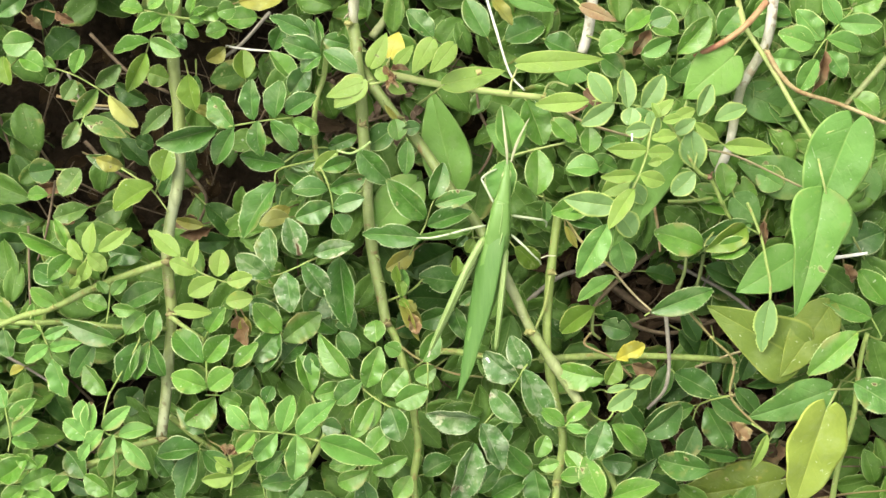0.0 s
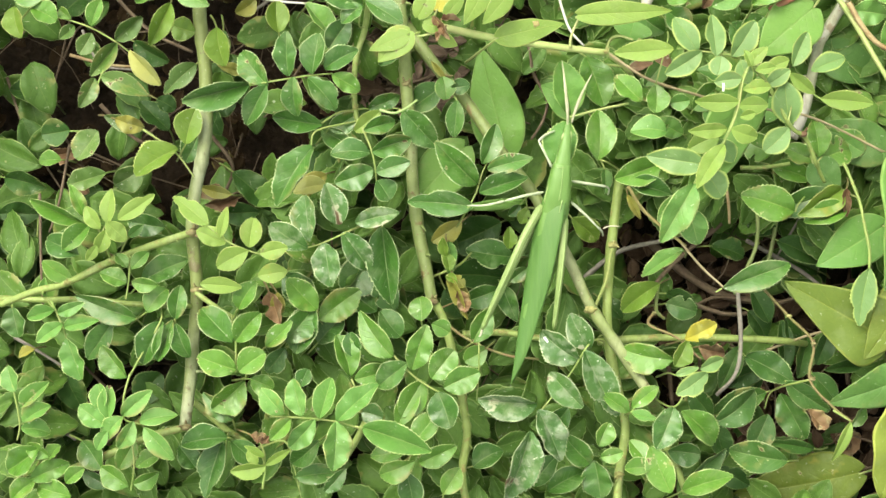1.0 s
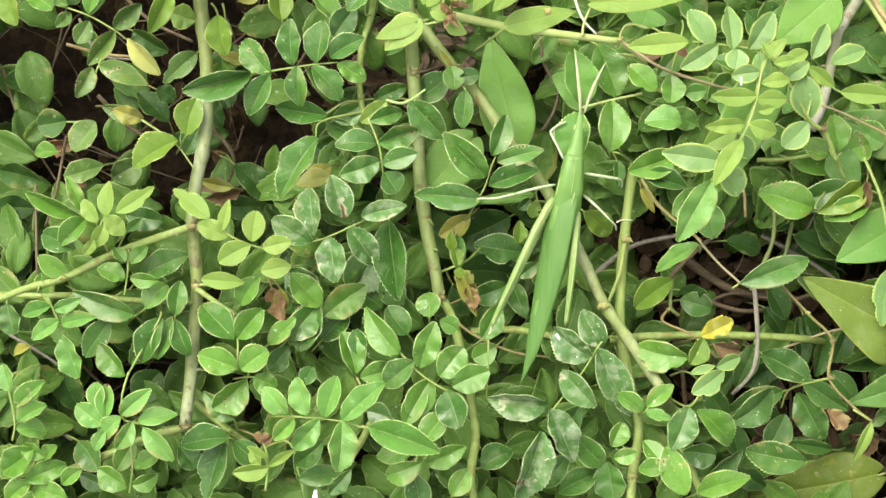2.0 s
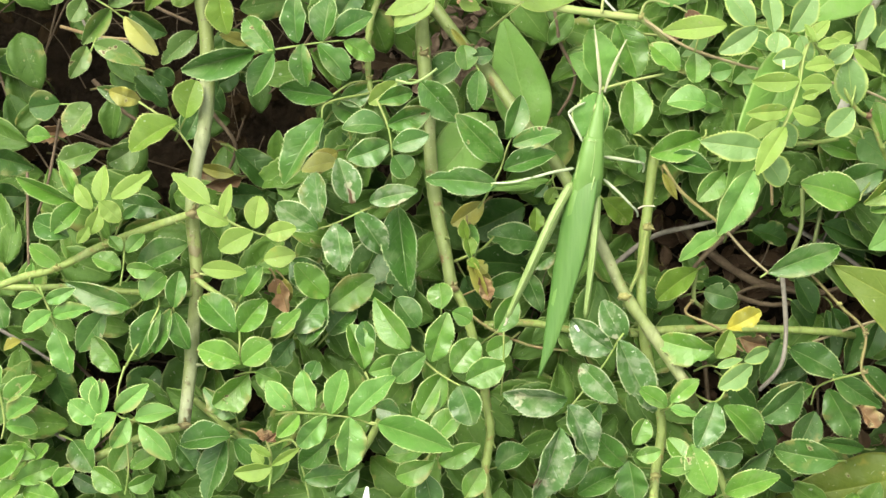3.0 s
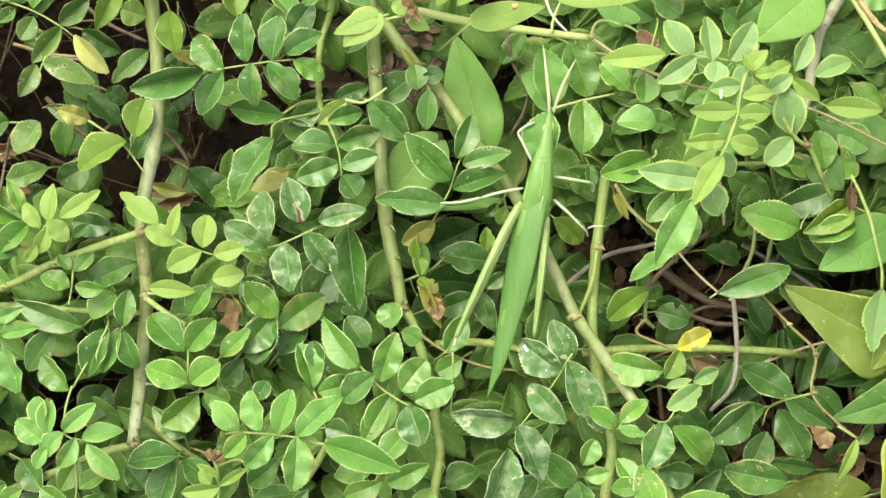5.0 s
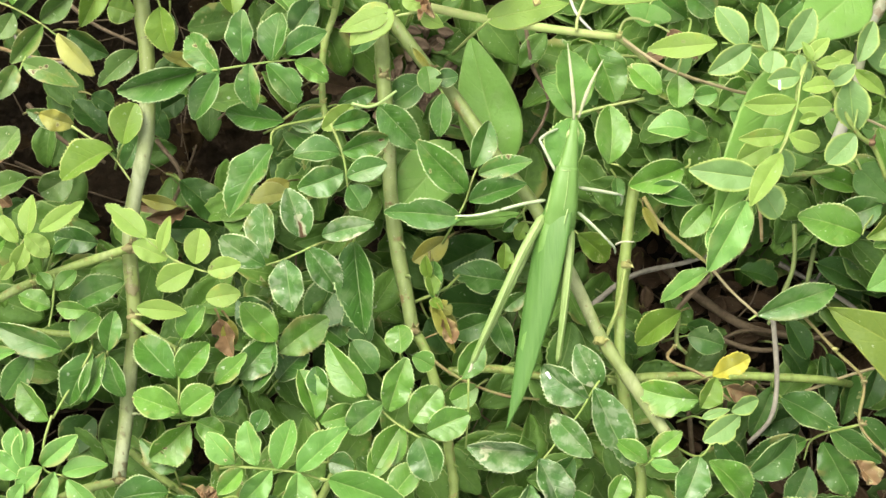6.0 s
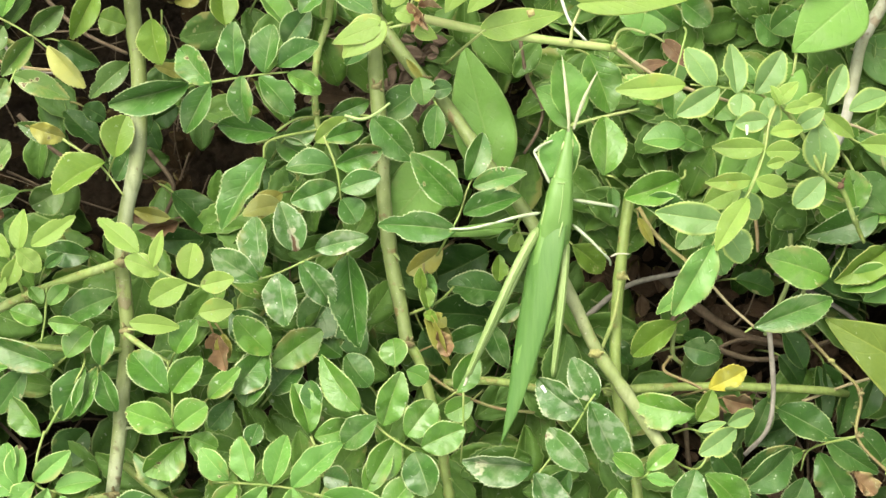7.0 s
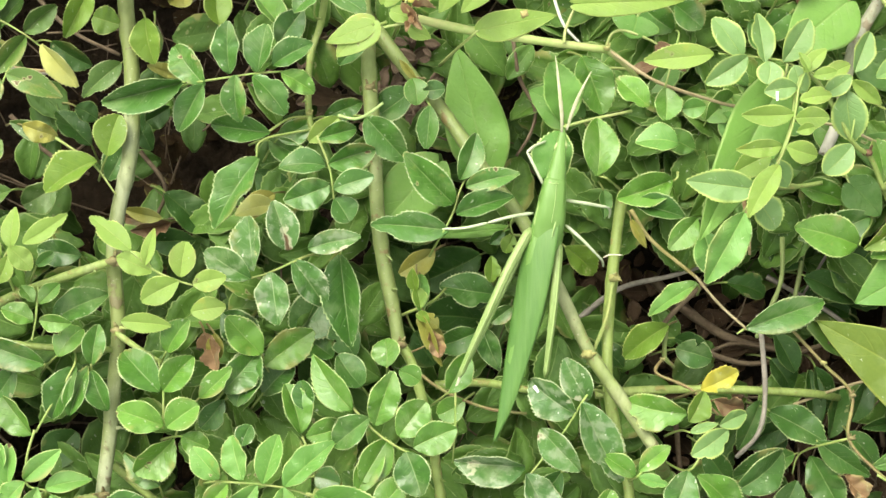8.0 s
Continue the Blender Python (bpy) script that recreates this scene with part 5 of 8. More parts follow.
stem(cane_b, [(-33.2, 61, 2), (-33.9, 56.1, 2), (-34.9, 49.5, 2), (-36.8, 43.7, 2), (-37.5, 37.2, 2), (-37.2, 28.9, 2), (-35.9, 23.7, 2)], 1.7, FRESH_CANE, prickles=3)
stem(cane_b, [(-21.8, 65, -24), (-16.3, 72.8, -25), (-14.3, 78.8, -26)], 2.6, CANE, prickles=0)
stem(cane_b, [(-40.6, -64.8, -4), (-37.1, -59.5, -2), (-34.5, -54.3, 0)], 2, FRESH_CANE, prickles=0)
stem(cane_b, [(-7.6, -75.1, 0), (-6.8, -83.9, -14), (-6.2, -96.4, -50), (-5.8, -108.9, -97)], 2.5, FRESH_CANE, taper=1.15, prickles=2)
joint(cane_b, -27.9, 66.6, -5, 3.3, PALE_KNOT)
joint(cane_b, -16.6, -22.1, -2, 3.6, KNOT)
joint(cane_b, -9.2, -42.7, 1, 2.6, PALE_KNOT)
joint(cane_b, -37.1, 29.4, 3, 2.1, PALE_KNOT)
joint(cane_b, -23.7, 36.5, -5, 3.6, KNOT)
k = stalk(cane_b, 0.6, (-54.1, 71.2, -36.3), (-54.1, 69.7, -20.3), (-54.8, 69.2, -12.3), (-55.5, 69.3, -10.3))
leaf(k, "mid", -55.4, 69.3, -9.9, -64.5, 68.2, -8.3, 7.4, 9.3)
k = stalk(cane_b, 0.6, (-34.6, 60.4, 9.5), (-35.3, 56, 9.5), (-35.9, 50.3, 9.5), (-34.7, 50.9, 2))
leaf(k, "dark", -38.1, 61.5, 10.6, -49.4, 66.3, 12.1, 5.8, -6.6)
leaf(k, "dark", -35, 55.7, 10.8, -45.9, 59.6, 11.5, 7.1, 1.1)
leaf(k, "dark", -35.5, 56.7, 10.6, -38.8, 66.1, 8.2, 4.8, -19.8)
leaf(k, "dark", -35, 58.9, 10.8, -36.2, 66.2, 10.9, 2.4, 12.5)
leaf(k, "dark", -34.2, 60.1, 11.4, -27, 58, 10.4, 6, 20.6)
leaf(k, "dark", -34.1, 56.6, 11, -24.5, 50.6, 11.9, 6.1, -20.5)
leaf(k, "dark", -35, 55.3, 11.7, -40.6, 51, 12.1, 5.2, 21.9)
k = stalk(cane_b, 0.6, (-55.3, 58.2, -30.8), (-52.6, 57.8, -14.8), (-50.8, 58.3, -6.8), (-50, 58.9, -4.8))
leaf(k, "dark", -50, 58.8, -4.4, -46.9, 65.7, -3.7, 5.3, 5.3)
k = stalk(cane_b, 0.6, (-42.7, 47.7, -24.9), (-42.4, 47.5, -8.9), (-42.7, 48, -0.9), (-43.2, 48.6, 1.1))
leaf(k, "mid", -43.1, 48.6, 1.6, -50.6, 57.7, -0.2, 5.6, 22.8)
k = stalk(cane_b, 0.6, (-46.4, 24.7, 5.1), (-41.5, 27.9, 5.1), (-37.2, 28.9, 2))
leaf(k, "dark", -45.8, 24.6, 6, -59.5, 27, 2.2, 6.2, -5.3)
k = stalk(cane_b, 0.6, (-50, 44.5, -25), (-47.3, 44.3, -9), (-45.4, 44.8, -1), (-44.5, 45.3, 1))
leaf(k, "dark", -44.4, 45.3, 1.5, -38.9, 52.8, 3.2, 6.9, 5.4)
k = stalk(cane_b, 0.6, (-30, 32, -22.3), (-27.5, 30.2, -6.3), (-25.6, 29.1, 1.7), (-24.6, 28.5, 3.7))
leaf(k, "dark", -24.6, 28.5, 3.9, -15.7, 18.8, 3.8, 7.9, 10.3)
k = stalk(cane_b, 0.6, (-27.7, 31.1, -20.4), (-28.4, 29.6, -4.4), (-29.5, 28.6, 3.6), (-30.4, 28.2, 5.6))
leaf(k, "lime", -30.4, 28.3, 5.3, -37.2, 22.9, 4.2, 4.9, -11.2)
k = stalk(cane_b, 0.6, (-40.5, 31.6, -31.6), (-37.5, 30.6, -15.6), (-35.2, 30.1, -7.6), (-34.1, 29.9, -5.6))
leaf(k, "dark", -34.1, 29.9, -6, -25.4, 33.3, -5.7, 5, 12.8)
k = stalk(cane_b, 0.6, (-49.5, 21.6, -24.8), (-46.9, 22.3, -8.8), (-45.1, 23.2, -0.8), (-44.3, 23.9, 1.2))
leaf(k, "dark", -44.3, 23.9, 1.3, -36.5, 27.8, 2.4, 5.6, 18.2)
k = stalk(cane_b, 0.6, (0.4, 61.7, -21.3), (-0.8, 60.8, -5.3), (-2.1, 60.9, 2.7), (-2.8, 61.3, 4.7))
leaf(k, "dark", -2.8, 61.3, 4.6, -10.3, 69.2, 4.4, 6.2, 19.4)
k = stalk(cane_b, 0.6, (-36.4, 26, 2), (-47.1, 23, 6.4), (-48.6, 18.9, 6.4))
leaf(k, "dark", -48.3, 19, 7.1, -58.4, 3.6, 7.6, 7.8, 22.4)
k = stalk(cane_b, 0.6, (-57.7, 21.7, -46.9), (-54.3, 20.4, -30.9), (-51.8, 19.5, -22.9), (-50.7, 19.1, -20.9))
leaf(k, "deep", -50.7, 19.1, -21.4, -41.2, 9.1, -21.4, 8.3, 5)
k = stalk(cane_b, 0.6, (-53.1, 25.8, -26.9), (-49.8, 24.7, -10.9), (-47.3, 24, -2.9), (-46.2, 23.7, -0.9))
leaf(k, "dark", -46.2, 23.7, -0.8, -36.7, 18.3, -0.4, 5.6, 9.1)
k = stalk(cane_b, 0.6, (-35, 23.6, 9.7), (-32.2, 16.3, 9.7), (-31.2, 9.1, 9.7))
leaf(k, "dark", -33.1, 17.1, 10.2, -43.5, 17.3, 9.8, 6.3, 16.1)
leaf(k, "dark", -32.4, 17.1, 11.4, -22.2, 20.5, 10, 6, 16.8)
leaf(k, "dark", -32.1, 12.6, 11.2, -41.8, 8.8, 13.1, 6.8, -13)
leaf(k, "dark", -31.3, 11.8, 11.4, -22.5, 14.5, 12.7, 5.6, -1.1)
leaf(k, "dark", -31, 9.7, 10.8, -27.8, 4.7, 9.7, 6.5, -16.5)
leaf(k, "dark", -34.5, 22.8, 10.9, -26.2, 25.4, 9.1, 4.8, 5.6)
k = stalk(cane_b, 0.6, (-43.1, 9.8, -29.2), (-43.4, 9.6, -13.2), (-44.4, 9.5, -5.2), (-45.2, 9.5, -3.2))
leaf(k, "pale_yellow", -45.2, 9.5, -2.9, -53.9, 7.5, -1.8, 5.2, 14.6)
k = stalk(cane_b, 0.6, (-45, -33, -20), (-46, -29, -8), (-47, -27, -4))
leaf(k, "mid", -47, -27, -4, -36, -19, -4, 8.2, 10)
leaf(k, "dark", -53, -36, 0, -49, -23, -2, 8.9, -8)
leaf(k, "dark", -57, -15, -7, -48, -23, -6, 8.5, 12)
leaf(k, "dark", -33, -9, -16, -41, -20, -16, 11.3, -10)
leaf(k, "dark", -32, -25, -14, -40, -19, -18, 8.7, 14)
leaf(k, "dark", -27, -25, -12, -31, -16, -12, 7.5, -6)
k = stalk(cane_b, 0.6, (-35.6, -1.4, -15.4), (-36.1, -2.2, 2.6), (-38, -3.4, 11.6), (-45, -6.6, 11.6), (-49.3, -7.9, 11.6))
leaf(k, "worn", -40.5, -1.8, 13.1, -44.1, 8.6, 15.4, 7.1, 6)
leaf(k, "worn", -48.5, -6.3, 13.3, -50.4, 6, 10.5, 6.9, -19.1)
leaf(k, "worn", -39.9, -3.9, 12.4, -32.8, -13.9, 10.2, 6.8, -6)
leaf(k, "worn", -44.8, -6.6, 13, -43.2, -18, 13.8, 7.7, 11.7)
leaf(k, "worn", -49, -8, 12.7, -59, -1.8, 11.8, 6.8, 2.1)
leaf(k, "worn", -36.6, -1.4, 13.4, -25.2, 1.3, 14.1, 5.3, -0.2)
k = stalk(cane_b, 0.6, (-30.2, 1.8, -20.6), (-29.8, 0.2, -4.6), (-29.8, -1.4, 3.4), (-30, -2.3, 5.4))
leaf(k, "dark", -30.1, -2.3, 4.9, -27.8, -22.6, 6.9, 8.5, 10.6)
k = stalk(cane_b, 0.6, (-10.9, -3, -20.6), (-9.5, -1.1, -2.6), (-8, 1.5, 6.4), (-5.2, 6.7, 6.4), (-2.9, 13.5, 6.4), (1, 18.9, 6.4))
leaf(k, "dark", -6, 3.1, 6.9, -23.3, 4.4, 6.2, 7, -7)
leaf(k, "dark", -5, 8.9, 7.8, -16, 19.9, 10.7, 7.5, -5.7)
leaf(k, "dark", -3.4, 14.3, 7.4, 0.5, 24.9, 7.1, 5.9, 9.4)
leaf(k, "dark", -4.4, 6.8, 8.2, 8.4, 10.9, 8.3, 5.8, -9.8)
leaf(k, "dark", -2.3, 12.8, 7.8, 9.4, 15.7, 9.6, 5.2, 0.9)
k = stalk(cane_b, 0.6, (-5.6, 2.4, -33.3), (-6.8, 1.2, -17.3), (-8, 0.1, -9.3), (-8.7, -0.5, -7.3), material=RED_STALK)
leaf(k, "yellowed", -8.7, -0.5, -7.7, -16.8, -6, -7.2, 5.4, -20.5)
k = stalk(cane_b, 0.6, (-14.6, -2, -32.7), (-13.4, -3.5, -16.7), (-12.5, -5, -8.7), (-12.1, -5.9, -6.7), material=RED_STALK)
leaf(k, "fresh", -12.1, -5.9, -6.7, -11.8, -15, -4.8, 4.4, 2)
k = stalk(cane_b, 0.6, (-11.9, -13, -34.3), (-11.3, -14.2, -18.3), (-10.9, -15.7, -10.3), (-10.8, -16.6, -8.3), material=RED_STALK)
leaf(k, "yellowed", -10.8, -16.6, -8.8, -6.7, -23.1, -9.6, 4.7, 14.9)
k = stalk(cane_b, 0.6, (-11.5, -19.9, -69.5), (-9.6, -20.3, -53.5), (-8, -20.9, -45.5), (-7, -21.4, -43.5))
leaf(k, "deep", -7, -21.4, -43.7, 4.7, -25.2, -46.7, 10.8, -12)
k = stalk(cane_b, 0.6, (-19.7, -32.9, -22.1), (-19.4, -30.2, -6.1), (-19.4, -28.1, 1.9), (-19.5, -27, 3.9))
leaf(k, "mid", -19.5, -27, 3.9, -20.1, -20.7, 2.3, 6.6, -13.5)
k = stalk(cane_b, 0.6, (-27.9, -34.7, 8.4), (-21.7, -41.2, 8.4), (-15.3, -45.3, 8.4), (-12.3, -46.2, 8.4), (-8.8, -46.8, -3))
leaf(k, "mid", -27.2, -36.4, 9.4, -36.2, -24.6, 8.7, 7.1, -19.9)
leaf(k, "mid", -22, -39.7, 9.3, -18, -27.9, 11.8, 6.8, 9)
leaf(k, "mid", -16.8, -27.7, 9.7, -12.3, -30, 8.4, 4.9, -5.1)
leaf(k, "mid", -16.8, -41.9, 10.2, -10.8, -34.5, 9.6, 7.8, 4.5)
leaf(k, "mid", -13.6, -44.3, 10.5, -4.2, -40.2, 10.9, 7.4, 6.5)
leaf(k, "dark", -23.3, -37.9, 9.6, -31.6, -44.3, 6.8, 6.8, 12.9)
leaf(k, "dark", -15.2, -45.4, 10.2, -11.9, -54.6, 11.8, 8.4, 15.6)
k = stalk(cane_b, 0.6, (-23.2, -36.3, -24.8), (-23.6, -34, -8.8), (-24.4, -32.3, -0.8), (-25, -31.5, 1.2))
leaf(k, "dark", -25, -31.4, 1.8, -30.4, -24.5, 2.7, 6.9, 18.8)
k = stalk(cane_b, 0.6, (-38, -42.4, 3.9), (-36.7, -45.7, 3.9), (-34.8, -54.8, -4))
leaf(k, "mid", -38.1, -41.6, 5.3, -41.6, -30.6, 4.5, 6.2, 22.7)
leaf(k, "mid", -37, -42.4, 5.7, -28.2, -39.8, 4.1, 6.2, -3.8)
leaf(k, "dark", -36.6, -36.6, 5, -38.3, -30.1, 4.7, 5.2, -10.2)
k = stalk(cane_b, 0.6, (-23.4, -64.9, 7.5), (-21.8, -59.2, 7.5), (-25, -54.3, 7.5), (-34.8, -54.8, -4))
leaf(k, "mid", -25.8, -54.4, 8, -20.1, -44.1, 5.7, 5.8, -2)
leaf(k, "mid", -24.7, -52.1, 8.1, -18.9, -42.6, 7.1, 7.8, 19.1)
leaf(k, "mid", -21.7, -59.1, 9.3, -15, -51.2, 7.3, 6.2, -23.1)
leaf(k, "mid", -20.1, -64, 9.3, -10.5, -59.7, 11.5, 5.8, 4.7)
leaf(k, "mid", -23.4, -60.8, 8.7, -32.9, -62.3, 7.1, 5.2, 20.2)
leaf(k, "mid", -21.4, -63.7, 9.8, -30.6, -68.3, 7.1, 6.1, -15.1)
k = stalk(cane_b, 0.6, (-36.2, -53.3, 20.8), (-34.3, -53.7, 20.8))
leaf(k, "fresh", -34.2, -53.5, 21.5, -16.8, -59.4, 23.4, 7.6, -6.1)
k = stalk(cane_b, 0.6, (-41.9, -54.5, -27.2), (-38.9, -52.7, -11.2), (-36.6, -51.8, -3.2), (-35.4, -51.5, -1.2))
leaf(k, "dark", -35.4, -51.5, -1.2, -29.7, -53, 0.1, 6.6, 9.7)
k = stalk(cane_b, 0.6, (-54.4, -51.4, -23.2), (-52.7, -48.1, -7.2), (-51.8, -45.7, 0.8), (-51.6, -44.5, 2.8))
leaf(k, "dark", -51.5, -44.5, 2.9, -49.6, -39.9, 2.5, 4.6, -6.3)
k = stalk(cane_b, 0.6, (-45.6, -59.6, -24.1), (-45.5, -58.7, -8.1), (-46.1, -58.7, -0.1), (-46.7, -59, 1.9))
leaf(k, "dark", -46.7, -59, 2.5, -54.4, -65.6, 0.9, 6.2, 3.3)
k = stalk(cane_b, 0.6, (-25.8, -66.6, -24.7), (-24.7, -66.1, -8.7), (-24, -66.7, -0.7), (-23.7, -67.4, 1.3))
leaf(k, "dark", -23.7, -67.3, 1.6, -21.8, -76.2, -0.3, 6.9, -0.9)
k = stalk(cane_b, 0.6, (-14.8, -80.9, -19.4), (-14.2, -76.7, -3.4), (-13.8, -73.8, 4.6), (-13.7, -72.5, 6.6))
leaf(k, "mid", -13.7, -72.4, 6.9, -9.3, -65.7, 6.4, 5.9, 0.2)
k = stalk(cane_b, 0.6, (-10.4, -71, -29.7), (-8.4, -68.4, -13.7), (-6.7, -66.9, -5.7), (-5.7, -66.4, -3.7))
leaf(k, "dark", -5.7, -66.5, -4.2, 2.2, -61.8, -4.5, 6.7, -22.2)
k = stalk(cane_b, 0.6, (1.3, -33.5, -24.3), (-0.1, -33.5, -8.3), (-1.4, -33.9, -0.3), (-2.1, -34.4, 1.7))
leaf(k, "mid", -2.1, -34.4, 1.1, -8.1, -37.8, 0.2, 5.9, -2.4)
k = stalk(cane_b, 0.6, (-9.9, -37, -19.5), (-8.3, -34.9, -3.5), (-6.8, -33.3, 4.5), (-6, -32.6, 6.5))
leaf(k, "mid", -6, -32.6, 6.3, -1.3, -24, 6.2, 6.2, 10.2)
k = stalk(cane_b, 0.6, (13.9, 81.6, -24.7), (13.8, 77.4, -8.7), (14, 74.6, -0.7), (14.2, 73.3, 1.3), material=RED_STALK)
leaf(k, "yellowed", 14.1, 73.2, 1.9, 20.6, 65.5, 0.6, 3.9, -16)
k = stalk(cane_b, 0.6, (-47.8, 41.1, -60.7), (-44.7, 40.3, -44.7), (-42.3, 40.1, -36.7), (-41.1, 40.2, -34.7), material=RED_STALK)
leaf(k, "dead", -41.1, 40.2, -34.8, -30.4, 38, -33.9, 5.3, 1.4)
k = stalk(cane_b, 0.6, (-43.6, 14.5, -32.3), (-43.8, 13.5, -16.3), (-44.7, 12.7, -8.3), (-45.5, 12.4, -6.3), material=RED_STALK)
leaf(k, "yellowed", -45.5, 12.4, -6.6, -51.9, 6.5, -6.6, 5.7, 15.8)
k = stalk(cane_b, 0.6, (-13, -3.8, -5.1), (-12.7, -9.8, -5.1), (-11, -15.4, -5.1), (-9.3, -21, -5.1), (-15.2, -24.3, -3), material=RED_STALK)
leaf(k, "sallow", -13, -10, -4, -14, -5, -3, 2.9, -10)
leaf(k, "sallow", -12, -14, -3, -13, -9, -4, 3.4, 12)
leaf(k, "yellowed", -12, -15, -3, -7, -27, -4, 3.1, 14)
leaf(k, "sallow", -13, -15, -3, -10, -17, -2, 2.5, -10)
leaf(k, "yellowed", -11, -15.2, -4, -8.1, -18.1, -3.4, 3.3, 6)
leaf(k, "dry", -9.7, -18.8, -3.7, -7.8, -25.1, -3.4, 3.8, -12.2)
leaf(k, "yellowed", -11.3, -15.3, -3.7, -12.1, -18.1, -3.2, 2.7, -2.9)

cane_c = thing("rose_cane", 56.8, -73.2, -94, "slanting green rose cane that passes beneath the grasshopper", "rose cane", "rose canes")
stem(cane_c, [(-26, 57, -16), (-20.5, 48, -8), (-13.2, 38.3, -6.4), (-8.2, 32.7, -4.9), (-2.3, 24.3, -3.3), (3.5, 15.9, -1.8), (10.9, 5.9, -0.2), (19.9, -11.4, 1.3), (25.6, -23.6, 2.9), (32.9, -34.5, 4.4), (40.1, -45.5, 6)], 3.3, CANE, prickles=7)
stem(cane_c, [(40.1, -45.5, 6), (46.3, -53.7, -22), (51.9, -64.2, -55), (57.1, -73.6, -97)], 3.3, CANE, taper=1.15, prickles=2)
joint(cane_c, -13.3, 38.5, -5, 3.8, KNOT)
joint(cane_c, 25.1, -24.1, 4, 4.1, PALE_KNOT)
joint(cane_c, -7.4, 31.6, -6, 3.3, PALE_KNOT)
k = stalk(cane_c, 0.6, (-12.2, 42, -32.8), (-12.8, 39.3, -16.8), (-13.5, 37.3, -8.8), (-14.1, 36.3, -6.8))
leaf(k, "dark", -14.1, 36.4, -7.2, -22.9, 30.2, -9.9, 8, 11.5)
k = stalk(cane_c, 0.6, (-16.2, 34.4, -25.8), (-14.3, 34.3, -9.8), (-12.7, 34.7, -1.8), (-11.9, 35.2, 0.2))
leaf(k, "dark", -11.9, 35.2, -0.4, -6.8, 35.8, 0.3, 4.6, -0.3)
leaf(k, "mid", -14, 38, 1, -13, 32, 2, 5.8, -6)
k = stalk(cane_c, 0.6, (-12.4, 37.2, -22.9), (-11.4, 34.5, -6.9), (-10.6, 32.4, 1.1), (-10.2, 31.3, 3.1))
leaf(k, "dark", -10.2, 31.3, 3.2, -11, 21.8, 1.1, 5.2, 10.6)
k = stalk(cane_c, 0.6, (14.4, -11.9, -65.7), (12.2, -11.3, -49.7), (10.2, -10.8, -41.7), (9.1, -10.5, -39.7))
leaf(k, "deep", 9.1, -10.5, -40, -6.4, -9.4, -37.2, 10, -18.7)
k = stalk(cane_c, 0.6, (19.5, 4.1, -33.3), (20, 2.6, -17.3), (20.7, 1.3, -9.3), (21.3, 0.5, -7.3))
leaf(k, "sallow", 21.3, 0.5, -7.8, 28.5, -5.6, -10, 6.4, -1.9)
k = stalk(cane_c, 0.6, (19.6, -8.4, -55.6), (20, -9.6, -39.6), (20.7, -10.9, -31.6), (21.2, -11.7, -29.6))
leaf(k, "deep", 21.2, -11.7, -29.3, 31.3, -18.3, -32, 8.1, 6.9)
k = stalk(cane_c, 0.6, (41.3, -46.8, -8), (46.8, -49.4, 8), (51.3, -42.1, 8), (55.4, -39.6, 8))
leaf(k, "rimmed", 55.5, -40.4, 8.6, 47.4, -46.1, 9.6, 5.8, -11.6)
leaf(k, "rimmed", 53.5, -39.5, 8.9, 59.9, -36.9, 7, 4.2, 12.4)
leaf(k, "dark", 46.5, -49.4, 9.3, 41.9, -60, 11.4, 7.8, -1.7)
leaf(k, "mid", 48.9, -50.4, 9.1, 58.4, -59.4, 6.8, 7.1, -11.4)
k = stalk(cane_c, 0.6, (19.2, 9.2, -16.7), (18.2, 10.5, -0.7), (17.5, 11.9, 7.3), (17.2, 12.8, 9.3))
leaf(k, "fresh", 17.2, 12.8, 8.8, 17.9, 25.9, 7.5, 8.8, -20.2)
k = stalk(cane_c, 0.6, (5.9, -7.5, -28.2), (5.2, -5.6, -12.2), (4.6, -4, -4.2), (4.3, -3, -2.2))
leaf(k, "sallow", 4, -2, -2, 4, -8, -3, 3.8, -8)

cane_d = thing("rose_cane", 37.5, -108.3, -94, "young yellow-green rose cane with a jointed top", "rose cane", "rose canes")
stem(cane_d, [(35.2, 13.3, -10), (34, 8.6, -8.8), (32.2, -4.9, -7.5), (30.8, -19.9, -6.2), (31, -33.2, -5), (33.5, -46.4, -3.8), (35.2, -56.3, -2.5), (33.4, -67.7, -1.2), (32.7, -75.5, 0)], 2.8, FRESH_CANE, prickles=6)
stem(cane_d, [(31.5, -7.8, -2), (30.2, -15.6, -2.7), (27.9, -21.8, -3.3), (26, -26.5, -4)], 1, STALK, prickles=0)
stem(cane_d, [(29, -33.4, -15), (40, -32.6, -16), (53.9, -32.2, -16), (71, -32.6, -16), (82.6, -33.4, -17), (92, -35, -30)], 2.2, FRESH_CANE, prickles=2)
stem(cane_d, [(-8.3, -31.4, -14), (2.7, -30.8, -14), (15, -32.8, -14)], 2.1, FRESH_CANE, prickles=1)
stem(cane_d, [(46.1, -60, -6), (49.5, -66.7, -6), (52, -74.2, -6)], 2, FRESH_CANE, prickles=0)
stem(cane_d, [(43.8, -25, -8), (42, -28.3, -6), (49.3, -31.8, -4), (55.4, -37.6, -2)], 0.8, RED_STALK, prickles=0)
stem(cane_d, [(32.7, -75.1, 0), (33.3, -83.9, -14), (35, -97.3, -50), (37.7, -108.9, -97)], 2.8, FRESH_CANE, taper=1.15, prickles=2)
joint(cane_d, 31.7, -6.8, -2, 3.6, PALE_KNOT)
joint(cane_d, 35.2, -50, 2, 2.6, PALE_KNOT)
joint(cane_d, 33.1, -67.8, 2, 3.3, PALE_KNOT)
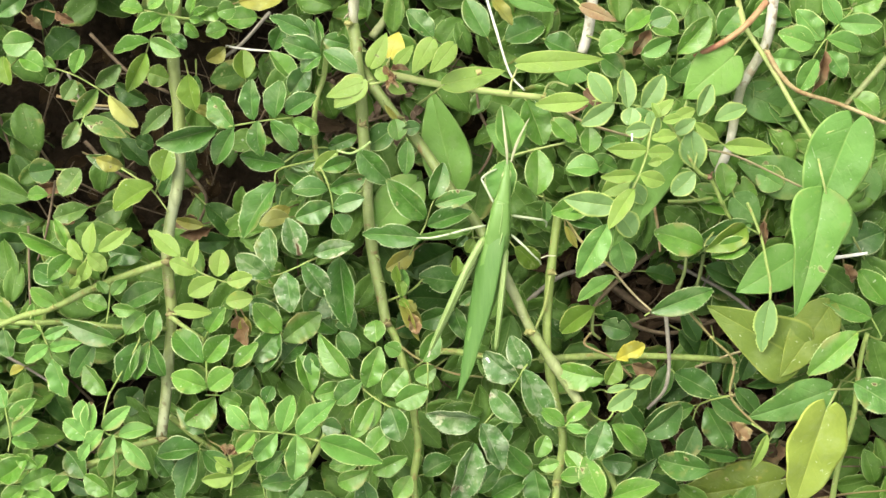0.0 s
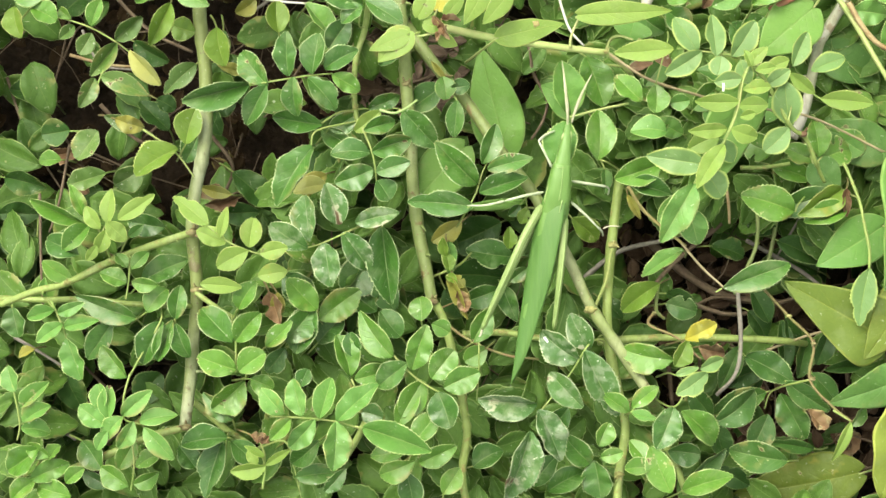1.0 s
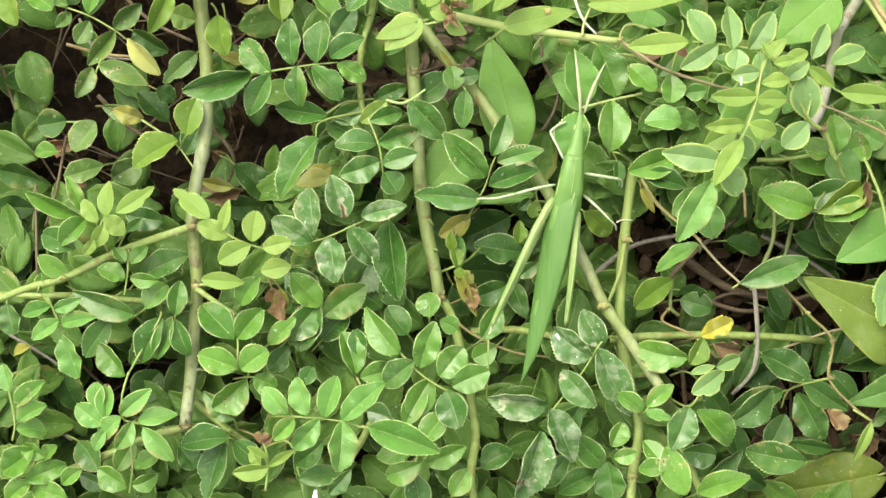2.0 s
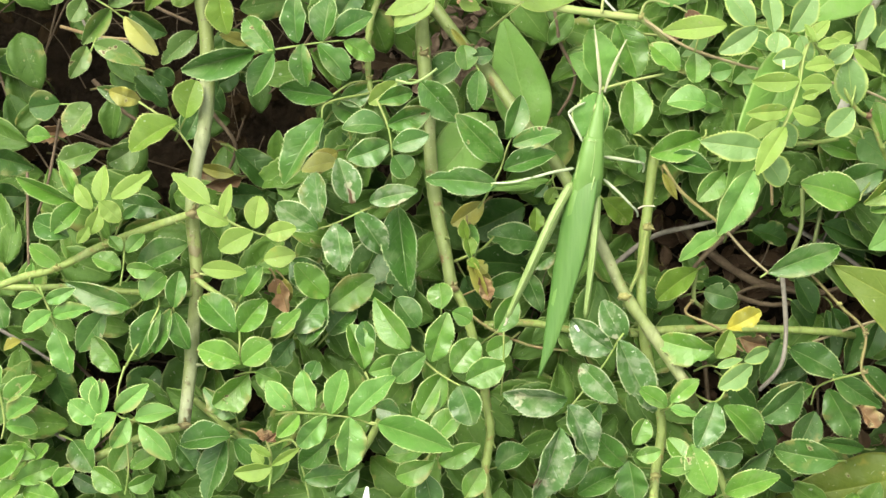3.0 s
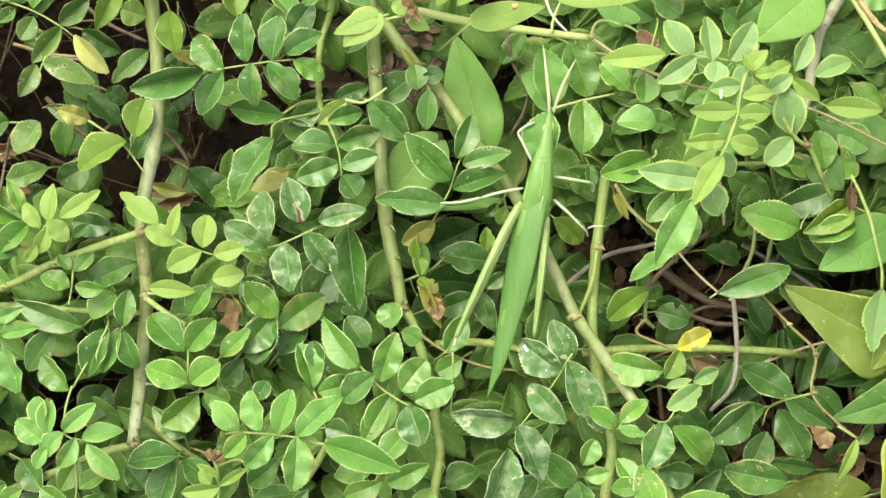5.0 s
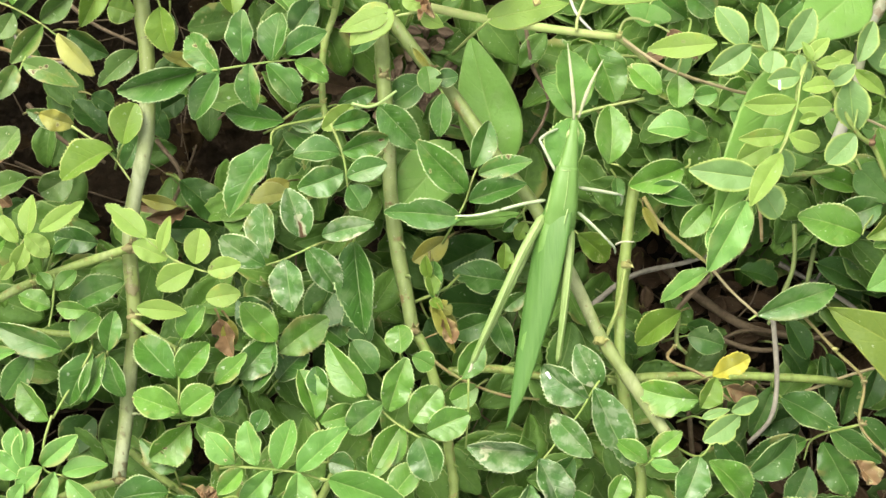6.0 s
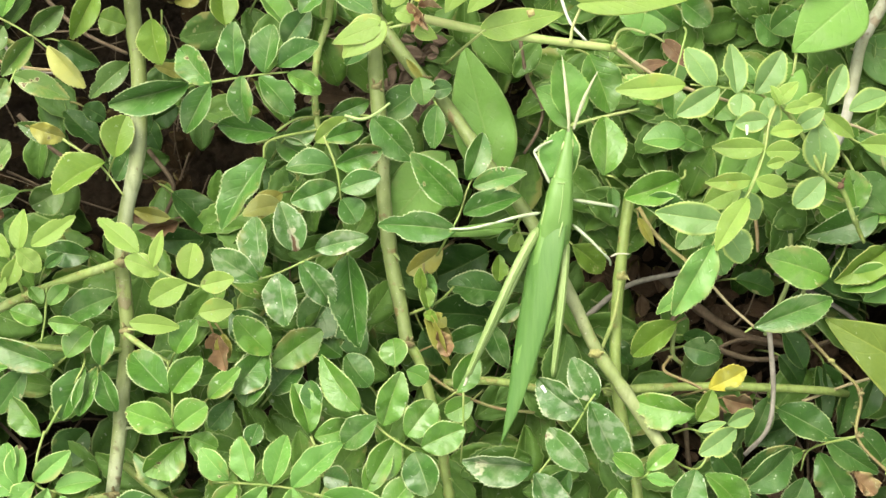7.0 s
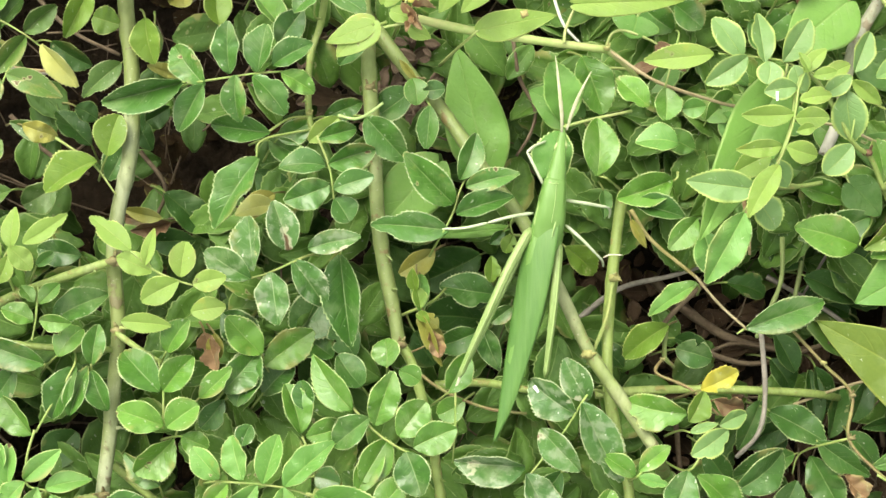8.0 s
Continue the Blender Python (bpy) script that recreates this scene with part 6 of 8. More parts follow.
joint(cane_d, 43.5, -25.2, -6, 1.5, KNOT)
k = stalk(cane_d, 0.6, (35.2, 13.3, -10), (29.5, 14.8, 5.9), (27.4, 15.5, 5.9))
leaf(k, "mid", 27, 15.5, 6.7, 27.4, 28.9, 6.2, 8.5, 1.7)
k = stalk(cane_d, 0.6, (45, 16.5, 6.2), (43.7, 14.5, 6.2), (35.2, 13.3, -10))
leaf(k, "mid", 43.6, 14.8, 7.3, 31.3, 10.4, 7.9, 7.5, -3.9)
leaf(k, "dark", 35.1, 9.3, 7.7, 46, 6.3, 9.3, 5.5, -9.9)
leaf(k, "fresh", 50, 3, 10, 53, -7, 9, 7.6, 8)
leaf(k, "mid", 49, 6, 9, 43, -1, 10, 6, -12)
k = stalk(cane_d, 0.6, (31, 19.2, -37.2), (30.5, 17, -21.2), (30.4, 15.1, -13.2), (30.6, 14, -11.2))
leaf(k, "fresh", 30.6, 14, -11.3, 30.7, 7.3, -10.3, 3.4, -11.3)
k = stalk(cane_d, 0.6, (54, -10, -20), (52, -9, -6), (50, -8, 1))
leaf(k, "fresh", 50, -8, 2, 39, -15, 0, 4.2, 24)
k = stalk(cane_d, 0.6, (51.4, -16.1, -33.6), (48.3, -16.4, -17.6), (46, -16.9, -9.6), (45, -17.3, -7.6), material=RED_STALK)
leaf(k, "sallow", 44.9, -17.3, -7.1, 34.9, -24.8, -9.8, 6.7, 13)
k = stalk(cane_d, 0.6, (45.7, -24.5, -40.5), (46, -23.5, -24.5), (47, -23, -16.5), (47.8, -22.8, -14.5))
leaf(k, "dark", 47.8, -22.8, -14.3, 56.1, -25.3, -13.1, 6.8, 4)
k = stalk(cane_d, 0.6, (37.9, 11.8, -31.4), (36.8, 9.7, -15.4), (36.2, 7.9, -7.4), (36.1, 6.8, -5.4), material=RED_STALK)
leaf(k, "yellowed", 36.1, 6.8, -5.5, 39.6, 0.2, -5.2, 2.3, 10.8)
k = stalk(cane_d, 0.6, (31.3, -33.4, -10), (24.9, -32.2, 10.3), (19.6, -40.2, 10.3), (13.9, -47.5, 10.3), (10.3, -51.9, 10.3))
leaf(k, "worn", 21.6, -37.3, 11.2, 11.3, -30.1, 9.7, 7.7, -19.4)
leaf(k, "worn", 24.4, -34.1, 10.9, 19.3, -25.1, 11.7, 6.8, -4.3)
leaf(k, "worn", 22.9, -34.5, 12, 32.2, -51.9, 7.1, 8.4, -9.5)
leaf(k, "worn", 13.9, -40.2, 11.3, 22.1, -49.2, 13.8, 6.8, 13.9)
leaf(k, "worn", 10.5, -48.3, 12.4, -4.8, -47.2, 11.9, 6.8, -19)
leaf(k, "worn", 11, -49.9, 11.9, 17.8, -63.5, 9.4, 7.4, -22.7)
leaf(k, "worn", 9, -55.5, 12.3, 2.6, -74.6, 9.5, 8.7, -18.8)
k = stalk(cane_d, 0.6, (15.9, -59.4, -1), (25.8, -65.2, -1), (34.2, -67.5, -10))
leaf(k, "dark", 25.7, -65.2, 0.6, 18.4, -57.5, 2.6, 6.6, -1.6)
leaf(k, "dark", 10.1, -71.2, -0.3, 16.2, -63, 0.8, 6.3, -18.5)
leaf(k, "dark", 26.6, -64.4, 0.4, 28.5, -74.8, -2.1, 7.9, 23.4)
leaf(k, "dark", 14.2, -72.4, 0.5, 24.4, -67.2, -0.2, 6.6, -10.9)
k = stalk(cane_d, 0.6, (25.6, -51.9, -31.8), (23.2, -50.9, -15.8), (21.2, -50.7, -7.8), (20.2, -50.8, -5.8))
leaf(k, "dark", 20.2, -50.8, -5.9, 14.8, -57.2, -7.4, 6, 0.7)
k = stalk(cane_d, 0.6, (32.6, -63.1, 8.3), (29.4, -59.1, 8.3))
leaf(k, "mid", 26.9, -59.6, 9.1, 29.5, -53.4, 9.4, 5.2, 20.1)
leaf(k, "mid", 27.4, -62.4, 9.2, 33.2, -61, 10, 4.2, 1.4)
leaf(k, "mid", 40, -64, 9.1, 35.3, -58.2, 7.1, 5.2, 21.1)
leaf(k, "mid", 40.8, -64.7, 9.7, 33.7, -65, 9.2, 4.5, 20)
leaf(k, "mid", 45.6, -71.7, 9.9, 40.5, -59.6, 9.5, 7.4, -10.4)
k = stalk(cane_d, 0.6, (35, -53.2, -10), (35, -50.8, 9.7), (36.9, -48.7, 9.7))
leaf(k, "mid", 34.7, -50.4, 10.4, 28.3, -45.8, 10.1, 4.5, 12.4)
leaf(k, "mid", 35.5, -49.2, 11, 42.6, -43.8, 9.1, 4.5, -14.3)
leaf(k, "fresh", 35.3, -50.6, 11.3, 41.6, -52.2, 11.8, 2.9, -19.1)
k = stalk(cane_d, 0.6, (52.9, -35.1, -8), (49.6, -35.5, 8.5), (46.4, -36.8, 8.5))
leaf(k, "mid", 46.3, -37.1, 9.1, 33.1, -34.9, 6.3, 7.8, -19.7)
leaf(k, "sallow", 46.8, -38.8, 9.6, 50.5, -32.2, 9.8, 5.5, 17.2)
k = stalk(cane_d, 0.6, (48.6, -34.7, -21), (48.6, -33.2, -5), (49.4, -32.2, 3), (50.2, -31.9, 5), material=RED_STALK)
leaf(k, "yellow", 50.2, -31.9, 4.5, 58.4, -28, 4.6, 5.2, -11.9)
k = stalk(cane_d, 0.6, (55.4, -37.3, -40.4), (55.4, -35.9, -24.4), (56.2, -35, -16.4), (57, -34.7, -14.4), material=RED_STALK)
leaf(k, "dry", 56.9, -34.7, -14.2, 64.6, -36.8, -15.8, 5.4, 12.7)
k = stalk(cane_d, 0.6, (45, -64.8, -30.5), (45.3, -63.1, -14.5), (46.2, -62.4, -6.5), (47, -62.3, -4.5))
leaf(k, "dark", 47, -62.3, -4.3, 55.7, -63.2, -4.6, 6.7, 17.9)
k = stalk(cane_d, 0.6, (47.9, -77.5, -18.7), (47.8, -74.2, -2.7), (48.5, -72.2, 5.3), (49.1, -71.4, 7.3))
leaf(k, "mid", 49.1, -71.4, 7.1, 62, -67.1, 9.3, 6.2, -17.6)
k = stalk(cane_d, 0.6, (58.1, -60.1, -22.2), (57.5, -57.1, -6.2), (57.8, -55.1, 1.8), (58.3, -54.2, 3.8))
leaf(k, "dull", 58.3, -54.2, 4.3, 70.7, -45.8, 1.1, 8.2, 7.4)
k = stalk(cane_d, 0.6, (69.8, -36, -39.2), (68.9, -36.1, -23.2), (69.1, -36.6, -15.2), (69.6, -37.2, -13.2))
leaf(k, "dull", 69.6, -37.2, -13.8, 82.1, -44.1, -11.1, 8.2, -9)
k = stalk(cane_d, 0.6, (21.9, 24.9, -25.9), (21.1, 25.8, -9.9), (20.7, 27, -1.9), (20.6, 27.9, 0.1))
leaf(k, "vine", 20.6, 27.9, 0, 17.9, 41.9, 2, 8.9, 8.4)
k = stalk(cane_d, 0.6, (52.7, 32.7, -40.5), (49.8, 32.9, -24.5), (47.9, 33.6, -16.5), (46.9, 34.2, -14.5))
leaf(k, "mid", 46.9, 34.2, -14.5, 40.1, 38.4, -13.9, 7.8, 5.5)
k = stalk(cane_d, 0.6, (55.4, 27.9, -37.1), (54.5, 28.6, -21.1), (54.5, 29.6, -13.1), (54.7, 30.4, -11.1))
leaf(k, "mid", 54.7, 30.4, -11.1, 61.8, 36.7, -13.6, 7.3, 14)
k = stalk(cane_d, 0.6, (57.8, 21.4, -37.2), (54.9, 22.1, -21.2), (52.9, 23, -13.2), (52, 23.7, -11.2))
leaf(k, "mid", 52.1, 23.7, -11.7, 44.8, 27.7, -11.8, 6.1, -1)
k = stalk(cane_d, 0.6, (47, -20.7, -49.1), (47.3, -20.3, -33.1), (48.3, -20.2, -25.1), (49.1, -20.2, -23.1))
leaf(k, "deep", 49.1, -20.2, -22.6, 57.8, -24.1, -21.2, 4.8, -12.6)
k = stalk(cane_d, 0.6, (28.5, -19.2, -47), (28.8, -19.9, -31), (29.6, -20.9, -23), (30.2, -21.5, -21))
leaf(k, "deep", 30.2, -21.5, -21.2, 36.9, -26.9, -20.8, 5.3, -13)

cane_e = thing("rose_cane", 120.3, 109.7, -94, "bleached grey-white old rose cane", "rose cane", "rose canes")
stem(cane_e, [(97.9, 76.8, -4), (95.8, 61.9, -5), (91.6, 53.7, -6), (88.5, 47.9, -7), (86.6, 38.8, -8), (85.1, 30.4, -9), (81.9, 22.4, -10)], 3.1, PALE_CANE, prickles=1)
stem(cane_e, [(97.9, 76.4, -4), (102, 85.5, -16), (110.4, 97.7, -50), (121, 110.2, -97)], 3.3, PALE_CANE, taper=1.15, prickles=2)
joint(cane_e, 95, 58, -3, 3.6, KNOT)
k = stalk(cane_e, 0.6, (70.5, 55.4, -20.7), (68.7, 55.3, -4.7), (68, 56, 3.3), (67.9, 56.7, 5.3))
leaf(k, "mid", 67.9, 56.6, 5.5, 77.5, 66.9, 5.7, 7.5, 11.7)
k = stalk(cane_e, 0.6, (83, 62.7, -30), (81.4, 62.2, -14), (81, 62.5, -6), (81.3, 63.1, -4))
leaf(k, "dark", 81.3, 63.1, -4.2, 87.5, 71, -3.3, 7.3, -6.1)
k = stalk(cane_e, 0.6, (101.7, 41.9, -41.7), (99.2, 39, -25.7), (98.3, 36.7, -17.7), (98.2, 35.6, -15.7))
leaf(k, "dark", 98.2, 35.6, -15.8, 102.9, 28.8, -15.3, 7.5, -21)
k = stalk(cane_e, 0.6, (103.5, 46.5, -46.7), (98.6, 44.7, -30.7), (95.4, 43.6, -22.7), (94, 43.2, -20.7))
leaf(k, "deep", 94.1, 43.3, -21.1, 87.6, 39.1, -23.1, 8.6, -23.3)
k = stalk(cane_e, 0.6, (68.7, 38.1, -19.2), (64.8, 36.9, -3.2), (62.1, 36.4, 4.8), (60.9, 36.3, 6.8))
leaf(k, "fresh", 60.9, 36.3, 6.7, 53.5, 39.9, 6.2, 4.9, 14.5)
k = stalk(cane_e, 0.6, (114, 69.6, -38.1), (108.9, 68.2, -22.1), (105.6, 67.7, -14.1), (104.3, 67.9, -12.1))
leaf(k, "fresh", 104.4, 68, -12.6, 95.7, 71.2, -11.6, 7.8, 12.8)
k = stalk(cane_e, 0.6, (92, 66, -33.6), (90.8, 64.4, -17.6), (91, 63.9, -9.6), (91.6, 63.9, -7.6))
leaf(k, "fresh", 91.6, 63.9, -7.5, 98.5, 68.8, -6.8, 7.4, 16.8)
k = stalk(cane_e, 0.6, (93.4, 55, -35.6), (88.8, 53.4, -19.6), (85.7, 52.6, -11.6), (84.4, 52.4, -9.6))
leaf(k, "fresh", 84.3, 52.3, -9.2, 76.5, 56.3, -7.4, 8.4, -14.3)
k = stalk(cane_e, 0.6, (85.6, 18.7, -37.3), (81.3, 18.5, -21.3), (78.4, 18.6, -13.3), (77.1, 18.8, -11.3))
leaf(k, "mid", 77.1, 18.8, -11.8, 68.8, 22.2, -12.6, 7.8, -19.7)
k = stalk(cane_e, 0.6, (78.9, 67.8, -38.8), (74.7, 65.8, -22.8), (71.8, 64.8, -14.8), (70.5, 64.6, -12.8))
leaf(k, "mid", 70.5, 64.6, -12.9, 62.2, 69.9, -14.2, 8.5, 11)
k = stalk(cane_e, 0.6, (94.3, 26.2, -36.3), (93, 25, -20.3), (93.2, 24.1, -12.3), (93.8, 23.8, -10.3))
leaf(k, "fresh", 93.7, 23.8, -9.8, 101, 18.6, -8.3, 8.4, 9.1)
k = stalk(cane_e, 0.6, (81.6, 62.2, -36.8), (77.9, 59, -20.8), (75.5, 56.8, -12.8), (74.5, 55.9, -10.8))
leaf(k, "fresh", 74.5, 55.9, -10.9, 68.6, 50.9, -11.5, 7.8, -22.7)
k = stalk(cane_e, 0.6, (59.9, 38.3, -38.1), (58.7, 35.6, -22.1), (58.4, 33.4, -14.1), (58.6, 32.3, -12.1))
leaf(k, "fresh", 58.5, 32.3, -11.9, 63.5, 25.5, -10.7, 7.4, 8.8)
k = stalk(cane_e, 0.6, (86, 27, -37.2), (82.2, 27.4, -21.2), (79.7, 28.3, -13.2), (78.7, 28.9, -11.2))
leaf(k, "fresh", 78.7, 28.9, -10.7, 71.8, 32.2, -9.9, 7.4, -4)
k = stalk(cane_e, 0.6, (75.1, 17.6, -31.5), (74.3, 16.2, -15.5), (74.6, 15.2, -7.5), (75.2, 14.7, -5.5))
leaf(k, "mid", 75.1, 14.7, -5.1, 86.6, 10.8, -4.1, 6, -2.7)
k = stalk(cane_e, 0.6, (80.1, 34.3, -36.9), (79.1, 32.4, -20.9), (79.3, 31, -12.9), (79.9, 30.4, -10.9))
leaf(k, "mid", 79.9, 30.4, -11.2, 87.8, 23.8, -10.6, 7.8, 12.9)

cane_f = thing("rose_cane", 54.8, 108.7, -94, "bleached stub of an old rose cane", "rose cane", "rose canes")
stem(cane_f, [(44.8, 77.4, -8), (43.4, 65.8, -9), (41.5, 58.5, -10)], 3.5, PALE_CANE, prickles=0)
stem(cane_f, [(44.8, 77.1, -8), (46.8, 85.3, -20), (50.5, 97.1, -52), (55.1, 109.3, -97)], 3.5, PALE_CANE, taper=1.15, prickles=2)
k = stalk(cane_f, 0.6, (15.5, 64.2, -36.9), (16.6, 62.9, -20.9), (17.9, 62.5, -12.9), (18.7, 62.7, -10.9))
leaf(k, "dark", 18.7, 62.6, -10.5, 30.1, 67.8, -11.7, 9.4, -19.5)
k = stalk(cane_f, 0.6, (27.6, 66.8, -33.7), (28.3, 64.3, -17.7), (29.5, 62.8, -9.7), (30.4, 62.2, -7.7))
leaf(k, "dark", 30.4, 62.3, -8.1, 40.1, 58.3, -9.5, 8.4, -23.7)
k = stalk(cane_f, 0.6, (16.3, 62.3, -33.1), (14.8, 61.8, -17.1), (13.7, 62.2, -9.1), (13.1, 62.8, -7.1))
leaf(k, "dark", 13.1, 62.9, -7.5, 6.8, 74.8, -11.1, 7.4, 2.4)
k = stalk(cane_f, 0.6, (42.7, 63.4, -8), (48.6, 60.1, 2.4), (53.6, 62.3, 2.4))
leaf(k, "mid", 52.9, 61.4, 3.8, 45.5, 58.3, 2.8, 6.9, 20.4)
leaf(k, "mid", 53.2, 63.3, 3, 60.6, 69.4, 1.1, 6.2, -23.7)
leaf(k, "fresh", 57.6, 56.6, 3.1, 66.3, 60.8, 3.3, 5.6, 12.3)
leaf(k, "dark", 60, 65.7, 3.8, 65.9, 67.6, 4.6, 6.6, -2.3)
k = stalk(cane_f, 0.6, (66.6, 70.6, -24.7), (63.4, 67.1, -8.7), (61.3, 64.8, -0.7), (60.4, 63.7, 1.3), material=RED_STALK)
leaf(k, "dry", 60.4, 63.7, 1.3, 55.7, 56.5, -0.4, 4.6, -3.5)
k = stalk(cane_f, 0.6, (37.6, 63.8, -32.2), (37.4, 60.5, -16.2), (37.7, 58.1, -8.2), (38.1, 57, -6.2))
leaf(k, "dark", 38.2, 57.1, -6.5, 46.7, 50.9, -7.9, 7.7, 15.2)
k = stalk(cane_f, 0.6, (46.4, 63.6, -35.3), (46.2, 60.4, -19.3), (46.7, 58.3, -11.3), (47.3, 57.4, -9.3))
leaf(k, "dark", 47.3, 57.4, -9.6, 53.5, 52, -9.2, 7.4, 4.5)
k = stalk(cane_f, 0.6, (48.8, 53.2, -19.2), (46.5, 49.4, -1.2), (44.8, 45.7, 7.8), (41.9, 35.1, 7.8))
leaf(k, "fresh", 50.7, 31, 9.1, 45.6, 30.3, 8.7, 4.5, -8.6)
leaf(k, "mid", 41.8, 34.8, 9.4, 41.7, 27.6, 10.2, 6.2, -9.1)
leaf(k, "mid", 38.1, 30.8, 9.3, 31.4, 37.9, 7.1, 6.2, 0.9)
leaf(k, "fresh", 44.8, 22.9, 8.7, 35.5, 23.5, 9.1, 6.8, 20)
k = stalk(cane_f, 0.6, (22.5, 49, -27.6), (23.1, 46.3, -11.6), (23.9, 44.4, -3.6), (24.5, 43.6, -1.6))
leaf(k, "mid", 24.5, 43.6, -1.6, 29.5, 30.4, -2.2, 9.6, -2.7)
k = stalk(cane_f, 0.6, (64.8, 59.5, -39), (64.3, 56.8, -23), (64.8, 55.1, -15), (65.5, 54.4, -13))
leaf(k, "fresh", 65.5, 54.4, -13.1, 71.7, 49.5, -15, 7.8, 8.4)
k = stalk(cane_f, 0.6, (37.6, 41.1, -38.8), (37.2, 41.4, -22.8), (37.3, 42.3, -14.8), (37.6, 43.1, -12.8))
leaf(k, "mid", 37.7, 43.1, -13.3, 43.9, 51.2, -14.5, 6.4, 20.7)
k = stalk(cane_f, 0.6, (51.6, 52.3, -36.6), (49.6, 49, -20.6), (48.4, 46.6, -12.6), (47.9, 45.4, -10.6))
leaf(k, "mid", 47.9, 45.4, -10.8, 41.2, 36.7, -8.8, 5.9, -19.8)

cane_g = thing("rose_cane", 133.4, -107.3, -94, "thin olive rose stem with knobbly joints and large leaflets", "rose cane", "rose canes")
stem(cane_g, [(115.2, -76.7, -8), (117.3, -63.4, -6.5), (121.1, -49.9, -5), (122.8, -33.1, -3.5), (124.5, -24.7, -2)], 1.8, FRESH_CANE, prickles=3)
stem(cane_g, [(71.7, -18.3, 0), (78.7, -26.2, 1.2), (84.6, -32.9, 2.4), (83.4, -42.5, 3.6), (89.3, -49.7, 4.8), (94.1, -53.5, 6)], 0.8, OLIVE_STALK, prickles=0)
stem(cane_g, [(66, 14, -2), (72, 14, -1), (79, 15, 0)], 1.2, FRESH_CANE, prickles=1)
stem(cane_g, [(49.9, -6.4, 0), (55.4, -13, 1), (61.2, -18.4, 2)], 0.7, VINE_STEM_BROWN, prickles=0)
stem(cane_g, [(131.4, 56.5, -6), (125, 48.8, -7), (118.9, 41.8, -8)], 2, CANE, prickles=0)
stem(cane_g, [(115.2, -76.4, -8), (117.3, -84.1, -20), (124, -95.8, -52), (134, -107.9, -97)], 1.8, FRESH_CANE, taper=1.15, prickles=2)
joint(cane_g, 84.7, -33, 3, 2.1, KNOT)
joint(cane_g, 83.9, -42.4, 4, 2, KNOT)
joint(cane_g, 121.5, -49.9, -5, 2.3, KNOT)
joint(cane_g, 78.3, -25.7, 2, 2, PALE_KNOT)
k = stalk(cane_g, 0.6, (128.2, 75.8, -26.5), (122.3, 71.6, -8.5), (118.1, 68.1, 0.5), (111.5, 60.9, 0.5), (107.4, 54.6, 0.5))
leaf(k, "fresh", 110.7, 61, 1.2, 103.1, 69.6, 1.9, 7.2, -1.8)
leaf(k, "fresh", 115.6, 65.6, 1.2, 110.9, 74.1, 2.7, 5.3, -8.3)
leaf(k, "fresh", 115.4, 65.9, 2.1, 128.3, 65, 1.4, 6.2, 17.8)
leaf(k, "fresh", 111.8, 61.4, 1.4, 122.6, 58.7, -0.3, 5.9, -10.3)
leaf(k, "fresh", 108.1, 59.4, 1.8, 97.6, 62.8, 3.3, 7.6, 0.1)
leaf(k, "fresh", 95, 55.7, 2.1, 104.5, 54.5, 1.8, 6.9, 16.6)
leaf(k, "fresh", 108.8, 55.2, 2.5, 103.6, 45.9, 1.9, 6.2, 7.5)
leaf(k, "fresh", 111.8, 57.3, 2.7, 117.1, 50, 2, 6.2, -3.5)
k = stalk(cane_g, 0.6, (117.6, 64.9, -21.1), (113.5, 61.2, -5.1), (111.3, 58.6, 2.9), (110.7, 57.4, 4.9), material=RED_STALK)
leaf(k, "dry", 110.6, 57.3, 5.3, 107.5, 45.1, 3.7, 3.6, -6.5)
k = stalk(cane_g, 0.6, (121.9, 73.8, -29.7), (119.8, 71.8, -13.7), (119.5, 71, -5.7), (120, 70.9, -3.7))
leaf(k, "mid", 120.1, 70.9, -4.1, 129.7, 73.9, -4.6, 6.7, 11.2)
k = stalk(cane_g, 0.6, (123.7, 49.1, -33.4), (121.5, 47.3, -17.4), (121.2, 46.2, -9.4), (121.7, 45.8, -7.4))
leaf(k, "mid", 121.6, 45.7, -7.1, 129.1, 40.2, -5.4, 7, -20.8)
k = stalk(cane_g, 0.6, (59.7, -18.3, 5.7), (58.1, -19.4, 5.7))
leaf(k, "dark", 60.2, -18.2, 6.9, 78.9, -12, 4.2, 7.2, 7.5)
k = stalk(cane_g, 0.6, (104.4, -16.1, -61.4), (99.6, -15.1, -45.4), (96.4, -14.4, -37.4), (95, -14, -35.4))
leaf(k, "deep", 95.1, -14, -35.8, 82.5, -9.6, -37.2, 10.6, 9.3)
k = stalk(cane_g, 0.6, (125.9, -25.6, -8), (128.4, -26.3, -1), (125.4, -20, -1))
leaf(k, "mid", 124.9, -20, 0.5, 109.2, -14.1, 2.7, 7.9, 5.7)
leaf(k, "mid", 129.6, -16, 0.6, 122.2, -6.1, -1.8, 7.9, -1.2)
k = stalk(cane_g, 0.6, (123.3, -1.1, -42.5), (121.2, -0.6, -26.5), (120.9, -0.1, -18.5), (121.4, 0.2, -16.5))
leaf(k, "dark", 121.5, 0.2, -17, 133, 5.3, -15, 10.3, -6.2)
k = stalk(cane_g, 0.6, (130.2, -24.1, -19.1), (124.4, -23.7, -3.1), (120.8, -23.8, 4.9), (119.3, -23.9, 6.9))
leaf(k, "mid", 119.2, -23.9, 7.4, 105.2, -36.2, 5.8, 8.1, 17.1)
k = stalk(cane_g, 0.6, (121.4, -40.1, -22.5), (119.2, -39.2, -6.5), (118.9, -38.8, 1.5), (119.4, -38.9, 3.5))
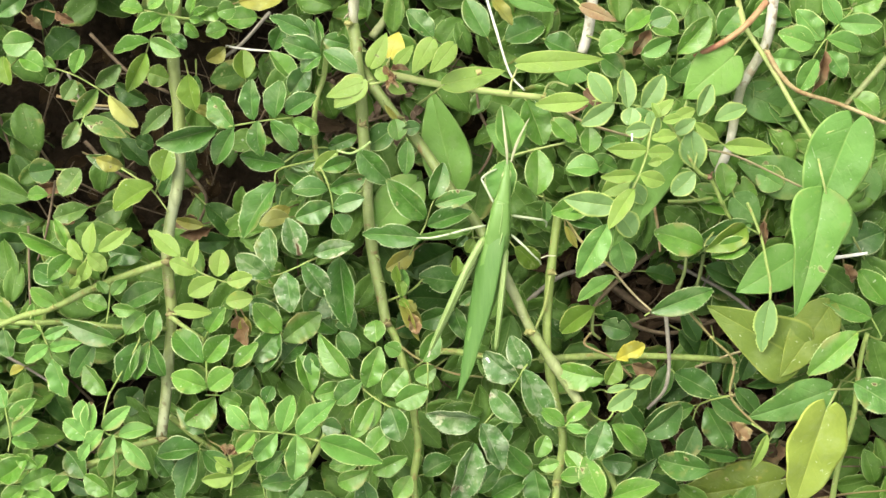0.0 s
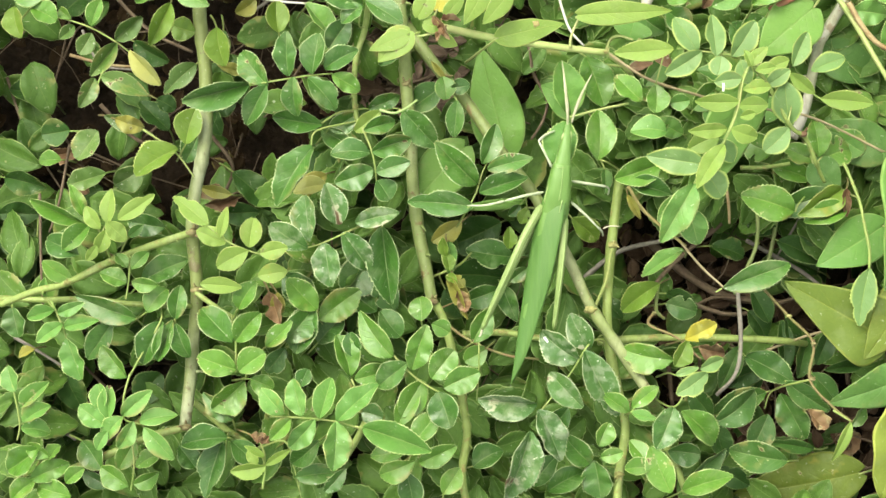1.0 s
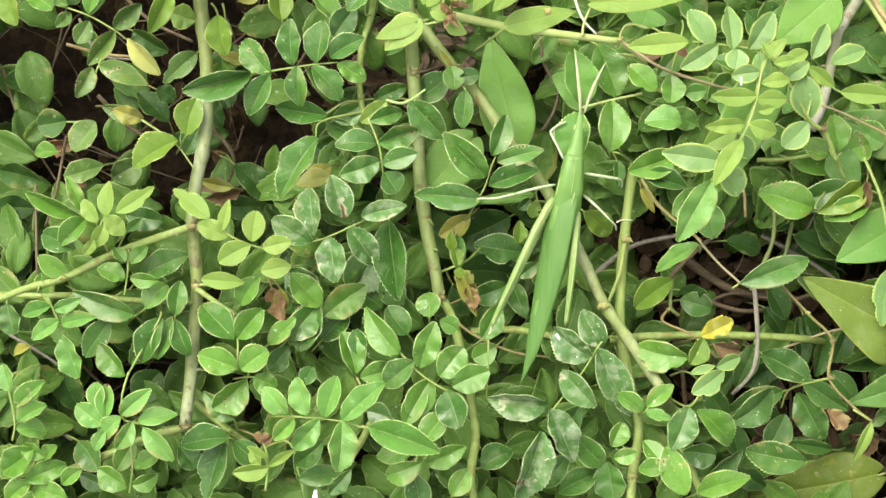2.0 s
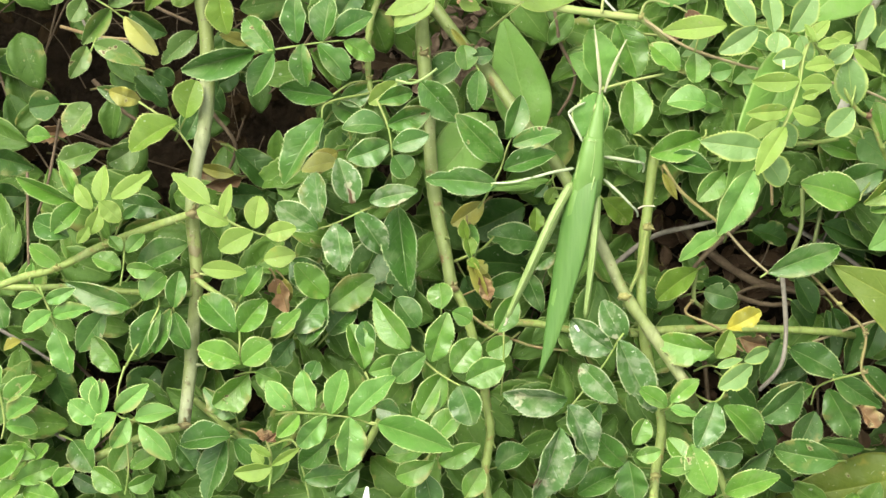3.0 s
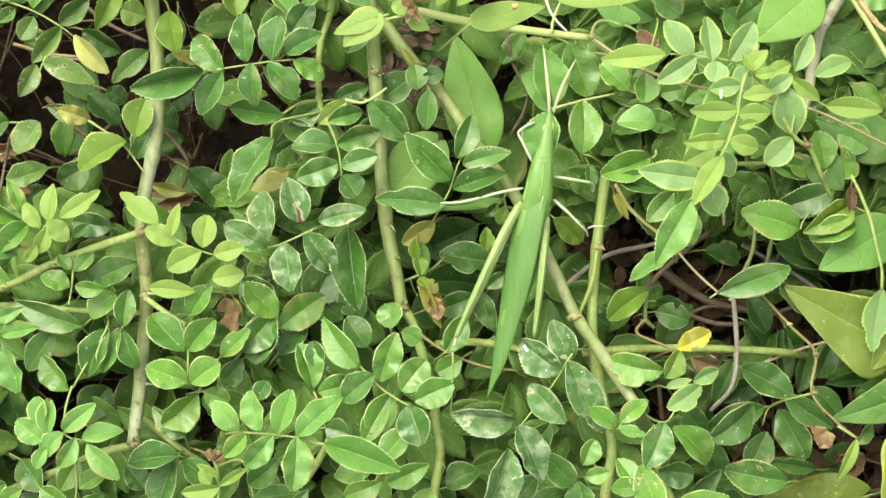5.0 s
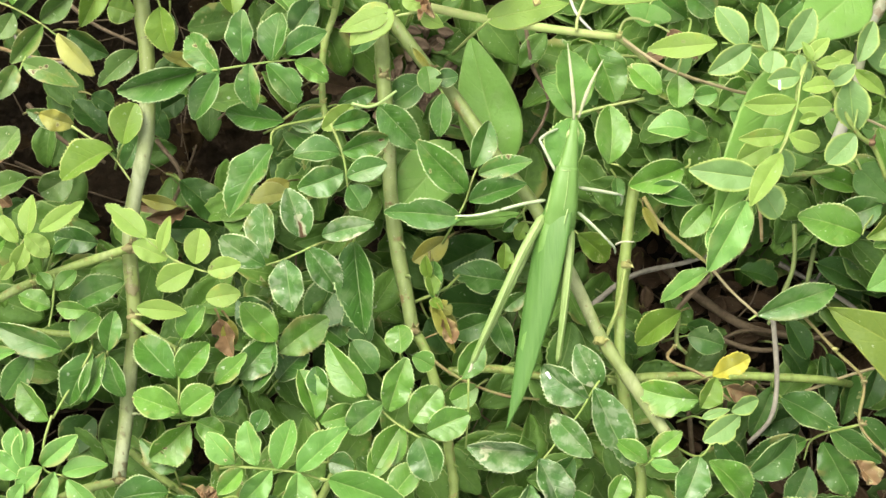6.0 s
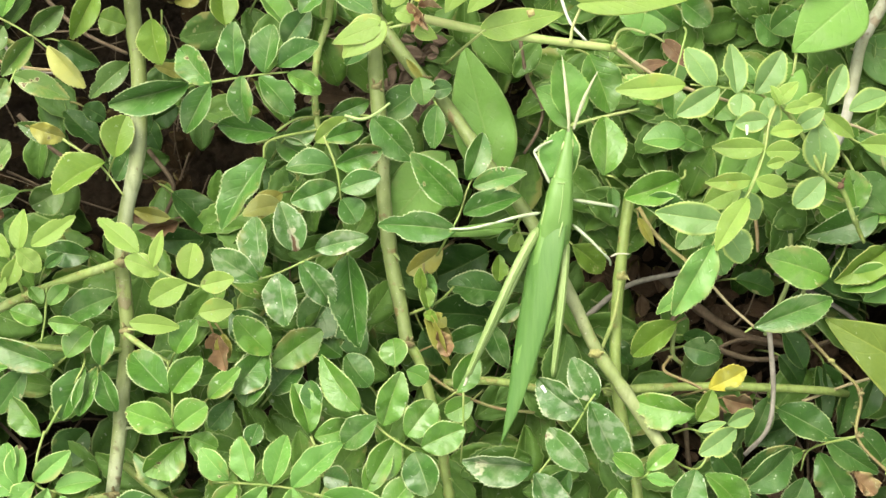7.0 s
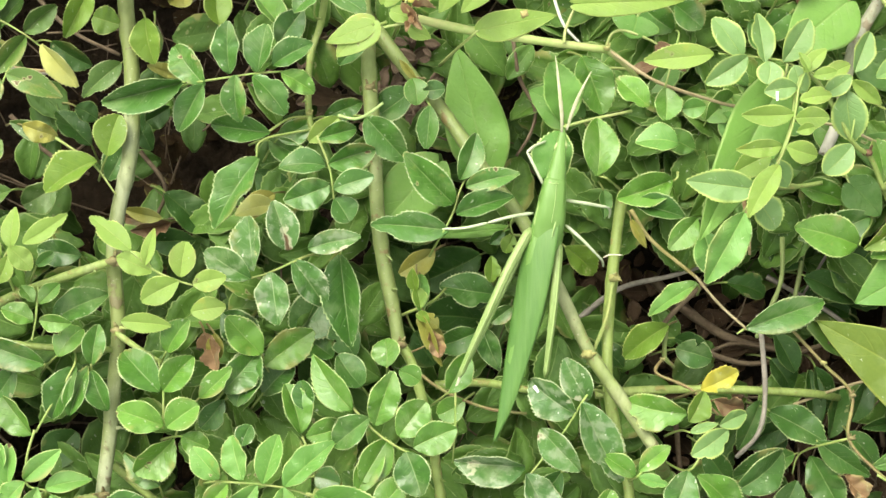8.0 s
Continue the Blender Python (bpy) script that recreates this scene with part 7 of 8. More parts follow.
leaf(k, "dark", 119.3, -38.8, 3.8, 130.9, -46.3, 5, 10.2, -2)
k = stalk(cane_g, 0.6, (82.8, -43.1, -23.7), (85.1, -44.9, -23.7), (84.1, -42.8, 0))
leaf(k, "deep", 82.4, -43.1, -23.1, 82.7, -27.6, -24.2, 4.8, 20.7)
leaf(k, "deep", 86.1, -43.9, -22.6, 89.9, -31.4, -24.5, 5.5, 5.7)
leaf(k, "deep", 87.4, -44.8, -22.4, 94.8, -53.4, -22.2, 6.6, -2.2)
k = stalk(cane_g, 0.6, (72.5, -24.2, -52.6), (71.9, -24.3, -36.6), (72.4, -24.7, -28.6), (73, -25.1, -26.6))
leaf(k, "deep", 73, -25.1, -26.3, 78.5, -32.5, -25.8, 6.6, -12.3)
k = stalk(cane_g, 0.6, (84.1, -42.8, 0), (77.6, -46.7, -15), (75.1, -51.8, -15))
leaf(k, "dull", 79.2, -47.7, -13.9, 86.2, -60.5, -14.3, 8.2, 19.2)
leaf(k, "dull", 75.9, -53.3, -13.5, 71.5, -63.1, -14.8, 7.8, -7.7)
k = stalk(cane_g, 0.6, (86.4, -67.1, -23.7), (82, -65.2, -7.7), (79, -64.4, 0.3), (77.7, -64.3, 2.3))
leaf(k, "dull", 77.6, -64.2, 2.9, 62.7, -61.8, -1.2, 8.5, 0)
k = stalk(cane_g, 0.6, (99.8, -62.6, -32.7), (97.7, -59.3, -16.7), (97.1, -57, -8.7), (97.3, -55.9, -6.7))
leaf(k, "mid", 97.4, -56, -7.2, 101.8, -49.9, -8.5, 4, 23.5)
k = stalk(cane_g, 0.6, (86.5, -51.9, -35.1), (85.3, -51.2, -19.1), (85.3, -51.3, -11.1), (85.8, -51.7, -9.1), material=RED_STALK)
leaf(k, "dry", 85.8, -51.7, -9.2, 90.5, -56.9, -10.9, 4.7, -18.1)
k = stalk(cane_g, 0.6, (89, -50.4, 6.1), (93.6, -53.3, 6.1))
leaf(k, "lime", 93.3, -53.5, 7.7, 88.8, -64.1, 6.2, 3.3, -12.1)
k = stalk(cane_g, 0.6, (99.7, -72, -73.3), (98.4, -68.9, -57.3), (98.5, -66.8, -49.3), (99, -66, -47.3), material=RED_STALK)
leaf(k, "dry", 98.9, -65.9, -46.7, 110.4, -63.4, -45.7, 7.2, 20.2)
k = stalk(cane_g, 0.6, (124.8, -0.3, -35), (121.3, -1.9, -19), (119.7, -3.6, -11), (119.4, -4.5, -9), material=RED_STALK)
leaf(k, "dry", 119.5, -4.5, -9.3, 122.8, -10.3, -10.5, 3.7, -11)
k = stalk(cane_g, 0.6, (110.1, 47.6, -35.3), (108.3, 45.6, -19.3), (108.2, 44.4, -11.3), (108.7, 43.9, -9.3))
leaf(k, "mid", 108.7, 43.9, -9, 117.2, 38, -9.4, 7.4, -23.5)
k = stalk(cane_g, 0.6, (99.3, 12.6, -20.6), (95.6, 10.7, -4.6), (93.5, 9, 3.4), (92.7, 8, 5.4), material=RED_STALK)
leaf(k, "dry", 92.7, 8, 5.8, 92.5, 0.6, 6.5, 2.6, 11.1)
k = stalk(cane_g, 0.6, (99.7, 9, -27.8), (95, 8.3, -11.8), (91.8, 7.7, -3.8), (90.5, 7.5, -1.8))
leaf(k, "dark", 90.5, 7.5, -1.9, 74.3, 2.2, -1.8, 8.1, -10.4)
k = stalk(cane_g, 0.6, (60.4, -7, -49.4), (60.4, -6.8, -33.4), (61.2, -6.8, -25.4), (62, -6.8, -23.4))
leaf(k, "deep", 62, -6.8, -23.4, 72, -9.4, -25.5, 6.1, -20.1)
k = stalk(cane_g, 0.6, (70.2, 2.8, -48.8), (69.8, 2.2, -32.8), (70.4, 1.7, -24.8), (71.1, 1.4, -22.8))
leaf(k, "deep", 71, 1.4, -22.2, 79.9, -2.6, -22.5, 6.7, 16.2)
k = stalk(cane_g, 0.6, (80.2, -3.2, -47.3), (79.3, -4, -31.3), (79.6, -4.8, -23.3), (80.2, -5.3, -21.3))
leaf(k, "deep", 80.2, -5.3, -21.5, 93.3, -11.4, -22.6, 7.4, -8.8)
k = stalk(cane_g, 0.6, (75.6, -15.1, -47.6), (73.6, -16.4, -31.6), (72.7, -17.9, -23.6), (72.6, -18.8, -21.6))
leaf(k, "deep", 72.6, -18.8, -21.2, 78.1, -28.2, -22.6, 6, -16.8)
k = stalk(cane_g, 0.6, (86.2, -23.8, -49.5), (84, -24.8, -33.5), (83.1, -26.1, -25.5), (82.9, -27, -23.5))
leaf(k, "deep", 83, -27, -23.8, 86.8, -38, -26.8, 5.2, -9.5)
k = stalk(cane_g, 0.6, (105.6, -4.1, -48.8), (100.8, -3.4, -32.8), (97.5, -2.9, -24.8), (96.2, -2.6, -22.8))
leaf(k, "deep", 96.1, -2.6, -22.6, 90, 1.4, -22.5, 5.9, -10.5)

vine_a = thing("vine", 45.8, 42.8, -94, "twining vine with smooth light green leaves and a pinkish stem", "vine", "vines")
stem(vine_a, [(-15.2, 50, 10), (-0.6, 47.1, 9.3), (13.9, 45.2, 8.7), (28.9, 43.5, 8)], 2.1, VINE_STEM, prickles=0)
stem(vine_a, [(28.9, 43.7, 8), (40.1, 36.9, 6), (53.4, 32.9, 4), (58.2, 32.1, 2), (72, 29.6, 0), (85.6, 27.4, -2), (105.9, 18.1, -4)], 0.8, VINE_STEM_BROWN, prickles=0)
stem(vine_a, [(20, 27.2, 0), (27.4, 29.2, 0), (35.7, 31, 0)], 0.8, VINE_STEM, prickles=0)
stem(vine_a, [(29, 44.5, 6), (30.3, 47.4, 6.7), (32.7, 48, 7.3), (35.9, 46.9, 8)], 0.7, VINE_STEM, prickles=0)
stem(vine_a, [(28.9, 43.5, 8), (32.8, 41.3, 5), (35.9, 39, 2)], 1.5, VINE_STEM, prickles=0)
stem(vine_a, [(35.9, 39, 2), (38.1, 38.6, -10), (41.9, 40.6, -50), (46, 43, -97)], 1.3, VINE_STEM, taper=1.15, prickles=2)
joint(vine_a, -14, 48.4, 17, 2.4, BUD)
joint(vine_a, -14.9, 49.8, 18, 2, PALE_KNOT)
joint(vine_a, 28.8, 43.6, 9, 2.1, PALE_KNOT)
k = stalk(vine_a, 0.8, (-13.4, 48.1, 15.7), (-20.6, 46.5, 15.7), material=VINE_STEM)
leaf(k, "dry", -16.5, 51.5, 18, -11.8, 45.2, 19, 2.4, 14)
leaf(k, "dry", -14.6, 50.6, 18.5, -9.4, 50.4, 19.5, 2.2, -18)
leaf(k, "dry", -14.2, 49.5, 18, -15.6, 44.6, 18.6, 1.9, 8)
leaf(k, "lime", -22.5, 48, 16.3, -30.8, 40, 16.4, 8.3, 5.7, "vine")
leaf(k, "lime", -20.5, 51.4, 17.1, -15.8, 61, 17.3, 5.7, 5.3, "vine")
leaf(k, "lime", -19, 49.9, 16.5, -13.4, 48, 16.4, 4.1, -11.3, "vine")
leaf(k, "lime", -13.4, 51.9, 17.4, -8.3, 57.5, 17.3, 4.1, 9.5, "vine")
leaf(k, "lime", -2.9, 59.1, 17.1, -8.6, 49.5, 17.4, 6.1, -5.3, "vine")
leaf(k, "lime", 2.9, 57.5, 17.2, -3.8, 49.5, 17.5, 5.7, -10.3, "vine")
leaf(k, "lime", -15, 46.3, 17.5, -10.2, 44, 16.6, 3.8, 12, "vine")
k = stalk(vine_a, 0.8, (-19.7, 49.3, -25.4), (-17.8, 51.3, -9.4), (-16.3, 54, -1.4), (-15.5, 55.9, 0.6), material=VINE_STEM)
leaf(k, "yellow", -15.5, 55.9, 0.3, -12.9, 63.7, -0.8, 7.6, -2.8, "vine")
k = stalk(vine_a, 0.8, (-7.6, 43.5, -14.8), (-4.4, 44.3, 1.2), (-1.4, 45.8, 9.2), (0.3, 46.9, 11.2), material=VINE_STEM)
leaf(k, "lime", 0.3, 47, 11.1, 18, 51.5, 7.5, 7.4, -7.6, "vine")
k = stalk(vine_a, 0.8, (19.2, 44.5, 10), (19.6, 47.8, 10.3), (21.7, 52.8, 10.3), material=VINE_STEM)
leaf(k, "lime", 21.4, 53, 11.8, 46.2, 54.5, 11, 6.8, -0.4, "vine")
k = stalk(vine_a, 0.8, (10.7, 11.1, -37.7), (7.8, 13.7, -21.7), (5.2, 16.4, -13.7), (3.7, 18.1, -11.7), material=VINE_STEM)
leaf(k, "shoot_lime", 3.7, 18.1, -11.7, -3.7, 47.4, -10.5, 15.2, -3.7, "vine")
k = stalk(vine_a, 0.8, (-5.8, 33, -32.7), (-8, 28.9, -16.7), (-10.2, 25.5, -8.7), (-11.6, 23.6, -6.7), material=VINE_STEM)
leaf(k, "shoot_lime", -8, 20, -8, -23, 3, -7, 14.7, 6, "vine")
k = stalk(vine_a, 0.8, (19.4, 3.2, -36.8), (15, 3.3, -20.8), (10.9, 3.4, -12.8), (8.6, 3.5, -10.8), material=VINE_STEM)
leaf(k, "shoot_lime", 8, 5, -11, -12, 3, -12, 3.1, 0, "vine")
k = stalk(vine_a, 0.8, (33.2, 24.5, -29.9), (29.3, 26.3, -13.9), (26.1, 28.4, -5.9), (24.3, 29.8, -3.9), material=VINE_STEM)
leaf(k, "vine", 24.3, 29.8, -3.6, 12.7, 36.5, -4.2, 11, 1.9, "vine")
k = stalk(vine_a, 0.8, (11.1, 80.6, -32.5), (14.6, 77.5, -16.5), (18.1, 75.8, -8.5), (20.3, 75.1, -6.5), material=VINE_STEM)
leaf(k, "vine", 20.2, 75.1, -6.3, 33.6, 70.6, -5.3, 6.7, 4.3, "vine")
k = stalk(vine_a, 0.8, (45.7, 64.9, -31.9), (42.1, 59.8, -15.9), (39.2, 55.7, -7.9), (37.8, 53.7, -5.9), material=VINE_STEM)
leaf(k, "vine", 37.7, 53.6, -5.4, 36.1, 48.6, -5.4, 11.7, 5.6, "vine")
k = stalk(vine_a, 0.8, (34.9, 81, -24.6), (36.7, 76, -8.6), (39, 72.4, -0.6), (40.5, 70.6, 1.4), material=VINE_STEM)
leaf(k, "dry", 40.5, 70.6, 1.8, 50.5, 66.1, 3.1, 4.3, 12.5, "vine")
k = stalk(vine_a, 0.8, (35.5, 54.7, -27.2), (37.5, 50.9, -11.2), (40, 48, -3.2), (41.7, 46.5, -1.2), material=VINE_STEM)
leaf(k, "dry", 41.7, 46.5, -0.9, 48.3, 40.2, -0.7, 4, 10.2, "vine")
k = stalk(vine_a, 0.8, (28.4, 44.9, -27.4), (31.2, 42.7, -11.4), (34.4, 41.2, -3.4), (36.4, 40.6, -1.4), material=VINE_STEM)
leaf(k, "dry", 36.4, 40.6, -1.4, 42.7, 42.2, -1.4, 3, -12.6, "vine")
k = stalk(vine_a, 0.8, (74.8, 48.7, -15.6), (71.3, 43.6, 0.4), (69, 39.4, 8.4), (68, 37.2, 10.4), material=VINE_STEM)
leaf(k, "shoot_lime", 68, 37.2, 10.4, 48.3, 0.8, 15.6, 14.2, -6.2, "vine")

vine_b = thing("vine", 100.2, 102.8, -94, "vine with broad pointed leaves, some turning olive yellow", "vine", "vines")
stem(vine_b, [(88.2, 64.9, 0), (95.5, 52.8, 2), (101.7, 41.1, 4), (107.3, 30.8, 6)], 1.5, VINE_STEM, prickles=0)
stem(vine_b, [(115.9, -19.8, -4), (119.7, -26.6, -6), (122.2, -35.1, -8)], 1, VINE_STEM, prickles=0)
stem(vine_b, [(88.2, 64.6, 0), (88.3, 74.6, -12), (93.3, 89.5, -50), (100.7, 103.3, -97)], 1.8, VINE_STEM, taper=1.15, prickles=2)
k = stalk(vine_b, 0.8, (128.7, -42.8, -22.6), (120.9, -41.5, -6.6), (115.2, -40.9, 1.4), (112.5, -40.8, 3.4), material=VINE_STEM)
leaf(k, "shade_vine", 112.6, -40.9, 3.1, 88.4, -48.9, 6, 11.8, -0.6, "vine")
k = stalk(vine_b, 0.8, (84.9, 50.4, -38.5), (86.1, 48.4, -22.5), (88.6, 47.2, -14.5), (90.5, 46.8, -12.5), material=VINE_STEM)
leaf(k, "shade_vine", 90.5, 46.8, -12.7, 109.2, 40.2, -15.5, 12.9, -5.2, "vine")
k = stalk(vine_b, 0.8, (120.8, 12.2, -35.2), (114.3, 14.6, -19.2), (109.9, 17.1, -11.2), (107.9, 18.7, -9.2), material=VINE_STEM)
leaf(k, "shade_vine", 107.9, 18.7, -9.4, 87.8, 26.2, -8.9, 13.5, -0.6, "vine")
k = stalk(vine_b, 0.8, (108.7, 31.2, 0), (105.1, 22.2, 22.9), (106.7, 15.1, 22.9), material=VINE_STEM)
leaf(k, "vine", 105.8, 14.8, 23.9, 98.5, -18.6, 26.6, 17.6, -11.1, "arrow")
k = stalk(vine_b, 0.8, (108.2, 31.9, 0), (106.5, 32, 16.8), (114.1, 34.9, 16.8), material=VINE_STEM)
leaf(k, "vine", 115.1, 35.1, 18.1, 104.9, 6.6, 15.3, 17.8, 12.5, "heart")
k = stalk(vine_b, 0.8, (118.7, -0.4, -23.4), (111.3, -1, -7.4), (105.8, -1.5, 0.6), (103.1, -1.8, 2.6), material=VINE_STEM)
leaf(k, "vine", 103.2, -1.8, 2.5, 85.2, -12.2, 5.5, 13.8, 6.1, "vine")
k = stalk(vine_b, 0.8, (131.8, -5.4, -29.3), (126, -1.9, -13.3), (122.2, 1.5, -5.3), (120.7, 3.5, -3.3), material=VINE_STEM)
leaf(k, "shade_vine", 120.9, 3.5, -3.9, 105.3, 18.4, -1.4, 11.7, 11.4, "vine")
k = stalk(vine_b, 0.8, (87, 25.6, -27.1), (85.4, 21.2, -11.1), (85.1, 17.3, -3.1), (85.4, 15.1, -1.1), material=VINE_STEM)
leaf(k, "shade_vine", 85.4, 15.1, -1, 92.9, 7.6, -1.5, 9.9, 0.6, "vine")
k = stalk(vine_b, 0.8, (118.6, -36.5, -22.1), (111.2, -34.1, -6.1), (105.9, -32.4, 1.9), (103.4, -31.6, 3.9), material=VINE_STEM)
leaf(k, "olive", 103.3, -31.6, 4.4, 76.6, -16.9, 6.6, 19.6, -7.2, "arrow")
leaf(k, "olive", 112.4, -16.2, 3.9, 97.7, -36.6, 7.7, 13.9, 3.4, "vine")
k = stalk(vine_b, 0.8, (119.3, -39.8, -11.9), (113.7, -41.8, 4.1), (110.2, -44.3, 12.1), (108.7, -46, 14.1), material=VINE_STEM)
leaf(k, "yolk", 108.7, -46, 14.3, 101.2, -73.4, 10, 17, -13.2, "heart")
k = stalk(vine_b, 0.8, (119.5, -71.7, -51.1), (112.1, -70.7, -35.1), (106.6, -70.7, -27.1), (103.9, -71.1, -25.1), material=VINE_STEM)
leaf(k, "olive", 104, -71.1, -25.7, 69.4, -78.4, -29.7, 16.7, -5.2, "vine")
k = stalk(vine_b, 0.8, (136.5, 35.6, -40), (131.8, 30.6, -24), (129.3, 26.3, -16), (128.5, 24, -14), material=VINE_STEM)
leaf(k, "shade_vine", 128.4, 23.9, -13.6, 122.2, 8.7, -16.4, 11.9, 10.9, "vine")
k = stalk(vine_b, 0.8, (95.6, 67.4, -23.8), (90.3, 62.3, -7.8), (86.5, 58.4, 0.2), (84.8, 56.4, 2.2), material=VINE_STEM)
leaf(k, "shoot_lime", 84.8, 56.4, 2.5, 70, 44, 4.9, 15.8, 4.6, "vine")

# a leafy shoot tip that sways in the wind
shoot = thing("rose_shoot", 68.7, 37.5, 22, "swaying young rose shoot tip with lime and pale-rimmed leaflets", "rose shoot")
stem(shoot, [(85, 10, 6), (81, 17, 10), (76, 20, 14), (69, 31, 17), (64, 35, 20)], 1.2, FRESH_CANE, prickles=1)
stem(shoot, [(64, 35, 20), (62, 30, 20.5), (61, 24, 21), (59, 18, 21.5), (57, 14, 22)], 0.8, FRESH_CANE, prickles=0)
stem(shoot, [(92, 11, 6), (94, 6, 7), (96, 0, 8), (97, -6, 9), (98, -12, 10), (98, -17, 10)], 0.9, FRESH_CANE, prickles=0)
stem(shoot, [(85, 11, 6), (86, 9, 4), (88, 6, 2)], 1.1, FRESH_CANE, prickles=0)
stem(shoot, [(56, 29, 29), (56, 28, 29), (56, 27, 29)], 0.55, WHITE, nodes=0, name="fleck")
joint(shoot, 80, 18, 11, 3.2, BUD)
k = stalk(shoot, 0.6, (86, 11, -2), (87, 12, -1), (88, 13, -1))
leaf(k, "mid", 87, 13, 0, 86, 23, -1, 6.4, 4)
leaf(k, "mid", 88, 12, -3, 97, 16, -5, 8.4, -14)
leaf(k, "mid", 87, 12, -3, 78, 16, -4, 5.9, -3)
k = stalk(shoot, 0.6, (89, 10, -12), (84, 3, -2), (81, -0, 2), (80, -2, 3))
leaf(k, "mid", 80, -2, 3, 66, 2, 5, 9.4, -6)
k = stalk(shoot, 0.6, (96, 2, 4), (94, 3, 4), (92, 4, 5))
leaf(k, "sallow", 92, 4, 5, 80, -3, 9, 7.4, -8)
leaf(k, "mid", 93, -1, 6, 82, -4, 7, 6.3, 16)
k = stalk(shoot, 0.6, (98, -14, 10), (98, -16, 10), (98, -17, 10))
leaf(k, "rimmed", 98, -17, 10, 96, -32, 8, 6.8, 8)
k = stalk(shoot, 0.6, (83, 30, 6), (83, 28, 12), (84, 27, 14))
leaf(k, "lime", 84, 27, 14, 98, 26, 13, 5.1, 8)
k = stalk(shoot, 0.6, (64, 35, 18), (61, 37, 18), (56, 38, 18), (46, 39, 18))
leaf(k, "rimmed", 51, 38, 19, 45, 47, 18, 6.1, -8)
leaf(k, "rimmed", 56, 37, 19, 55, 48, 18, 5.8, 14)
leaf(k, "rimmed", 60, 37, 19, 66, 46, 20, 6.4, 16)
leaf(k, "rimmed", 52, 38, 20, 43, 32, 20, 5.6, -16)
leaf(k, "rimmed", 57, 37, 19, 56, 32, 20, 5.8, 10)
leaf(k, "rimmed", 62, 36, 20, 64, 30, 20, 4.8, 10)
leaf(k, "lime", 45, 39, 18, 30, 38, 17, 5.6, 6)
k = stalk(shoot, 0.6, (64, 35, 22), (62, 30, 23), (61, 24, 23), (59, 18, 23), (57, 14, 23))
leaf(k, "rimmed", 62, 31, 22, 55, 30, 22, 4.7, -12)
leaf(k, "lime", 62, 28, 24, 69, 29, 24, 3.8, -12)
leaf(k, "lime", 61, 25, 23, 50, 25, 22, 4.6, -12)
leaf(k, "lime", 61, 24, 24, 68, 24, 25, 4.7, 18)
leaf(k, "lime", 58, 18, 24, 48, 17, 26, 3.9, -18)
leaf(k, "lime", 59, 18, 24, 66, 16, 23, 4.9, 7)
leaf(k, "lime", 57, 14, 25, 50, 3, 26, 5, 18)
leaf(k, "lime", 57, 17, 18, 49, 13, 18, 5.9, -8)
leaf(k, "rimmed", 57, 16, 17, 61, 10, 16, 5.3, 8)
leaf(k, "lime", 63, 34, 24, 68, 39, 24, 3.5, -9)
leaf(k, "lime", 65, 33, 24, 70, 34, 25, 2.9, -9)
leaf(k, "lime", 61, 21, 25, 65, 22, 25, 2.6, 14)
leaf(k, "lime", 64, 34, 25, 62, 38, 25, 2.4, 14)
k = stalk(shoot, 0.6, (65, 36, 16), (69, 34, 16), (74, 32, 16), (76, 27, 16), (75, 20, 16))
leaf(k, "lime", 69, 34, 17, 75, 37, 17, 3.7, -14)
leaf(k, "rimmed", 76, 35, 17, 80, 44, 16, 5.1, 14)
leaf(k, "rimmed", 81, 34, 16, 90, 38, 15, 5.1, -17)
leaf(k, "lime", 75, 33, 18, 82, 28, 16, 3.5, 18)
leaf(k, "rimmed", 69, 30, 17, 75, 34, 18, 4.5, -6)
leaf(k, "rimmed", 74, 31, 17, 76, 20, 15, 8, 6)
leaf(k, "rimmed", 75, 19, 17, 69, 13, 16, 6.4, 6)
k = stalk(shoot, 0.6, (58, 15, 21), (55, 11, 21), (53, 9, 21), (50, 4, 21))
leaf(k, "rimmed", 53, 9, 22, 38, 11, 21, 7.1, -14)
leaf(k, "rimmed", 53, 8, 18, 58, 1, 17, 7.2, -20)
leaf(k, "fresh", 50, 4, 23, 42, -11, 21, 7.9, -3)
# shaded leaflets low between the canes
k = stalk(cane_c, 0.6, (11, -10, -42), (8, -10, -28), (6, -10, -20))
leaf(k, "dark", 6, -10, -20, -7, -8, -18, 8.5, 6)
k = stalk(cane_c, 0.6, (8, 3, -54), (5, 1, -40), (3, -0, -32))
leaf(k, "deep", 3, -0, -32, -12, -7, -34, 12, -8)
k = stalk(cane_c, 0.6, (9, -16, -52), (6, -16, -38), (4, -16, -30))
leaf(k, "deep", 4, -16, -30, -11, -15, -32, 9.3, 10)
k = stalk(cane_c, 0.6, (7, -17, -42), (5, -18, -28), (2, -19, -20))
leaf(k, "dark", 2, -19, -20, -8, -23, -20, 6.7, -8)
k = stalk(cane_c, 0.6, (2, -14, -46), (2, -16, -32), (3, -18, -24))
leaf(k, "dark", 3, -18, -24, 7, -28, -22, 5.6, 8)
k = stalk(cane_c, 0.6, (14, -10, -42), (12, -12, -28), (10, -13, -20))
leaf(k, "dark", 10, -13, -20, 5, -17, -20, 4.1, -10)
k = stalk(cane_c, 0.6, (11, 9, -26), (9, 6, -12), (9, 3, -4))
leaf(k, "sallow", 9, 3, -4, 7, -1, -4, 3.7, 12)
k = stalk(cane_c, 0.6, (12, 9, -28), (9, 6, -14), (7, 4, -6))
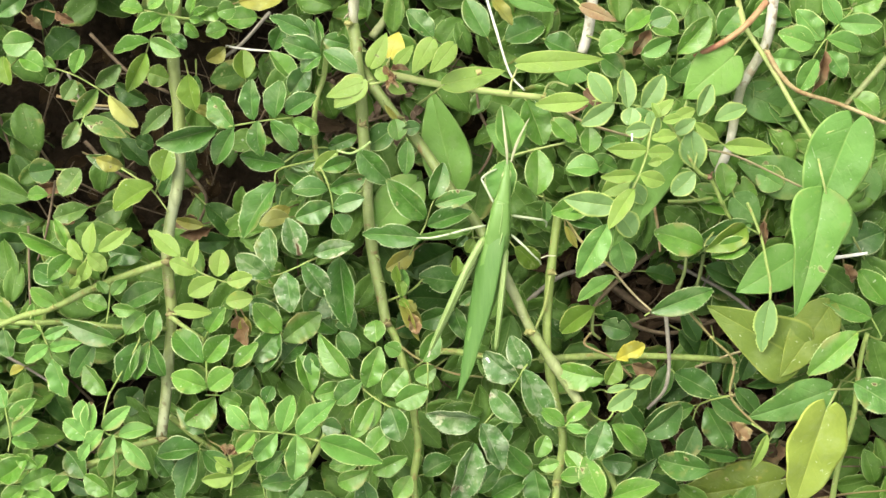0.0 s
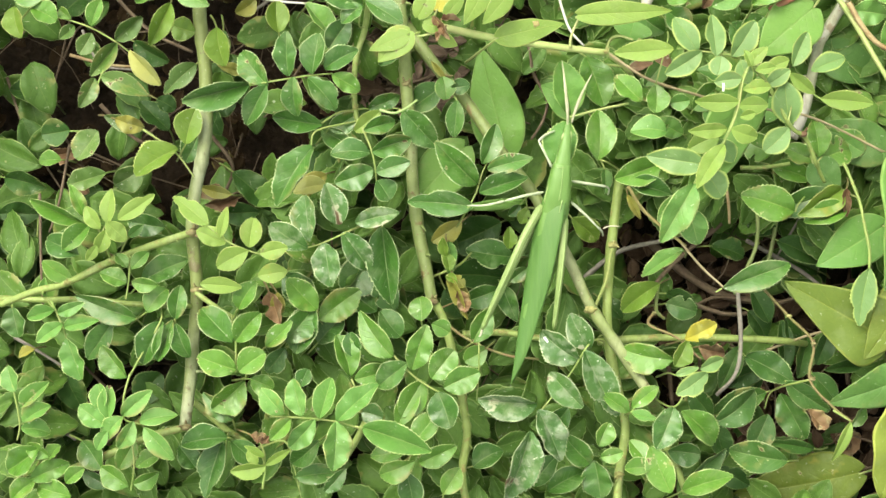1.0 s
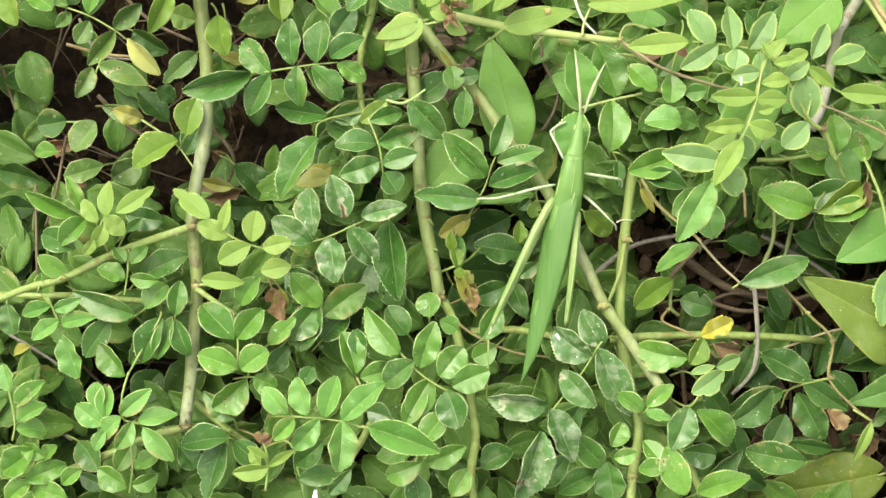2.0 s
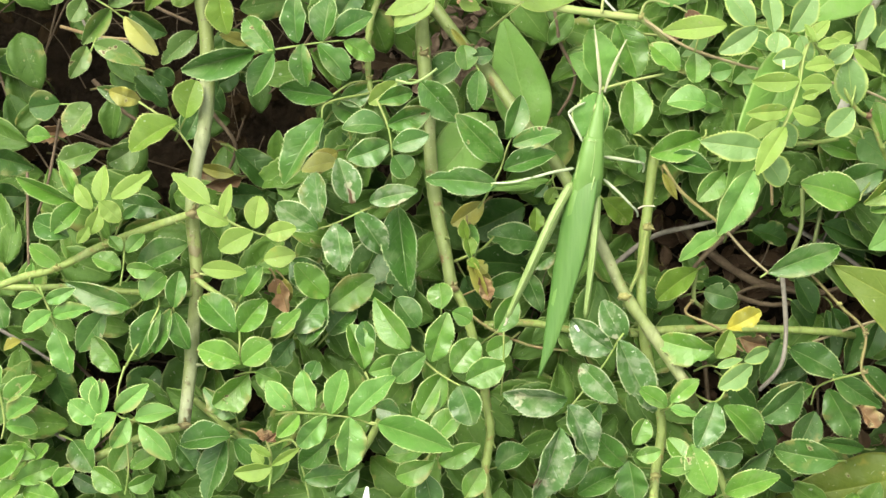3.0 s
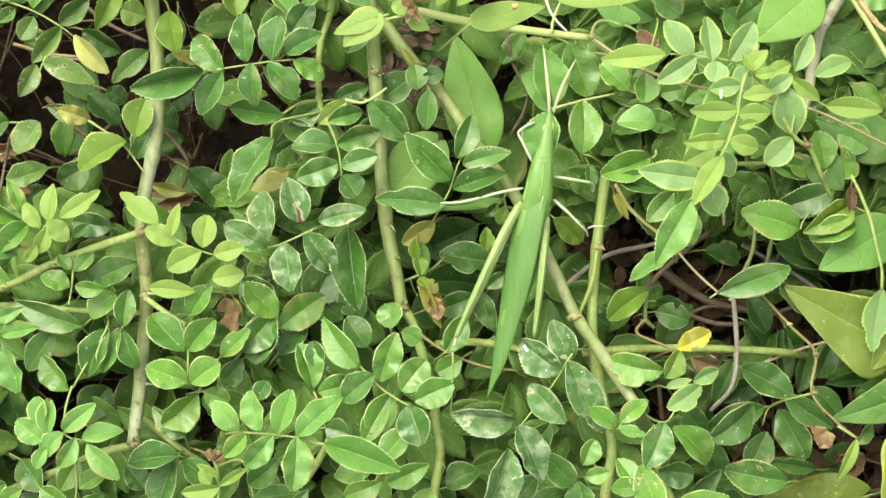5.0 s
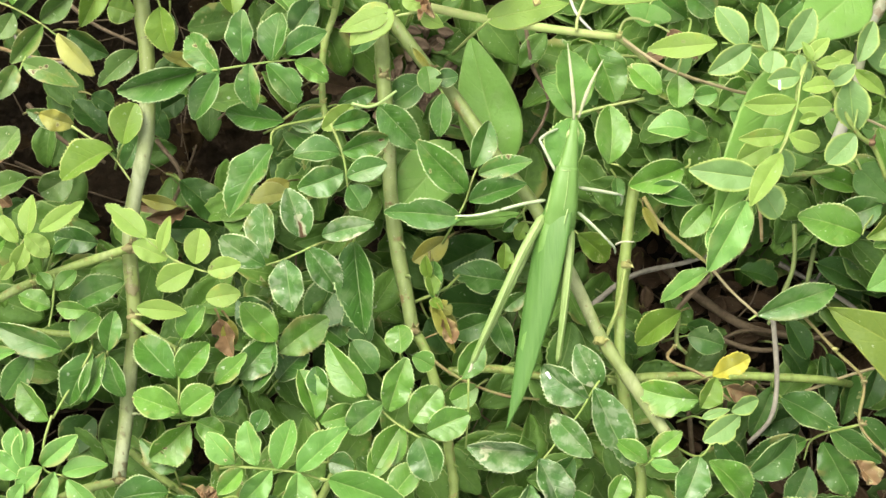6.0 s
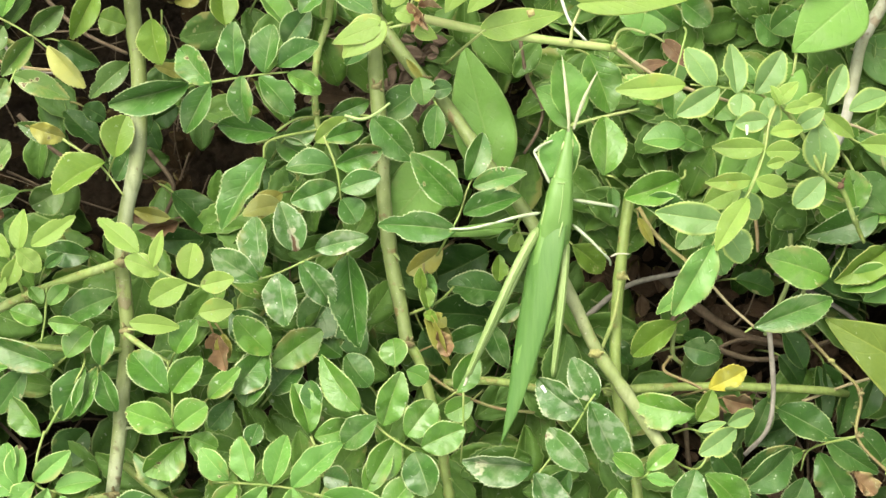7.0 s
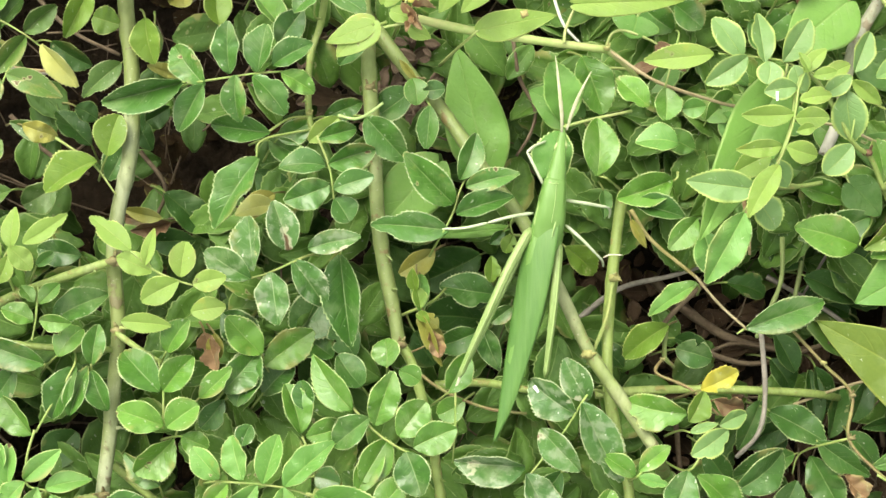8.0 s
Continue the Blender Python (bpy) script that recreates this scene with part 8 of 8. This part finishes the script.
leaf(k, "dark", 7, 4, -6, 4, 1, -6, 3.1, -10)
k = stalk(cane_b, 0.6, (-15, -14, -44), (-14, -17, -30), (-13, -19, -22))
leaf(k, "deep", -13, -19, -22, -8, -27, -24, 7.4, 6)
k = stalk(cane_b, 0.8, (-18, -16, -10), (-13, -14, -6), (-9, -12, -8), (-6, -9, -12))
k = stalk(cane_d, 0.6, (75, -31, -42), (71, -33, -28), (69, -35, -20))
leaf(k, "dull", 69, -35, -20, 64, -47, -22, 6.1, 8)
k = stalk(cane_d, 0.6, (85, -40, -46), (80, -40, -32), (77, -41, -24))
leaf(k, "deep", 77, -41, -24, 64, -46, -24, 6.5, -8)
k = stalk(cane_d, 0.6, (84, -47, -34), (79, -47, -20), (75, -47, -12))
leaf(k, "dull", 75, -47, -12, 60, -53, -14, 6.6, 12)
k = stalk(cane_g, 0.6, (101, -26, -40), (97, -28, -26), (94, -30, -18))
leaf(k, "deep", 94, -30, -18, 91, -40, -18, 5.5, -8)
k = stalk(cane_g, 0.6, (81, -42, -32), (80, -43, -18), (80, -44, -10))
leaf(k, "dull", 80, -44, -10, 92, -52, -10, 6.3, 10)
k = stalk(cane_g, 0.6, (90, -40, -36), (89, -41, -22), (88, -42, -14))
leaf(k, "dull", 88, -42, -14, 96, -51, -14, 5.8, -12)
k = stalk(cane_g, 0.6, (113, -39, -34), (107, -39, -20), (102, -39, -12))
leaf(k, "deep", 102, -39, -12, 91, -41, -12, 3.7, 6)
k = stalk(cane_d, 0.6, (65, -54, -40), (63, -55, -26), (62, -56, -18))
leaf(k, "deep", 62, -56, -18, 65, -66, -18, 6.4, -6)
k = stalk(cane_d, 0.6, (54, -74, -28), (53, -71, -14), (54, -69, -6))
leaf(k, "dull", 54, -69, -6, 63, -62, -6, 4.8, 14)
k = stalk(cane_g, 0.6, (98, -65, -38), (93, -64, -24), (89, -63, -16))
leaf(k, "deep", 89, -63, -16, 76, -61, -14, 4, -6)
k = stalk(cane_d, 0.6, (54, -44, -34), (54, -45, -20), (54, -46, -12))
leaf(k, "deep", 54, -46, -12, 60, -54, -12, 6.3, 10)
k = stalk(cane_d, 0.6, (45, -43, -13), (46, -41, 1), (47, -41, 9))
leaf(k, "rimmed", 47, -41, 9, 53, -39, 10, 2.3, -16)
k = stalk(cane_g, 0.6, (83, -54, -52), (79, -50, -38), (76, -48, -30))
leaf(k, "dull", 76, -48, -30, 71, -39, -30, 7.5, 6)
k = stalk(cane_d, 0.6, (63, -70, -42), (63, -69, -28), (63, -69, -20))
leaf(k, "deep", 63, -69, -20, 72, -74, -20, 6.4, 4)
joint(cane_a, -61, -57, 14, 2.0, BUD)
k = stalk(cane_a, 0.7, (-61, -66, 8), (-60, -62, 12), (-61, -58, 14))
leaf(k, "lime", -60, -62, 13, -65, -59, 14, 1.9, 20)
leaf(k, "dry", -61, -58, 15, -58, -56, 16, 1.2, 10)
leaf(k, "dry", -61, -58, 15, -62, -56, 16, 1.1, -12)
k = stalk(cane_a, 0.6, (-67, 41, -34), (-67, 40, -21), (-68, 40, -14))
leaf(k, "yellowed", -68, 40, -14, -76, 43, -14, 3.3, 8)
k = stalk(cane_a, 0.6, (-71, 8, -34), (-71, 7, -21), (-72, 7, -14))
leaf(k, "yellowed", -72, 7, -14, -81, 9, -14, 3.6, -8)
k = stalk(cane_c, 0.6, (-23, 54, -18), (-24, 50, -5), (-24, 48, 2))
leaf(k, "dark", -24, 48, 2, -31, 41, 0, 5.1, 10)
k = stalk(cane_a, 0.6, (-77, 59, -32), (-75, 55, -19), (-74, 52, -12))
leaf(k, "dark", -74, 52, -12, -74, 45, -14, 4.4, 6)
k = stalk(cane_a, 0.6, (-82, 42, -30), (-79, 38, -17), (-78, 35, -10))
leaf(k, "deep", -78, 35, -10, -77, 26, -12, 4.6, 6)
k = stalk(cane_a, 0.6, (-82, 32, -36), (-81, 29, -23), (-80, 27, -16))
leaf(k, "dark", -80, 27, -16, -85, 16, -16, 7.7, -6)
leaf(k, "yellowed", -17, 42, 1, -13, 37, 0, 1.7, 12)
k = stalk(vine_a, 0.7, (-20, 48, 14), (-22, 47, 15.5), (-23, 47, 16.5))
leaf(k, "lime", -23, 47, 16.5, -33, 43, 17, 5.6, 8, "vine")


# ---- the grasshopper ----
def body_part(parent, name, sections, material, square=0.85):
    """A lofted body segment; sections of centre x, y, z, half width and half height."""
    bm = bmesh.new()
    base = origin(parent)
    rows = [(Vector(s[:3]) * MM - base, s[3] * MM, s[4] * MM) for s in sections]
    centres = smooth_path([c for c, _, _ in rows], 5)
    rings, sides = [], 18
    for i, c in enumerate(centres):
        s = i / (len(centres) - 1) * (len(rows) - 1)
        k = min(int(s), len(rows) - 2)
        f = s - k
        w, h = (rows[k][n] * (1 - f) + rows[k + 1][n] * f for n in (1, 2))
        ahead = (centres[min(i + 1, len(centres) - 1)] - centres[max(i - 1, 0)]).normalized()
        side = ahead.cross(Vector((0, 0, 1))).normalized()
        up = side.cross(ahead)
        ring = []
        for q in range(sides):
            a = 2 * math.pi * q / sides
            x, y = math.cos(a), math.sin(a)
            x, y = math.copysign(abs(x) ** square, x), math.copysign(abs(y) ** square, y)
            ring.append(bm.verts.new(c + side * (w * x) + up * (h * y * (0.8 if y < 0 else 1.0))))
        rings.append(ring)
    for a, b in zip(rings, rings[1:]):
        for k in range(sides):
            bm.faces.new((a[k], a[(k + 1) % sides], b[(k + 1) % sides], b[k]))
    bm.faces.new(rings[0][::-1])
    bm.faces.new(rings[-1])
    return part(name, bm, material, parent)


def wing(parent, outer, inner, name, bulge=0.14):
    """A folded forewing: a long leathery sheet between two edges, arched and ribbed, with thickness."""
    bm = bmesh.new()
    a, b = smooth_path(local(outer, parent), 8), smooth_path(local(inner, parent), 8)
    n = 10
    top, low = [], []
    for p, q in zip(a, b):
        row, under = [], []
        for k in range(n + 1):
            s = k / n
            v = p.lerp(q, s)
            v.z += (bulge * (p - q).length) * math.sin(math.pi * s) + (0.00003 if k % 3 == 1 else 0.0)
            row.append(bm.verts.new(v))
            under.append(bm.verts.new(v - Vector((0, 0, 0.0003))))
        top.append(row)
        low.append(under)
    for i in range(len(top) - 1):
        for k in range(n):
            bm.faces.new((top[i][k], top[i][k + 1], top[i + 1][k + 1], top[i + 1][k]))
            bm.faces.new((low[i][k], low[i + 1][k], low[i + 1][k + 1], low[i][k + 1]))
        bm.faces.new((top[i][0], top[i + 1][0], low[i + 1][0], low[i][0]))
        bm.faces.new((top[i][n], low[i][n], low[i + 1][n], top[i + 1][n]))
    bmesh.ops.recalc_face_normals(bm, faces=bm.faces[:])
    return part(name, bm, WING, parent)


def limb(parent, name, points, thick, end, material):
    """A tapering limb or ridge, thick to end in millimetres, rounded at its ends."""
    bm = bmesh.new()
    path = smooth_path(local(points, parent), 6)
    a, b = thick * MM / 2, end * MM / 2

    def radius(s):
        cap = min(1.0, 0.45 + 12 * s, 0.45 + 12 * (1 - s))
        return (a + (b - a) * s ** 1.3) * cap * (1 + 0.18 * math.exp(-((s - 0.97) / 0.03) ** 2))

    tube_into(bm, path, radius, 10)
    return part(name, bm, material, parent)


def antenna(parent, points, thick):
    """A flat sword-shaped feeler made of short segments."""
    bm = bmesh.new()
    path = smooth_path(local(points, parent), 6)
    r = thick * MM / 2
    tube_into(bm, path, lambda s: r * (0.55 + 0.9 * s if s < 0.35 else 0.865 * (1 - ((s - 0.35) / 0.65) ** 1.4 * 0.82)) * (1 + 0.05 * math.sin(s * 110)), 10, 0.4)
    return part("antenna", bm, FEELER, parent)


def eye(parent, x, y, z, turn):
    bm = bmesh.new()
    bmesh.ops.create_uvsphere(bm, u_segments=14, v_segments=10, radius=1.0)
    m = Matrix.Translation(Vector((x, y, z)) * MM - origin(parent)) @ Matrix.Rotation(radians(-turn), 4, "Z") @ Matrix.Diagonal((0.38 * MM, 1.25 * MM, 0.6 * MM, 1))
    bmesh.ops.transform(bm, matrix=m, verts=bm.verts[:])
    return part("eye", bm, EYE, parent)


insect = thing("grasshopper", 12.8, 4.7, 4, "slender bright green long-headed grasshopper clinging to rose stems", "grasshopper")
body_part(insect, "head", [(18.5, 25.1, 15, 0.43, 0.5), (18.2, 23.4, 15, 0.80, 1), (18, 21, 14.5, 1.14, 1.6), (17.5, 17.3, 14, 1.69, 2.3), (16.9, 13.4, 13.5, 2.27, 2.9)], BODY, 0.62)
body_part(insect, "pronotum", [(16.9, 13.8, 13.6, 2.40, 3.1), (16.3, 10, 13.4, 2.92, 3.4), (15.8, 5.7, 12.9, 3.41, 3.3), (15.3, 2.9, 12.3, 3.5, 2.75), (15.2, 0.9, 12, 3.2, 2.3)], BODY, 0.6)
body_part(insect, "abdomen", [(15.4, 3.3, 11.5, 3.81, 3.2), (14.1, -2.2, 11, 3.93, 3.2), (12, -13.3, 10, 3.44, 3), (9.2, -24.4, 9, 2.58, 2.2), (6.5, -34.9, 8, 1.47, 1.2)], BODY)
wing(insect, [(17.4, 5.2, 15.3), (16.2, -2.7, 15.1), (13.9, -14.6, 13.7), (10.9, -25.6, 11.6), (7.8, -35.5, 9.6), (4, -43, 8.2)], [(19.2, 5.4, 12), (18.1, -1.6, 11.2), (15.8, -12.7, 10), (13, -19.7, 9.2), (10.4, -26.7, 8.4), (4.8, -43.2, 7.2)], "wing", 0.05)
wing(insect, [(12.2, 5.6, 13), (9.9, -2.3, 12.2), (7.8, -14.6, 11), (6.1, -26.9, 9.6), (4.8, -37.4, 8.8), (3.8, -43.8, 8)], [(17.9, 5.2, 15.6), (16.7, -2.7, 15.4), (14.3, -14.6, 14), (11.2, -25.6, 11.9), (8, -35.5, 9.9), (4.2, -43, 8.4)], "wing", 0.10)
limb(insect, "wing_mark", [(16.8, 4.6, 15.9), (16.3, 2.6, 15.8), (16, 1.2, 15.7)], 0.35, 0.2, RIDGE)
limb(insect, "back_ridge", [(16.9, 13.2, 16.9), (16.5, 8.5, 16.9), (15.8, 4.2, 16.4)], 0.18, 0.15, RIDGE)
limb(insect, "back_ridge", [(18.5, 24.3, 15.6), (17.1, 19.6, 15.4), (14.7, 12.8, 15.4), (13.4, 8.5, 15.2), (12.2, 3.9, 14.4)], 0.45, 0.4, RIDGE)
limb(insect, "back_ridge", [(18.7, 24.3, 15.4), (18.9, 19.6, 15.2), (18.9, 13.3, 14.6), (18.7, 8.7, 14.2), (18.5, 3.6, 13.6)], 0.45, 0.4, RIDGE)
limb(insect, "back_ridge", [(14.5, 13.2, 15.8), (16.5, 12.7, 17), (18.9, 13.1, 15.4)], 0.2, 0.18, RIDGE)
antenna(insect, [(18.1, 24, 15.8), (18, 27.4, 17), (17.5, 31.5, 18), (17, 36.4, 18), (16.5, 40.3, 18)], 1.0)
antenna(insect, [(19.2, 24.5, 15.8), (20, 27.4, 17), (21.3, 31, 18), (22.9, 34.3, 18), (24.3, 36.9, 18)], 0.95)
eye(insect, 17, 21.1, 15.2, 20)
eye(insect, 19, 21.5, 15.2, -6)
leg = limb(insect, "foreleg", [(14.5, 13.1, 11), (12.7, 16.5, 12), (10.9, 20, 12)], 0.7, 0.55, LIMB)
limb(leg, "shin", [(10.9, 20, 12), (12.7, 21.6, 10), (15.4, 23, 8)], 0.7, 0.5, LIMB)
leg = limb(insect, "foreleg", [(19.6, 9.6, 11), (24.3, 8.9, 11), (29, 8.3, 9)], 0.8, 0.65, LIMB)
limb(leg, "shin", [(29, 8.3, 9), (29.9, 7.6, 6), (29.8, 6.3, 4)], 0.6, 0.45, LIMB)
leg = limb(insect, "midleg", [(12.3, 6.7, 12), (7.3, 5.7, 14), (2.1, 4.3, 14)], 0.75, 0.6, LIMB)
limb(leg, "shin", [(2.1, 4.3, 14), (-3, 3.2, 13), (-7.6, 3.2, 11)], 0.65, 0.45, LIMB)
leg = limb(insect, "midleg", [(19.4, 4.2, 11), (22.9, 1, 12), (26.2, -2.2, 11)], 0.75, 0.55, LIMB)
limb(leg, "shin", [(26.2, -2.2, 11), (27.7, -3.5, 9), (28.4, -4.6, 5)], 0.6, 0.45, LIMB)
limb(leg, "foot", [(28.2, -2.7, 7), (29.9, -2, 6), (32.8, -2, 5)], 0.4, 0.3, CLAW)
leg = limb(insect, "hindleg", [(11.8, 3.3, 12.5), (7.4, -4.4, 14), (2.8, -14.1, 15), (-0.7, -22, 13), (-3.7, -29.1, 11)], 2.3, 1.3, THIGH)
limb(leg, "shin", [(-3.7, -29.1, 10.6), (0.8, -20.8, 11), (5.7, -10.9, 11), (10.1, -2.2, 10.5)], 0.9, 0.7, THIGH)
limb(leg, "foot", [(-3.5, -28.4, 11), (-4, -30.4, 10), (-4.5, -31, 9.5)], 0.7, 0.35, CLAW)
limb(leg, "stripe", [(11.1, 2.2, 14), (6.6, -5.9, 15.4), (2, -15.9, 16.2), (-1.3, -23.2, 14), (-3.5, -28.6, 11.8)], 0.3, 0.2, RIDGE)
leg = limb(insect, "hindleg", [(17.7, 0.5, 12), (17.3, -6, 13), (16.6, -13.4, 13), (15.9, -20.7, 12), (15.1, -29.1, 10)], 2.3, 1.2, THIGH)
limb(leg, "shin", [(15.1, -29.1, 9.5), (15.9, -20.7, 10), (16.6, -13.3, 10)], 0.9, 0.7, THIGH)
limb(leg, "stripe", [(17.9, -0.6, 13.5), (17.5, -7.3, 14.3), (16.8, -14.6, 14.2), (15.9, -21.9, 13), (15.1, -28.6, 10.8)], 0.3, 0.2, RIDGE)


def white_strip():
    """A narrow, slightly bent white strip that swings in from below the bush."""
    bm = bmesh.new()
    path = smooth_path([Vector(p) * MM for p in ((0, 0, 0), (-0.4, -3.5, 0.2), (-1.6, -8, 0), (-2.2, -16, -1), (-4, -34, -4))], 6)
    tube_into(bm, path, lambda s: (0.3 + 0.55 * min(1, s * 5)) * MM, 8, 0.35)
    return tagged(part("white_strip", bm, WHITE, None), "narrow bent white strip swinging loose", "strip")


strip = white_strip()


def motions():
    walk(shoot, [
        (0, pose(0.0647, 0.0401, 0.0220, 0, 0, -0.4)),
        (0.5, pose(0.0645, 0.0392, 0.0220, 0, 0, -0.6)),
        (1, pose(0.0688, 0.0416, 0.0220, 0, 0, -0.6)),
        (1.5, pose(0.0727, 0.0431, 0.0220, 0, 0, 0.5)),
        (1.7, pose(0.0681, 0.0421, 0.0220, 0, 0, -0.3)),
        (2.8, pose(0.0716, 0.0392, 0.0220, 0, 0, 0.6)),
        (3, pose(0.0717, 0.0390, 0.0220, 0, 0, 0.4)),
        (3.5, pose(0.0706, 0.0394, 0.0220, 0, 0, 0.3)),
        (4, pose(0.0687, 0.0375, 0.0220, 0, 0, 0)),
        (4.5, pose(0.0680, 0.0361, 0.0220, 0, 0, 0.2)),
        (6, pose(0.0728, 0.0394, 0.0220, 0, 0, 0.5)),
        (6.5, pose(0.0721, 0.0350, 0.0220, 0, 0, 0.3)),
        (7, pose(0.0669, 0.0324, 0.0220, 0, 0, -0.4)),
        (7.2, pose(0.0717, 0.0305, 0.0220, 0, 0, 0)),
        (7.5, pose(0.0770, 0.0390, 0.0220, 0, 0, 0.4)),
        (8, pose(0.0746, 0.0399, 0.0220, 0, 0, 0.8)),
    ])
    walk(strip, [
        (0.0, pose(-0.0500, -0.0762, 0.0450)),
        (1.2, pose(-0.0563, -0.0751, 0.0450)),
        (1.3, pose(-0.0538, -0.0709, 0.0450)),
        (1.4, pose(-0.0501, -0.0631, 0.0450)),
        (1.5, pose(-0.0409, -0.0599, 0.0450)),
        (1.6, pose(-0.0349, -0.0612, 0.0450)),
        (1.7, pose(-0.0406, -0.0618, 0.0450)),
        (2.2, pose(-0.0461, -0.0675, 0.0450)),
        (2.8, pose(-0.0445, -0.0643, 0.0450)),
        (2.9, pose(-0.0404, -0.0655, 0.0450)),
        (3.0, pose(-0.0360, -0.0654, 0.0450)),
        (3.1, pose(-0.0386, -0.0650, 0.0450)),
        (3.2, pose(-0.0410, -0.0642, 0.0450)),
        (3.3, pose(-0.0483, -0.0646, 0.0450)),
        (3.4, pose(-0.0492, -0.0686, 0.0450)),
        (3.6, pose(-0.0479, -0.0743, 0.0450)),
        (8.0, pose(-0.0427, -0.0661, 0.0450)),
    ])


motions()
